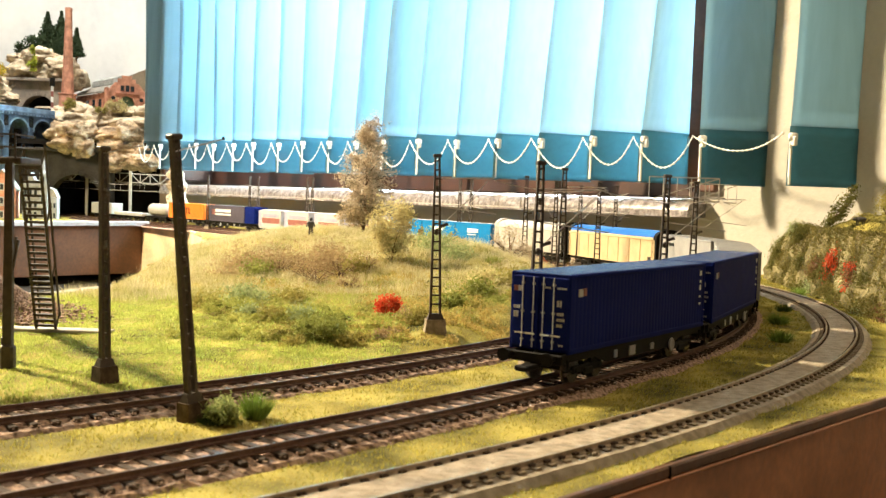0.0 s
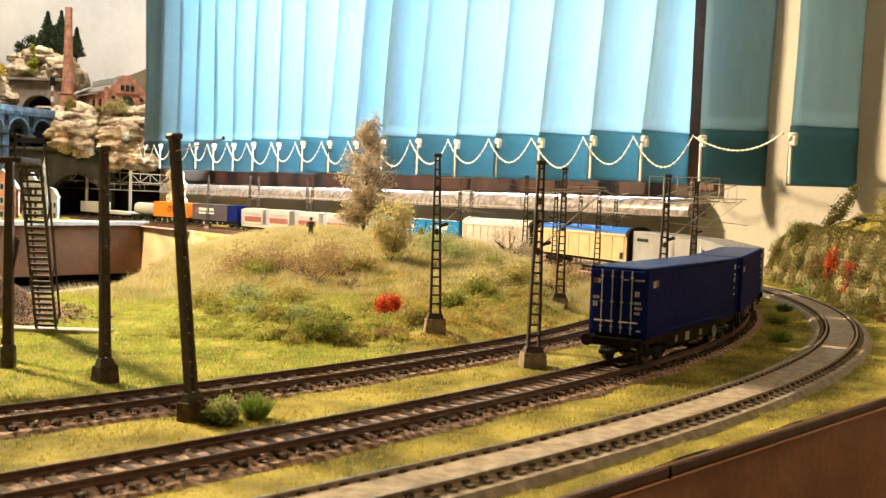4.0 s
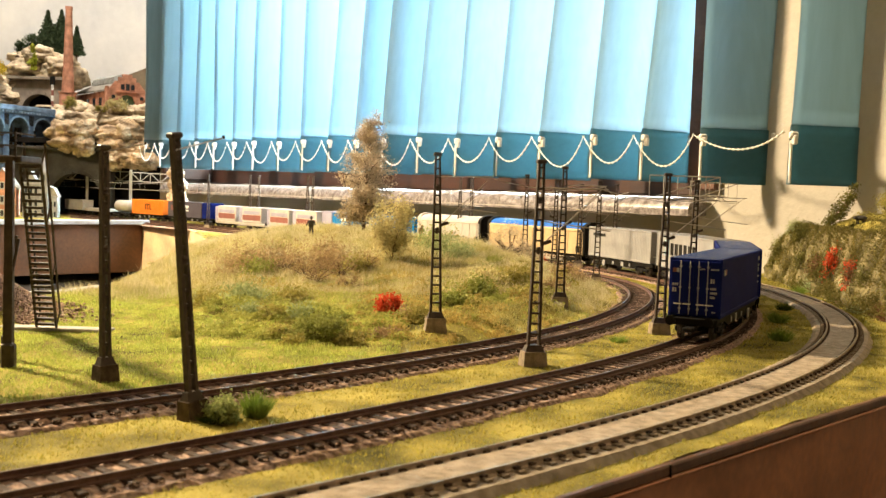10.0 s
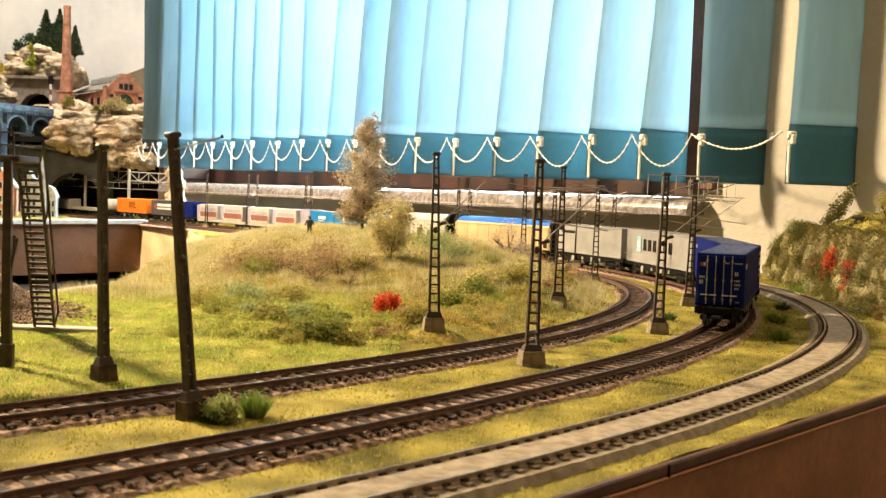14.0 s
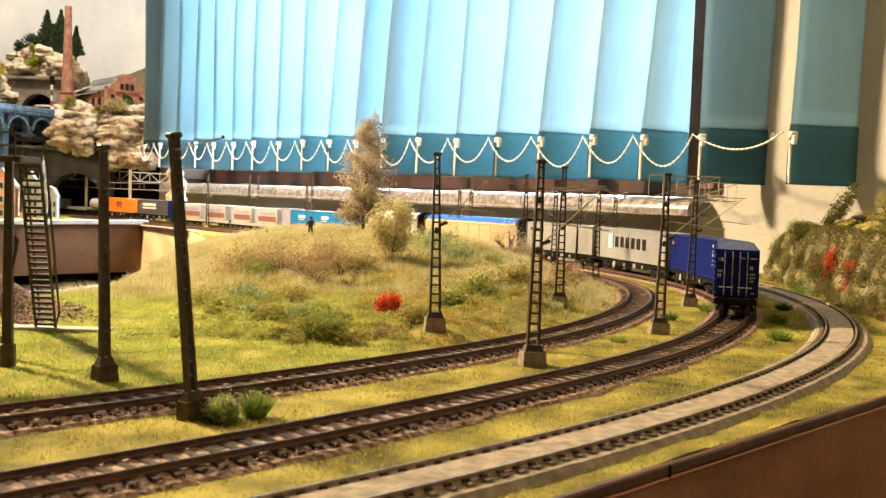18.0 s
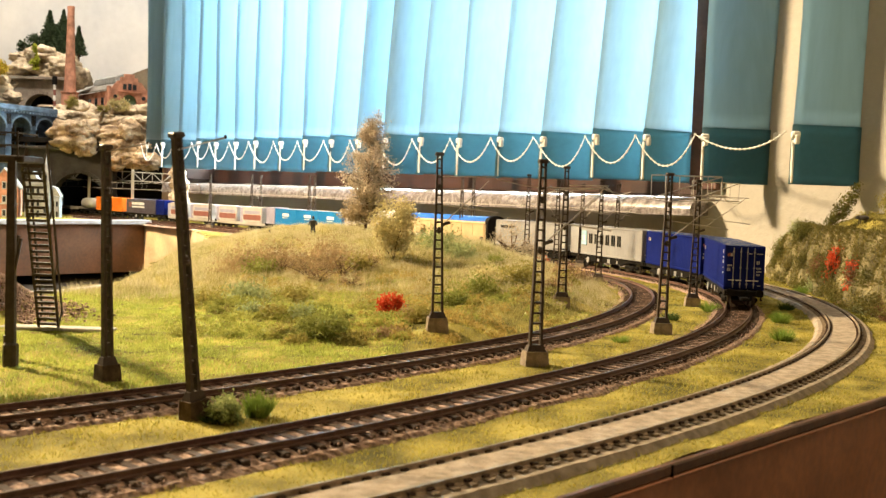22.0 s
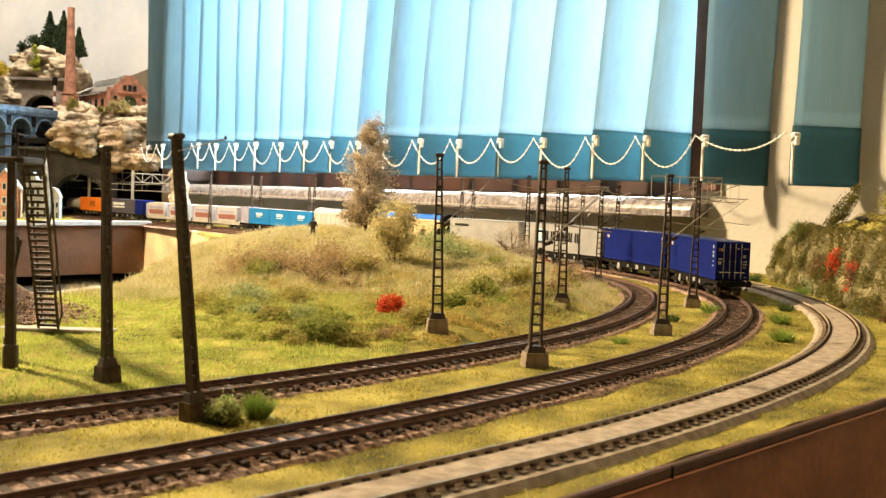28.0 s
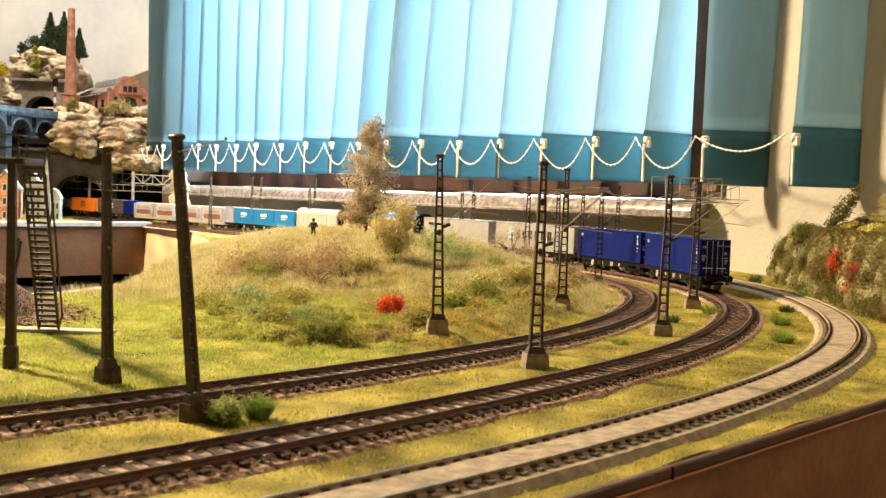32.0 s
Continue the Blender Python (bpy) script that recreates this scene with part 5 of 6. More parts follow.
# mossy turf in small mounds on the foot of the hill
def turf(name, n, box, material, label, seed, size=0.0050):
    rng = np.random.RandomState(seed)
    x, y = rng.uniform(box[0], box[1], n), rng.uniform(box[2], box[3], n)
    d, side = INNER.gap(x, y)
    ok = (side < 0) & (d > 0.023) & ~in_pit(x, y)
    keep = 0.5 + 0.5 * waves(x, y, seed, 0.05, 3) > rng.rand(n) * 0.9
    x, y = x[ok & keep], y[ok & keep]
    z = ground_height(x, y)
    pts = []
    for cx, cy, cz in zip(x, y, z):
        r = size * rng.uniform(0.55, 1.3)
        m = int(70 * (r / size) ** 2)
        v = rng.normal(size=(m, 3))
        v /= np.linalg.norm(v, axis=1)[:, None]
        v *= rng.uniform(0.55, 1.05, (m, 1)) * r
        v[:, 2] = np.abs(v[:, 2]) * rng.uniform(0.6, 0.95)
        pts.append(v + [cx, cy, cz])
    tagged(solid(name, leaf_cloud(np.concatenate(pts), 0.00085, rng), material, label, "turf"), kind="stuff")


MOSS = foliage_mat("mossy_green_turf", (0.22, 0.245, 0.048), (0.53, 0.53, 0.15))
EARTHY = foliage_mat("earthy_brown_turf", (0.25, 0.19, 0.05), (0.60, 0.47, 0.16))
turf("mossy_turf", 420, (-0.145, -0.02, 0.535, 0.66), MOSS, "mounds of mossy green turf on the slope", 51)
turf("mossy_turf", 150, (0.0, 0.11, 0.60, 0.80), MOSS, "mounds of mossy green turf on the slope", 52, size=0.0058)
turf("earthy_turf", 220, (-0.055, 0.07, 0.52, 0.72), EARTHY, "mounds of brown earthy turf on the slope", 53)
turf("earthy_turf", 160, (-0.15, 0.0, 0.70, 0.84), EARTHY, "mounds of brown earthy turf on the slope", 54, size=0.0060)
for i, (x, y, r, h) in enumerate(((-0.104, 0.775, 0.016, 0.020), (-0.078, 0.780, 0.015, 0.019), (-0.126, 0.790, 0.014, 0.018), (-0.058, 0.790, 0.012, 0.017), (-0.090, 0.740, 0.013, 0.014), (-0.066, 0.735, 0.012, 0.013))):
    shrub("dry_weed", x, y, r, h, DRY, "dry brown weeds with bare stalks", 560 + i, n=420, k=40, leaf=0.0008, stems=40, stem_r=0.00016, spread=0.16, group="dry weeds on the hill", category="weed")
shrub("low_bush", -0.062, 0.540, 0.0145, 0.0098, GREEN, "low spreading green bush", 44, n=4600, k=30, leaf=0.0008, stems=8, base=0.0048, spread=0.20)
shrub("low_bush", -0.084, 0.546, 0.008, 0.0045, OLIVE, "low spreading olive bush", 45, n=900, k=12, leaf=0.0008)
shrub("low_bush", -0.043, 0.540, 0.007, 0.004, OLIVE, "low spreading olive bush", 46, n=600, k=10, leaf=0.0008)
for i, (x, y, r, h, m, n) in enumerate(((-0.158, 0.80, 0.020, 0.015, DRY, 1500), (-0.124, 0.81, 0.022, 0.018, DRY, 1800), (-0.088, 0.81, 0.020, 0.018, DRY, 1600), (-0.14, 0.78, 0.012, 0.010, GREEN, 700),
                                        (-0.16, 0.83, 0.012, 0.010, GREEN, 700), (-0.066, 0.79, 0.012, 0.010, OLIVE, 700), (-0.127, 0.66, 0.014, 0.006, BLUEGREEN, 1100), (-0.10, 0.68, 0.012, 0.006, OLIVE, 800),
                                        (-0.15, 0.64, 0.012, 0.007, OLIVE, 700), (0.006, 0.665, 0.010, 0.012, GREEN, 800), (0.030, 0.70, 0.012, 0.012, GREEN, 900), (0.055, 0.745, 0.012, 0.012, OLIVE, 800),
                                        (-0.005, 0.88, 0.018, 0.018, BLUEGREEN, 1500), (0.012, 0.86, 0.014, 0.010, BLUEGREEN, 900), (0.083, 0.735, 0.010, 0.010, DRY, 700), (0.095, 0.80, 0.010, 0.010, OLIVE, 600),
                                        (0.10, 0.86, 0.012, 0.012, DRY, 700), (-0.02, 0.60, 0.008, 0.006, DRY, 400), (-0.012, 0.62, 0.007, 0.006, OLIVE, 300), (0.118, 0.90, 0.012, 0.012, DRY, 700), (-0.100, 0.600, 0.008, 0.0042, OLIVE, 700), (-0.116, 0.615, 0.009, 0.005, BLUEGREEN, 700), (-0.083, 0.600, 0.008, 0.0042, BLUEGREEN, 600),
                                        (-0.048, 0.526, 0.006, 0.003, OLIVE, 500), (-0.030, 0.545, 0.007, 0.0035, DRY, 400), (-0.074, 0.522, 0.006, 0.003, OLIVE, 400), (0.022, 0.652, 0.007, 0.006, OLIVE, 600), (0.040, 0.672, 0.007, 0.006, GREEN, 600),
                                        (0.030, 0.735, 0.013, 0.011, PALE, 900), (0.060, 0.700, 0.010, 0.008, OLIVE, 700), (-0.012, 0.585, 0.008, 0.007, OLIVE, 600))):
    shrub("low_bush", x, y, r * 0.92, h * 0.78, m, {DRY: "low patch of dry tan scrub", GREEN: "low patch of green scrub", BLUEGREEN: "low patch of grey-green scrub", OLIVE: "low patch of olive scrub", PALE: "low patch of pale green scrub"}[m], 60 + i, n=int(n * 1.7), k=16, leaf=0.0011, stems=2, stem_r=0.0003, spread=0.34, group="scrub on the hill")
stone = Shape().ball((0, 0, 0.001), (0.0052, 0.0052, 0.0030), 10)
stone.v = [(x + 0.0012 * noise.noise(Vector((x * 400, y * 400, z * 400))), y * 0.7, z + 0.0008 * noise.noise(Vector((y * 500, z * 500, x * 500)))) for x, y, z in stone.v]
solid("stone", stone, ROCK, "pale flat stone beside a mast", "stone", m=pose(0.0800, 0.7000, float(ground_height(0.08, 0.70))))
shrub("straw_bush", 0.064, 0.97, 0.021, 0.034, PALE_PINK, "pale straw-coloured dry bush", 85, n=2600, k=26, leaf=0.0008, stems=14, spread=0.2)
shrub("straw_bush", 0.088, 0.99, 0.013, 0.022, PALE_PINK, "pale straw-coloured dry bush", 86, n=1200, k=16, leaf=0.0008, stems=8, spread=0.2)
shrub("red_bush", 0.098, 1.03, 0.007, 0.013, RED, "small red autumn bush", 87, n=400, k=10, leaf=0.0008)


def tuft(x, y, h, n, m, label, seed, spread=0.005):
    rng = np.random.RandomState(seed)
    z = float(ground_height(x, y)) - 0.0005
    a, r = rng.uniform(0, 6.283, n), spread * np.sqrt(rng.rand(n))
    bx, by = np.cos(a) * r * 0.55, np.sin(a) * r * 0.55
    hh = h * rng.uniform(0.55, 1.0, n) * (1 - 0.3 * (r / spread) ** 2)
    tx, ty = bx + np.cos(a) * r * 0.9 + rng.normal(size=n) * h * 0.12, by + np.sin(a) * r * 0.9 + rng.normal(size=n) * h * 0.12
    w = 0.00030
    t = rng.uniform(0, 6.283, n)
    v = np.stack([np.stack([bx - np.cos(t) * w, by - np.sin(t) * w, 0 * bx], 1), np.stack([bx + np.cos(t) * w, by + np.sin(t) * w, 0 * bx], 1), np.stack([tx, ty, hh], 1)], 1).reshape(-1, 3)
    sh = Shape()
    sh.v, sh.f = [tuple(p) for p in v.tolist()], [(3 * i, 3 * i + 1, 3 * i + 2) for i in range(n)]
    solid("grass_tuft", sh, m, label, "grass tuft", "grass tufts", m=pose(x, y, z))


for i, (x, y, h, n, m, sp) in enumerate(((-0.0625, 0.3483, 0.0118, 420, FRESH, 0.0050), (-0.0745, 0.3385, 0.0050, 200, DARKTUFT, 0.0060), (0.2017, 0.6006, 0.0105, 330, FRESH, 0.0068), (0.2282, 0.6848, 0.0105, 330, FRESH, 0.0068),
                                         (0.2600, 0.7700, 0.009, 240, DARKTUFT, 0.006), (0.1955, 0.7448, 0.010, 260, FRESH, 0.0065), (0.1555, 0.6867, 0.008, 160, DARKTUFT, 0.005), (0.3226, 0.9171, 0.010, 220, FRESH, 0.007),
                                         (0.3395, 0.8851, 0.010, 220, OLIVE, 0.007), (0.324, 1.06, 0.012, 220, DARKTUFT, 0.009), (0.0998, 0.5666, 0.0052, 160, FRESH, 0.0055), (0.0416, 0.8256, 0.010, 200, GREEN, 0.007),
                                         (0.020, 1.04, 0.010, 200, GREEN, 0.009), (0.036, 1.05, 0.007, 120, GREEN, 0.008), (0.135, 1.03, 0.006, 140, PALE, 0.010))):
    tuft(x, y, h, n, m, "spiky %s grass tuft" % {FRESH: "fresh green", DARKTUFT: "dark green", OLIVE: "olive", GREEN: "green", PALE: "pale green"}[m], 120 + i, sp)

LIGHT_BUSH = foliage_mat("light_green_bush", (0.17, 0.23, 0.06), (0.52, 0.56, 0.24), 0.4)
shrub("green_bush", -0.0715, 0.3400, 0.0054, 0.0082, LIGHT_BUSH, "light green leafy bush at the foot of a mast", 140, n=2400, k=22, leaf=0.0007, stems=5, stem_r=0.0002, spread=0.26)
# the bank beside the wall: rock face and bushes
bank = thing("rock_bank", pose(0, 0, 0), "grey-green rock face of the bank", "rock")
BANK_GREEN = foliage_mat("dark_bank_foliage", (0.06, 0.068, 0.016), (0.22, 0.20, 0.05))
BANK_OLIVE = foliage_mat("olive_bank_foliage", (0.10, 0.092, 0.024), (0.29, 0.25, 0.075))
BANK_RUST = foliage_mat("rusty_bank_foliage", (0.12, 0.060, 0.030), (0.32, 0.18, 0.095))
BANK_M = ((0.46, BANK_GREEN), (0.80, BANK_OLIVE), (0.92, BANK_RUST), (1.01, BLUEGREEN))
rb = random.Random(150)


def face_point(y, t, push=0.0):
    """A point of the bank's rock face: t from foot to top."""
    x = bank_foot(y) - 0.004 + 0.018 * t ** 1.5
    n = noise.fractal(Vector((y * 38, t * 2.2, 3.0)), 1.0, 2.0, 4) * 0.0060 + noise.noise(Vector((y * 150, t * 9, 1.0))) * 0.0018
    z = -0.007 + 0.064 * t * (1 - 0.25 * ease(1.05, 1.13, y))
    return (x - 0.003 - n - push, y + 0.002 * noise.noise(Vector((y * 60, t * 5, 8))), z)


nu, nv = 110, 16
vs = [face_point(0.68 + 0.45 * i / nu, j / nv) for i in range(nu + 1) for j in range(nv + 1)]
fs = [(i * (nv + 1) + j, i * (nv + 1) + j + 1, (i + 1) * (nv + 1) + j + 1, (i + 1) * (nv + 1) + j) for i in range(nu) for j in range(nv)]
part("rock_face", Shape().add(vs, fs), ROCK_GREY, bank, "rough grey-green rock face")
end = [face_point(1.13, j / nv) for j in range(nv + 1)]
vs = [(x + 0.11 * k / 8, y + 0.006 * math.sin(k), z) for k in range(9) for x, y, z in end]
fs = [(k * (nv + 1) + j, (k + 1) * (nv + 1) + j, (k + 1) * (nv + 1) + j + 1, k * (nv + 1) + j + 1) for k in range(8) for j in range(nv)]
part("rock_face", Shape().add(vs, fs), ROCK_GREY, bank, "rough grey-green rock face")
for i in range(58):
    y = 0.70 + 0.42 * (i + rb.random()) / 58
    t = rb.choice((0.03, 0.1, 0.2, 0.4) if y < 1.0 else (0.05, 0.3, 0.55, 0.8)) + rb.uniform(-0.08, 0.08)
    if 0.80 < y < 0.89 and t > 0.45:
        t = 0.15
    x, y, z = face_point(y, max(t, 0.02))
    q = rb.random()
    m = next(c for lim, c in BANK_M if q < lim)
    shrub("bank_bush", x + 0.0035, y, rb.uniform(0.006, 0.0098), rb.uniform(0.010, 0.017), m, {BANK_GREEN: "dark green bush growing on the rocky bank", BANK_OLIVE: "olive bush growing on the rocky bank", BANK_RUST: "rust-brown bush growing on the rocky bank",
          BLUEGREEN: "grey-green bush growing on the rocky bank"}[m], 400 + i, n=1500, k=16, leaf=0.00085, stems=3, spread=0.36, group="bushes on the bank", z=z - 0.004)
fp = np.random.RandomState(391)
fibre = Shape()
for _ in range(16000):
    y_, t_ = fp.uniform(0.69, 1.13), 1 - fp.uniform(0, 1) ** 1.4 * 0.75
    if noise.noise(Vector((y_ * 30, t_ * 3, 5))) > 0.30 - 0.5 * (t_ < 0.4):
        continue
    p_ = Vector(face_point(y_, t_))
    w_ = Vector((fp.normal(), fp.normal(), fp.normal())).normalized() * 0.0003
    fibre.add([p_ - w_, p_ + w_, p_ + Vector((-0.0018 + fp.normal() * 0.0012, fp.normal() * 0.0012, fp.uniform(0.0008, 0.0026)))], [(0, 1, 2)])
BANK_MOSS = foliage_mat("olive_bank_moss", (0.115, 0.10, 0.025), (0.29, 0.245, 0.075))
mp = np.random.RandomState(392)
moss = [face_point(y_, t_, mp.uniform(-0.001, 0.0016)) for y_, t_ in zip(mp.uniform(0.69, 1.13, 15000), 1 - mp.uniform(0, 1, 15000) ** 1.5 * 0.62) if noise.noise(Vector((y_ * 22, t_ * 2.5, 15))) < 0.22]
tagged(part("face_moss", leaf_cloud(moss, 0.0010, mp), BANK_MOSS, bank, "olive moss on the upper rock face"), kind="stuff")
tagged(part("face_grass", fibre, GRASS_BANK, bank, "olive grass on the rock face"), kind="stuff")
shrub("red_bush", 0.335, 0.872, 0.008, 0.040, RED, "tall red autumn bush on the bank", 170, n=1500, k=18, leaf=0.0009, z=0.001, spread=0.24)
shrub("red_bush", 0.329, 0.812, 0.0095, 0.026, RED, "red autumn bush on the bank", 171, n=1500, k=14, leaf=0.0009, z=0.008, spread=0.24)
shrub("leaning_tree", 0.3690, 0.990, 0.0070, 0.050, BANK_GREEN, "small leaning olive tree on the bank", 172, n=2600, k=22, leaf=0.0011, lean=(0.62, 0.05), base=0.002, stems=4, spread=0.36, stem_r=0.0004, category="tree")
shrub("small_tree", 0.412, 0.945, 0.0100, 0.030, OLIVE, "small olive tree on top of the bank", 175, n=1500, k=16, leaf=0.0010, base=0.010, stems=4, spread=0.34, category="tree")
shrub("low_bush", 0.412, 1.00, 0.010, 0.012, OLIVE, "low olive bush on top of the bank", 173, n=600, k=10, leaf=0.0009)
shrub("low_bush", 0.434, 0.985, 0.012, 0.026, OLIVE, "olive bush on top of the bank", 174, n=800, k=12, leaf=0.0009)


# ---- the corner with the mountain, the factory and the town ----
BACK_SKY = mat("painted_cloud_backdrop", (0.55, 0.57, 0.60), 0.9, 0, 0.10, 2.2, 0.05, 60, tint=(0.82, 0.79, 0.74))
PAINT_HILL = mat("painted_far_hill", (0.20, 0.16, 0.11), 0.9, 0, 0.25, 14, 0.05, 200)
solid("backdrop", Shape().box((-1.45, 3.10, 0.55), (1.9, 0.02, 1.9)), BACK_SKY, "painted backdrop with pale grey and cream clouds", "backdrop", kind="structure")
solid("backdrop_hill", Shape().prism([(-1.02, 0.1), (-0.62, 0.1), (-0.62, 0.46), (-0.80, 0.435), (-0.90, 0.425), (-0.96, 0.40), (-1.02, 0.385)], 1, 3.075, 3.088), PAINT_HILL, "painted brown hill on the backdrop", "backdrop", kind="structure")


def boulder(parent, c, r, seed, m=None, flat=1.0):
    """A rough rock: a ball pushed in and out."""
    off = Vector((seed * 3.7, seed * 1.3, seed * 7.1))
    nu, nv = 44, 28
    vs, fs = [], []
    for j in range(nv + 1):
        for i in range(nu):
            a, b = 2 * math.pi * i / nu, math.pi * j / nv
            d = Vector((math.sin(b) * math.cos(a), math.sin(b) * math.sin(a), -math.cos(b)))
            warp = noise.noise_vector(d * 2.0 + off) * 0.35
            near = noise.voronoi(Vector((d.x * 1.7, d.y * 1.7, d.z * 2.6)) + off + warp)[0]
            crack = max(0.0, 1 - (near[1] - near[0]) / 0.22)
            k = 1.0 + 0.30 * noise.fractal(d * 1.5 + off, 0.9, 2.0, 4) - 0.17 * crack * crack + 0.10 * abs(noise.noise(Vector((d.x * 3, d.y * 3, d.z * 11)) + off)) + 0.07 * noise.noise(d * 9 + off) + 0.045 * noise.noise(d * 22 + off)
            vs.append((c[0] + d.x * r[0] * k, c[1] + d.y * r[1] * k, c[2] + d.z * r[2] * k))
    for j in range(nv):
        fs += [(j * nu + i, j * nu + (i + 1) % nu, (j + 1) * nu + (i + 1) % nu, (j + 1) * nu + i) for i in range(nu)]
    return part("boulder", Shape().add(vs, fs), m or ROCK, parent, smooth=True)


cliff = thing("rock_cliff", pose(0, 0, 0), "tan layered rock cliff below the factory", "rock")
k = 0
rr = random.Random(77)
for row, (z, y0, n, x0, x1, rx, rz) in enumerate(((0.262, 2.70, 7, -1.04, -0.70, 0.040, 0.022), (0.235, 2.66, 8, -1.03, -0.69, 0.042, 0.024), (0.205, 2.63, 7, -1.02, -0.68, 0.044, 0.026),
                                                   (0.172, 2.61, 6, -0.98, -0.68, 0.044, 0.030), (0.140, 2.60, 5, -0.90, -0.68, 0.042, 0.030))):
    for i in range(n):
        k += 1
        x = x0 + (x1 - x0) * (i + 0.5) / n + rr.uniform(-0.012, 0.012)
        boulder(cliff, (x, y0 + rr.uniform(-0.02, 0.02), z + rr.uniform(-0.008, 0.008)), (rx * rr.uniform(0.75, 1.2), 0.05, rz * rr.uniform(0.8, 1.25)), k, ROCK_SHADED if row > 1 else ROCK)
for x, y, z, r in ((-0.655, 2.50, 0.045, 0.035), (-0.650, 2.49, 0.085, 0.033), (-0.66, 2.52, 0.125, 0.036), (-0.62, 2.50, 0.03, 0.03)):
    k += 1
    boulder(cliff, (x, y, z), (r * 0.8, r, r), k)
for z, n, x0, x1 in ((0.192, 4, -0.925, -0.72), (0.158, 5, -0.905, -0.685), (0.130, 3, -0.80, -0.69)):
    for i in range(n):
        k += 1
        boulder(cliff, (x0 + (x1 - x0) * (i + 0.5) / n + rr.uniform(-0.008, 0.008), 2.415 + rr.uniform(-0.02, 0.02), z + rr.uniform(-0.006, 0.006)), (0.036 * rr.uniform(0.8, 1.15), 0.045, 0.024 * rr.uniform(0.8, 1.2)), k, ROCK_SHADED)
for z, rad in ((0.012, 0.024), (0.045, 0.021), (0.075, 0.020), (0.100, 0.017)):
    k += 1
    boulder(cliff, (-0.569 + rr.uniform(-0.004, 0.004), 2.172, z), (rad, 0.016, rad * 1.05), k)
part("plateau", Shape().box((-0.87, 2.86, 0.255), (0.44, 0.36, 0.04), 0.01), ROCK, cliff, "rock plateau")
crag = thing("rock_crag", pose(0, 0, 0), "pale bulging crag above a tunnel", "rock")
for x, z, rx, rz in ((-1.175, 0.325, 0.035, 0.05), (-1.19, 0.375, 0.045, 0.035), (-1.135, 0.40, 0.050, 0.033), (-1.075, 0.39, 0.050, 0.036), (-1.045, 0.405, 0.045, 0.036), (-1.10, 0.435, 0.045, 0.028), (-1.155, 0.425, 0.04, 0.025),
                     (-1.05, 0.37, 0.045, 0.025), (-1.20, 0.29, 0.05, 0.03), (-1.155, 0.36, 0.035, 0.025), (-1.01, 0.38, 0.03, 0.03), (-1.215, 0.345, 0.05, 0.04)):
    k += 1
    boulder(crag, (x, 2.80 + rr.uniform(-0.03, 0.03), z - (0.022 if z > 0.35 else 0.006)), (rx, 0.06, rz * 0.95), k)
for x, z, rx, rz in ((-1.135, 0.288, 0.026, 0.018), (-1.165, 0.300, 0.034, 0.026), (-1.185, 0.325, 0.032, 0.026), (-1.15, 0.275, 0.03, 0.015)):
    k += 1
    boulder(crag, (x, 2.655, z), (rx, 0.03, rz), k)
PORTAL_PALE = mat("pale_portal_plaster", (0.26, 0.22, 0.18), 0.85, 0, 0.25, 30, 0.3, 300)
PORTAL = mat("grey_portal_plaster", (0.052, 0.047, 0.043), 0.85, 0, 0.25, 30, 0.3, 300)


def arch_outline(x0, x1, z0, z1, a0, a1, zs):
    """A wall face with an arched opening from a0 to a1 that springs at zs."""
    r, c = (a1 - a0) / 2, (a0 + a1) / 2
    pts = [(x0, z0), (a0, z0)] + [(c - r * math.cos(q), zs + r * math.sin(q)) for q in np.linspace(0, math.pi, 15)] + [(a1, z0), (x1, z0), (x1, z1), (x0, z1)]
    return pts


def portal(x0, x1, z0, z1, a0, a1, zs, y, label, m=PORTAL):
    p = thing("tunnel_portal", pose(0, y, 0), label, "tunnel portal", "tunnel portals")
    part("wall_face", Shape().prism(arch_outline(x0, x1, z0, z1, a0, a1, zs), 1, 0, 0.035), m, p)
    c, r = (a0 + a1) / 2, (a1 - a0) / 2
    for i in range(13):
        q0, q1 = math.pi * (i + 0.06) / 13, math.pi * (i + 0.94) / 13
        part("arch_stone", Shape().prism([(c - rr_ * math.cos(q), zs + rr_ * math.sin(q)) for rr_, q in ((r, q0), (r, q1), (r + 0.009, q1), (r + 0.009, q0))], 1, -0.003, 0.002), m, p)
    part("coping", Shape().box(((x0 + x1) / 2, 0.012, z1 + 0.003), (x1 - x0 + 0.006, 0.05, 0.008), 0.001), m, p)


portal(-1.17, -1.02, 0.24, 0.345, -1.135, -1.045, 0.262, 2.74, "grey plastered upper tunnel portal", PORTAL_PALE)
# Tunnel shade put into the colour: a black sheet behind the opening.
solid("tunnel_depth", Shape().box((-1.09, 2.80, 0.29), (0.13, 0.01, 0.10)), BLACK, "black sheet standing for the shade inside the upper tunnel", "tunnel", kind="structure")
portal(-1.02, -0.785, -0.01, 0.150, -0.926, -0.806, 0.036, 2.40, "grey plastered lower tunnel portal")
# Black sheets and an added roof keep the lower tunnel dark.
solid("tunnel_depth", Shape().box((-0.95, 2.86, 0.07), (0.9, 0.01, 0.28)).box((-0.71, 2.56, 0.06), (0.20, 0.01, 0.20)).box((-1.02, 2.64, 0.07), (0.01, 0.42, 0.26)), BLACK, "black sheets standing for the shade inside the lower tunnel", "tunnel", kind="structure")
solid("tunnel_roof", Shape().box((-0.90, 2.64, 0.172), (0.30, 0.46, 0.012)).box((-0.69, 2.60, 0.150), (0.20, 0.30, 0.012)), BLACK, "black roof added to keep the lower tunnel dark", "tunnel", kind="structure")


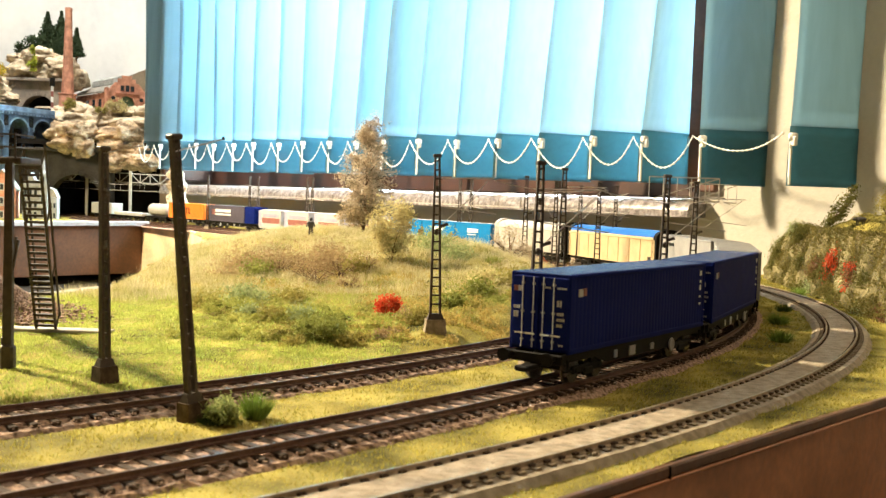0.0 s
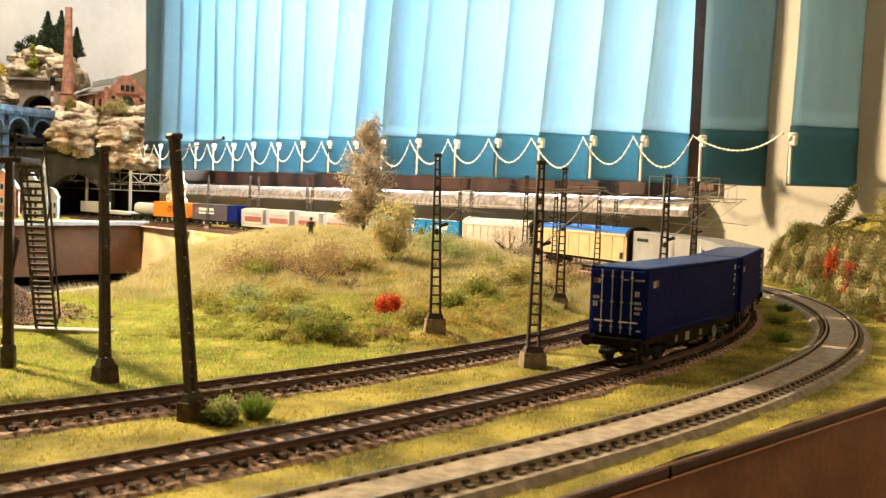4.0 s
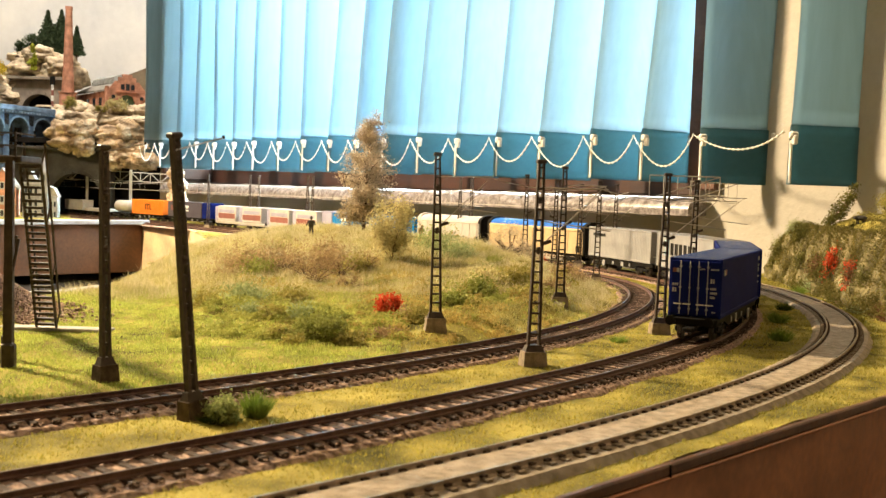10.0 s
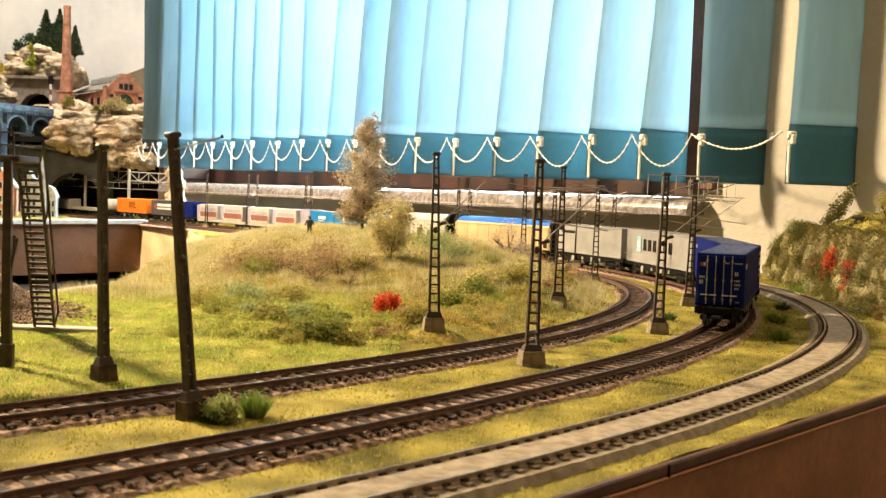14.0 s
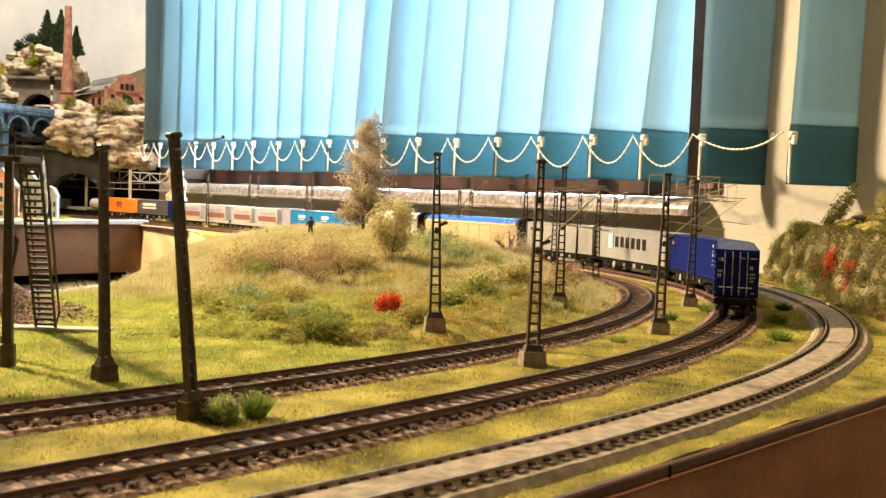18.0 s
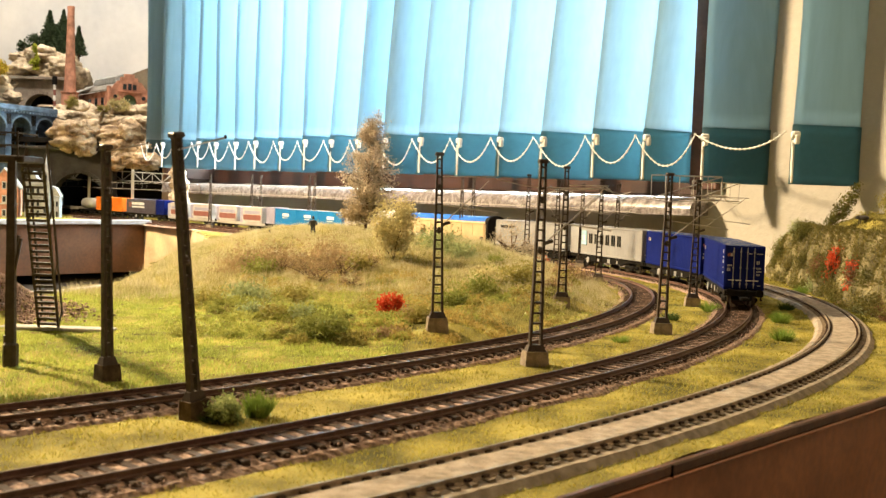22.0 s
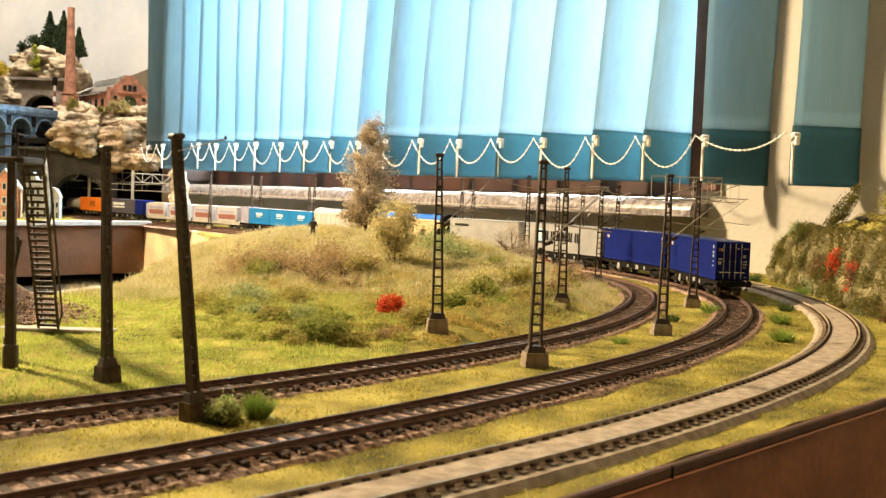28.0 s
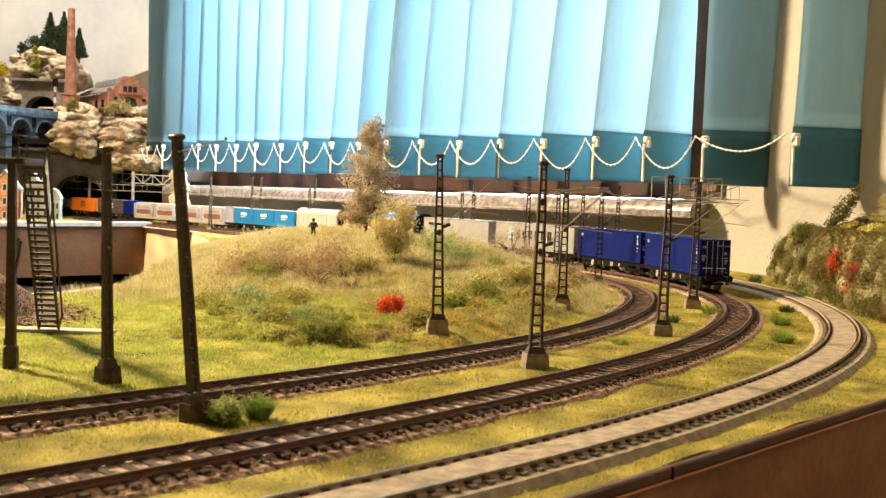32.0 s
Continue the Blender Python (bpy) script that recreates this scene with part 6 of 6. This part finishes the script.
LIME = foliage_mat("lime_foliage", (0.30, 0.36, 0.04), (0.60, 0.62, 0.10))


def conifer(x, y, z, h, r, seed):
    rng = np.random.RandomState(seed)
    root = thing("conifer", pose(x, y, z), "dark green model conifer on the crag", "tree", "conifers on the crag")
    part("trunk", Shape().tube((0, 0, -0.01), (0, 0, h * 0.9), 0.003, 6, 0.0006), BARK, root)
    n = 5200
    q = rng.rand(n) ** 1.3
    lay = np.floor(q * 13) / 13
    w = r * (1 - q) * (0.75 + 0.35 * ((q - lay) * 13 < 0.45)) * np.sqrt(rng.rand(n))
    a = rng.uniform(0, 6.283, n)
    part("crown", leaf_cloud(np.stack([np.cos(a) * w, np.sin(a) * w, 0.01 + q * (h - 0.01)], 1), 0.0046, rng, 0.4), CONIFER, root)


for i, (x, z, h, r) in enumerate(((-1.112, 0.415, 0.130, 0.044), (-1.078, 0.415, 0.134, 0.044), (-1.102, 0.425, 0.085, 0.044), (-1.062, 0.42, 0.085, 0.030), (-1.035, 0.42, 0.085, 0.022), (-1.135, 0.42, 0.07, 0.028))):
    conifer(x, 2.85 + 0.01 * (i % 3), z, h, r, 200 + i)
shrub("dark_shrub", -1.155, 2.84, 0.020, 0.050, CONIFER, "dark rounded shrub on the crag", 211, n=1200, k=14, leaf=0.003, z=0.425)
shrub("dark_shrub", -1.175, 2.83, 0.015, 0.035, CONIFER, "dark rounded shrub on the crag", 212, n=900, k=12, leaf=0.003, z=0.42)
shrub("lime_shrub", -1.076, 2.66, 0.012, 0.070, LIME, "upright lime green shrub on the crag", 213, n=1500, k=16, leaf=0.003, z=0.362, taper=0.8)
shrub("yellow_shrub", -1.150, 2.63, 0.022, 0.026, YELLOW_FLOWER, "yellow flowering shrub on the rocks", 214, n=1200, k=12, leaf=0.003, z=0.345)
shrub("dark_shrub", -0.978, 2.66, 0.014, 0.038, OLIVE, "olive shrub beside the chimney", 215, n=900, k=12, leaf=0.0025, z=0.265)
shrub("fan_palm", -0.848, 2.64, 0.022, 0.030, PALE, "pale spiky shrub before the factory gate", 216, n=500, k=14, leaf=0.004, z=0.262)
shrub("dark_shrub", -0.885, 2.63, 0.012, 0.014, OLIVE, "small olive shrub on the cliff", 217, n=400, k=8, leaf=0.003, z=0.258)
shrub("dark_shrub", -0.99, 2.90, 0.02, 0.10, CONIFER, "dark tree behind the chimney", 218, n=900, k=14, leaf=0.003, z=0.275)

# factory
GATE = mat("green_factory_gate", (0.07, 0.12, 0.06), 0.7, 0, 0.2, 80, 0.2)
GLAZE = mat("grey_skylight_glass", (0.36, 0.37, 0.36), 0.25, 0, 0.15, 60, 0.05)
fac = thing("factory", pose(-0.856, 2.74, 0.262, 0, 0, 40) @ Matrix.Scale(1.06, 4), "red brick model factory with stepped gable and skylight", "factory")
W, HE, HT = 0.056, 0.052, 0.098
gable = [(-W, 0), (-0.020, 0), (-0.020, 0.030), (-0.014, 0.043), (0, 0.048), (0.014, 0.043), (0.020, 0.030), (0.020, 0), (W, 0), (W, HE + 0.012), (W - 0.007, HE + 0.012), (W - 0.007, HE + 0.004), (0.030, 0.080), (0.022, 0.080), (0.022, 0.090),
         (0.012, 0.090), (0.012, HT), (-0.012, HT), (-0.012, 0.090), (-0.022, 0.090), (-0.022, 0.080), (-0.030, 0.080), (-W + 0.007, HE + 0.004), (-W + 0.007, HE + 0.012), (-W, HE + 0.012)]
part("gable_wall", Shape().prism(gable, 1, -0.004, 0.004), BRICK, fac, "stepped red brick gable")
part("side_wall", Shape().box((-W + 0.004, 0.10, HE / 2), (0.006, 0.19, HE)), BRICK, fac)
part("side_wall", Shape().box((W - 0.004, 0.10, HE / 2), (0.006, 0.19, HE)), BRICK, fac)
for sg in (-1, 1):
    a, b = Vector((sg * (W + 0.004), 0, HE)), Vector((0, 0, 0.084))
    part("roof", Shape().add([(a.x, 0.004, a.z), (a.x, 0.2, a.z), (0, 0.2, b.z), (0, 0.004, b.z), (a.x, 0.004, a.z + 0.004), (a.x, 0.2, a.z + 0.004), (0, 0.2, b.z + 0.004), (0, 0.004, b.z + 0.004)],
                             [(0, 1, 2, 3), (7, 6, 5, 4), (0, 4, 5, 1), (2, 6, 7, 3), (0, 3, 7, 4), (1, 5, 6, 2)]), ROOFING, fac, "grey sheet roof")
part("skylight", Shape().prism([(-0.022, 0.078), (0.022, 0.078), (0.022, 0.092), (0, 0.102), (-0.022, 0.092)], 1, 0.03, 0.17), GLAZE, fac, "long glazed skylight")
part("gate", Shape().box((0, 0.002, 0.024), (0.040, 0.002, 0.048)), GATE, fac, "green arched gate")
for x in (-0.013, 0, 0.013):
    part("window", Shape().box((x, -0.0045, 0.066), (0.009, 0.002, 0.016 if x == 0 else 0.013)), GLASS_DARK, fac, "dark arched window")
for sg in (-1, 1):
    part("window", Shape().box((sg * 0.037, -0.0045, 0.016), (0.009, 0.002, 0.020)), GLASS_DARK, fac, "dark window")
    part("window", Shape().lathe([(0.005, 0), (0.005, 0.002)], (0, 0, 0), 12, Matrix.Translation((sg * 0.037, -0.0042, 0.040)) @ Matrix.Rotation(math.pi / 2, 4, "X")), GLASS_DARK, fac, "round dark window")
    part("pilaster", Shape().box((sg * (W - 0.003), -0.006, 0.032), (0.008, 0.006, 0.066), 0.0008), BRICK, fac)
part("cornice", Shape().box((0, -0.0055, 0.054), (0.062, 0.004, 0.003), 0.0005), BRICK, fac)
for i in range(4):
    part("window", Shape().box((-W - 0.0002, 0.03 + i * 0.042, 0.026), (0.002, 0.014, 0.022)), GLASS_DARK, fac, "dark side window")
chim = thing("chimney_stack", pose(-0.995, 2.69, 0.262) @ Matrix.Diagonal((0.84, 0.84, 1.0, 1.0)), "tall tapered red brick factory chimney", "chimney")
part("plinth", Shape().box((0, 0, 0.022), (0.040, 0.040, 0.044), 0.001).box((0, 0, 0.046), (0.044, 0.044, 0.005), 0.001), BRICK, chim)
part("shaft", Shape().lathe([(0.0195, 0.048), (0.0155, 0.12), (0.0104, 0.262)], (0, 0, 0), 10), BRICK, chim)
part("rim", Shape().lathe([(0.0098, 0.258), (0.0115, 0.262), (0.0115, 0.270), (0.008, 0.270)], (0, 0, 0), 10), BRICK, chim)
sig = thing("signal_post", pose(-1.022, 2.655, 0.255), "red and white banded signal post", "signal")
for i in range(5):
    part("band", Shape().tube((0, 0, 0.014 * i), (0, 0, 0.014 * (i + 1)), 0.0035, 8), RED_STRIPE if i % 2 else LETTER_WHITE, sig)
part("head", Shape().box((0, 0, 0.080), (0.012, 0.006, 0.022), 0.001), WAGON_BLACK, sig)


# viaduct
STONE_PALE = mat("pale_blue_viaduct_stone", (0.19, 0.28, 0.41), 0.85, 0, 0.3, 60, 0.5, 500)
def viaduct():
    v = thing("viaduct", pose(-0.962, 2.515, 0.004, 0, 0, 66), "blue-grey stone arched railway viaduct", "bridge")
    B = 0.074
    for i in range(5):
        x1 = -i * B
        x0 = x1 - B
        part("arch", Shape().prism(arch_outline(x0, x1, 0.06, 0.232, x0 + 0.009, x1 - 0.009, 0.191), 1, 0, 0.05), STONE_BLUE, v, "stone arch bay")
        c = (x0 + x1) / 2
        ring = [(c - r * math.cos(q), 0.191 + r * math.sin(q)) for r, qs in ((0.0280, np.linspace(0, math.pi, 13)), (0.0325, np.linspace(math.pi, 0, 13))) for q in qs]
        part("arch_ring", Shape().prism(ring, 1, -0.0025, 0.001), STONE_PALE, v, "raised pale ring of arch stones")
        for j in (-1, 0, 1):
            part("slot", Shape().box((x1 + j * 0.0045, -0.001, 0.213), (0.0024, 0.002, 0.024)), GLASS_DARK, v, "dark recessed slot")
        for j in range(8):
            part("corbel", Shape().box((x0 + 0.004 + j * B / 8, -0.003, 0.231), (0.0048, 0.006, 0.006), 0.0005), STONE_PALE, v)
    part("parapet", Shape().box((-0.185, 0.0, 0.241), (0.37, 0.008, 0.012), 0.001), STONE_PALE, v)
    part("deck", Shape().box((-0.185, 0.025, 0.236), (0.37, 0.05, 0.004)), STONE_BLUE, v)


viaduct()
# Black board: shade behind the arches put into the colour.
solid("valley_back", Shape().box((-1.24, 2.56, 0.12), (0.5, 0.01, 0.28)), BLACK, "black board standing for the shade behind the viaduct", "backdrop", kind="structure")


# town houses
CHURCH_WHITE = mat("greyed_white_church_plaster", (0.25, 0.255, 0.265), 0.8, 0, 0.15, 60, 0.2, 500)


def church():
    c = thing("church", pose(-0.792, 2.02, -0.004, 0, 0, 10), "white model church with slender spire", "church")
    part("tower", Shape().box((0, 0, 0.038), (0.017, 0.017, 0.076), 0.0006), CHURCH_WHITE, c)
    part("belfry", Shape().box((0, 0, 0.086), (0.014, 0.014, 0.022), 0.0006), CHURCH_WHITE, c)
    part("spire", Shape().lathe([(0.0085, 0.097), (0.006, 0.104), (0.0062, 0.109), (0.003, 0.118), (0.0005, 0.136)], (0, 0, 0), 8), CHURCH_WHITE, c, "pale slender spire")
    part("facade", Shape().prism([(-0.040, 0), (-0.0087, 0), (-0.0087, 0.080), (-0.018, 0.084), (-0.0245, 0.098), (-0.031, 0.084), (-0.040, 0.080)], 1, 0.0, 0.03), CHURCH_WHITE, c, "white gabled front")
    part("wing", Shape().prism([(0.0087, 0), (0.025, 0), (0.025, 0.048), (0.0087, 0.052)], 1, 0.002, 0.03), CHURCH_WHITE, c, "white side wing")
    part("wing_roof", Shape().prism([(0.0087, 0.0525), (0.027, 0.0485), (0.018, 0.066), (0.0087, 0.070)], 1, 0.001, 0.032), ROOFING, c, "grey pitched roof")
    for z in (0.018, 0.044, 0.066, 0.086):
        part("window", Shape().box((0, -0.009, z), (0.005, 0.001, 0.011)), GLASS_DARK, c)
    for x in (-0.034, -0.0245, -0.015):
        for z in (0.014, 0.036, 0.060):
            part("window", Shape().box((x, -0.0006, z), (0.0048, 0.0012, 0.013), 0.0004), GLASS_DARK, c)
    for x in (0.0135, 0.0205):
        for z in (0.014, 0.034):
            part("window", Shape().box((x, 0.0014, z), (0.0036, 0.0012, 0.010), 0.0004), GLASS_DARK, c)
    for z in (0.025, 0.048, 0.072):
        part("cornice", Shape().box((-0.0244, -0.0009, z), (0.031, 0.0018, 0.0018), 0.0003), CHURCH_WHITE, c)
    part("parapet", Shape().box((0, 0, 0.0765), (0.019, 0.019, 0.002), 0.0004), CHURCH_WHITE, c)


church()


def house(x, y, w, h, wall_m, roof_m, label, rz):
    o = thing("town_house", pose(x, y, -0.004, 0, 0, rz), label, "house", "town houses")
    part("house_wall", Shape().prism([(-w / 2, 0), (w / 2, 0), (w / 2, h * 0.66), (0, h), (-w / 2, h * 0.66)], 1, 0, w * 1.1), wall_m, o)
    for sg in (-1, 1):
        part("roof", Shape().add([(sg * (w / 2 + 0.003), -0.003, h * 0.63), (sg * (w / 2 + 0.003), w * 1.1 + 0.003, h * 0.63), (0, w * 1.1 + 0.003, h + 0.003), (0, -0.003, h + 0.003),
                                  (sg * (w / 2 + 0.003), -0.003, h * 0.63 - 0.003), (sg * (w / 2 + 0.003), w * 1.1 + 0.003, h * 0.63 - 0.003), (0, w * 1.1 + 0.003, h), (0, -0.003, h)],
                                 [(0, 1, 2, 3), (7, 6, 5, 4), (0, 4, 5, 1), (2, 6, 7, 3), (0, 3, 7, 4), (1, 5, 6, 2)]), roof_m, o)
    for r_ in range(3):
        for c_ in (-1, 0, 1):
            if r_ == 2 and c_:
                continue
            fr = part("window", Shape().box((c_ * w * 0.29, -0.0008, h * (0.14 + 0.27 * r_)), (w * 0.17, 0.0016, h * 0.15)), PLASTER_WHITE, o, "white-framed window")
            part("pane", Shape().box((c_ * w * 0.29, -0.0018, h * (0.14 + 0.27 * r_)), (w * 0.11, 0.0008, h * 0.11)), GLASS_DARK, fr)
    part("string_course", Shape().box((0, -0.001, h * 0.32), (w, 0.002, 0.002)), PLASTER_WHITE, o)


house(-0.866, 2.0, 0.050, 0.100, BRICK, ROOFING, "red brick town house with white windows", 14)
house(-0.905, 2.04, 0.045, 0.090, BRICK, ROOFING, "red brick town house with white windows", 10)


# portal trusses over the far tracks
def truss(a, b, h, label):
    a, b, up = Vector(a), Vector(b), Vector((0, 0, h))
    t = thing("wire_gantry", pose(0, 0, 0), label, "gantry", "wire gantries")
    part("chord", Shape().line([a, b], 0.0011), WIRE, t)
    part("chord", Shape().line([a + up, b + up], 0.0011), WIRE, t)
    for i in range(4):
        p, q = a.lerp(b, i / 4), a.lerp(b, (i + 1) / 4)
        part("diagonal", Shape().line([p, q + up] if i % 2 else [p + up, q], 0.0009), WIRE, t)
        part("strut", Shape().line([p, p + up], 0.0009), WIRE, t)
    part("leg", Shape().box(((a.x), a.y, 0.052), (0.006, 0.004, 0.112), 0.0005), WIRE, t, "grey lattice leg")


truss((-0.857, 2.45, 0.082), (-0.752, 2.45, 0.082), 0.022, "light grey lattice wire gantry over the tracks")
truss((-0.722, 2.35, 0.082), (-0.632, 2.35, 0.080), 0.020, "light grey lattice wire gantry over the tracks")
truss((-0.955, 2.45, 0.082), (-0.875, 2.45, 0.082), 0.022, "light grey lattice wire gantry over the tracks")

# ---- signal bridge with stairs, in the fore ----
tower = thing("signal_bridge", pose(0, 0, 0), "dark steel signal bridge with platform and stairs", "signal bridge")
for x, y, w in ((-0.1820, 0.428, 0.0044), (-0.1930, 0.452, 0.0034)):
    part("leg_foot", Shape().box((x, y, 0.0), (w * 1.3, w * 1.1, 0.012), 0.001), STEEL_DARK, tower)
    part("leg", Shape().add([(x + i * w * q, y + j * w * q * 0.7, z) for z, q in ((0.004, 0.44), (0.0825, 0.33)) for i, j in ((-1, -1), (1, -1), (1, 1), (-1, 1))],
                            [(3, 2, 1, 0), (4, 5, 6, 7), (0, 1, 5, 4), (1, 2, 6, 5), (2, 3, 7, 6), (3, 0, 4, 7)]), STEEL_DARK, tower)
    part("strut", Shape().tube((x, y, 0.03), (x + 0.004, y, 0.05), 0.0007), STEEL_DARK, tower)
part("platform", Shape().box((-0.222, 0.444, 0.0835), (0.085, 0.022, 0.003), 0.0005), STEEL_DARK, tower)
for z in (0.0892, 0.0945):
    part("railing", Shape().line([(-0.264, 0.433, z), (-0.182, 0.433, z), (-0.182, 0.454, z)], 0.0004), STEEL_DARK, tower)
    part("railing", Shape().line([(-0.264, 0.454, z), (-0.196, 0.454, z)], 0.0004), STEEL_DARK, tower)
for x in (-0.262, -0.242, -0.222, -0.202, -0.182):
    part("railing_post", Shape().tube((x, 0.433, 0.084), (x, 0.433, 0.0952), 0.0005), STEEL_DARK, tower)
for x in (-0.215,):
    part("signal_lamp", Shape().lathe([(0.0022, 0), (0.0026, 0.002), (0.0026, 0.008), (0.0014, 0.0100)], (x, 0.446, 0.0860), 10), STEEL_DARK, tower, "dark round signal lamp housing")
LT, RT, LB, RB = Vector((-0.1905, 0.458, 0.0825)), Vector((-0.1812, 0.458, 0.0825)), Vector((-0.2150, 0.541, -0.0042)), Vector((-0.2045, 0.541, -0.0042))
part("stringer", Shape().line([LT, LB], 0.0008, 6), STEEL_DARK, tower)
part("stringer", Shape().line([RT, RB], 0.0008, 6), STEEL_DARK, tower)
for i in range(27):
    q = (i + 0.7) / 27.5
    a, b = LT.lerp(LB, q), RT.lerp(RB, q)
    part("tread", Shape().add([tuple(p + Vector((0, d, z))) for p in (a, b) for d, z in ((-0.0022, 0), (0.0022, 0), (0.0022, 0.0012), (-0.0022, 0.0012))],
                              [(0, 1, 2, 3), (7, 6, 5, 4), (0, 4, 5, 1), (1, 5, 6, 2), (2, 6, 7, 3), (3, 7, 4, 0)]), STEEL_DARK, tower)
up = Vector((0.0030, -0.003, 0.0085))
for a, b in ((LT, LB), (RT, RB)):
    part("handrail", Shape().line([a + up, b + up], 0.0006, 6), STEEL_DARK, tower)
    for q in (0.02, 0.33, 0.66, 0.98):
        part("handrail_post", Shape().line([a.lerp(b, q), a.lerp(b, q) + up], 0.0005, 5), STEEL_DARK, tower)
PATHM = mat("pale_grey_path", (0.42, 0.40, 0.36), 0.9, 0, 0.2, 120, 0.4)
solid("path", Shape().box((-0.228, 0.543, -0.0040), (0.105, 0.011, 0.0018), 0.0004), PATHM, "narrow pale grey path below the stairs", "path", kind="structure")
rg = np.random.RandomState(301)
heap = Shape()
hx, hy = rg.normal(-0.262, 0.019, 5200), rg.normal(0.590, 0.024, 5200)
hx, hy = hx[(hy > 0.552) & ~in_pit(hx, hy)], hy[(hy > 0.552) & ~in_pit(hx, hy)]
for x, y, z in zip(hx, hy, ground_height(hx, hy)):
    heap.box((x, y, z + 0.0004), tuple(rg.uniform(0.0008, 0.0024, 3)))
solid("gravel_heap", heap, BALLAST, "heap of brown gravel beside the stairs", "gravel", kind="stuff")

# small figures
COAT = mat("dark_figure_paint", (0.05, 0.045, 0.05), 0.7, 0, 0.2, 300, 0.1)
fig = Shape().tube((-0.0014, 0, 0), (-0.0010, 0, 0.0090), 0.0011, 6).tube((0.0022, 0.0006, 0), (0.0010, 0, 0.0090), 0.0011, 6).box((0, 0, 0.0122), (0.0052, 0.0032, 0.0068), 0.0008)
fig.tube((-0.0026, 0, 0.0150), (-0.0044, -0.0008, 0.0100), 0.0007, 5).tube((0.0026, 0, 0.0150), (0.0042, -0.001, 0.0105), 0.0007, 5).ball((0, 0, 0.0178), (0.0016, 0.0016, 0.0019), 8)
solid("figurine", fig, COAT, "small dark painted figurine standing on the hill", "figurine", m=pose(-0.131, 1.01, float(ground_height(-0.131, 1.01)) - 0.0005))
STRAW = mat("straw_yellow_paint", (0.50, 0.36, 0.16), 0.8, 0, 0.2, 300, 0.1)
for x, y, a in ((0.006, 1.08, 10), (0.013, 1.085, 60), (-0.025, 1.07, 20)):
    fg = Shape().tube((-0.001, 0, 0), (0, 0, 0.008), 0.0010, 6).tube((0.0022, 0, 0), (0.001, 0, 0.008), 0.0010, 6).box((0.0014, 0, 0.0108), (0.0048, 0.003, 0.006), 0.0007).ball((0.0028, 0, 0.0155), (0.0015, 0.0015, 0.0017), 8)
    solid("figurine", fg, STRAW, "small straw-coloured figurine standing on the hill", "figurine", m=pose(x, y, float(ground_height(x, y)) - 0.0005, 0, 0, a))
beast = Shape().ball((0, 0, 0.0062), (0.0058, 0.0058, 0.0026), 10).ball((-0.0066, 0, 0.0062), (0.0020, 0.0020, 0.0018), 8)
for x in (-0.0034, 0.0034):
    for y in (-0.0012, 0.0012):
        beast.tube((x, y, 0), (x, y, 0.0055), 0.0006, 5)
solid("boar_figurine", beast, COAT, "small dark boar figurine on the bank", "figurine", m=pose(0.402, 0.985, float(ground_height(0.402, 0.985)) - 0.0003, 0, 0, 15))
trip = Shape()
for a in (0.3, 2.4, 4.5):
    trip.tube((0.003 * math.cos(a), 0.003 * math.sin(a), 0), (0, 0, 0.009), 0.0003, 5)
solid("tripod", trip, COAT, "tiny dark tripod on the hill", "tripod", m=pose(-0.1825, 1.06, float(ground_height(-0.1825, 1.06))))


motions()
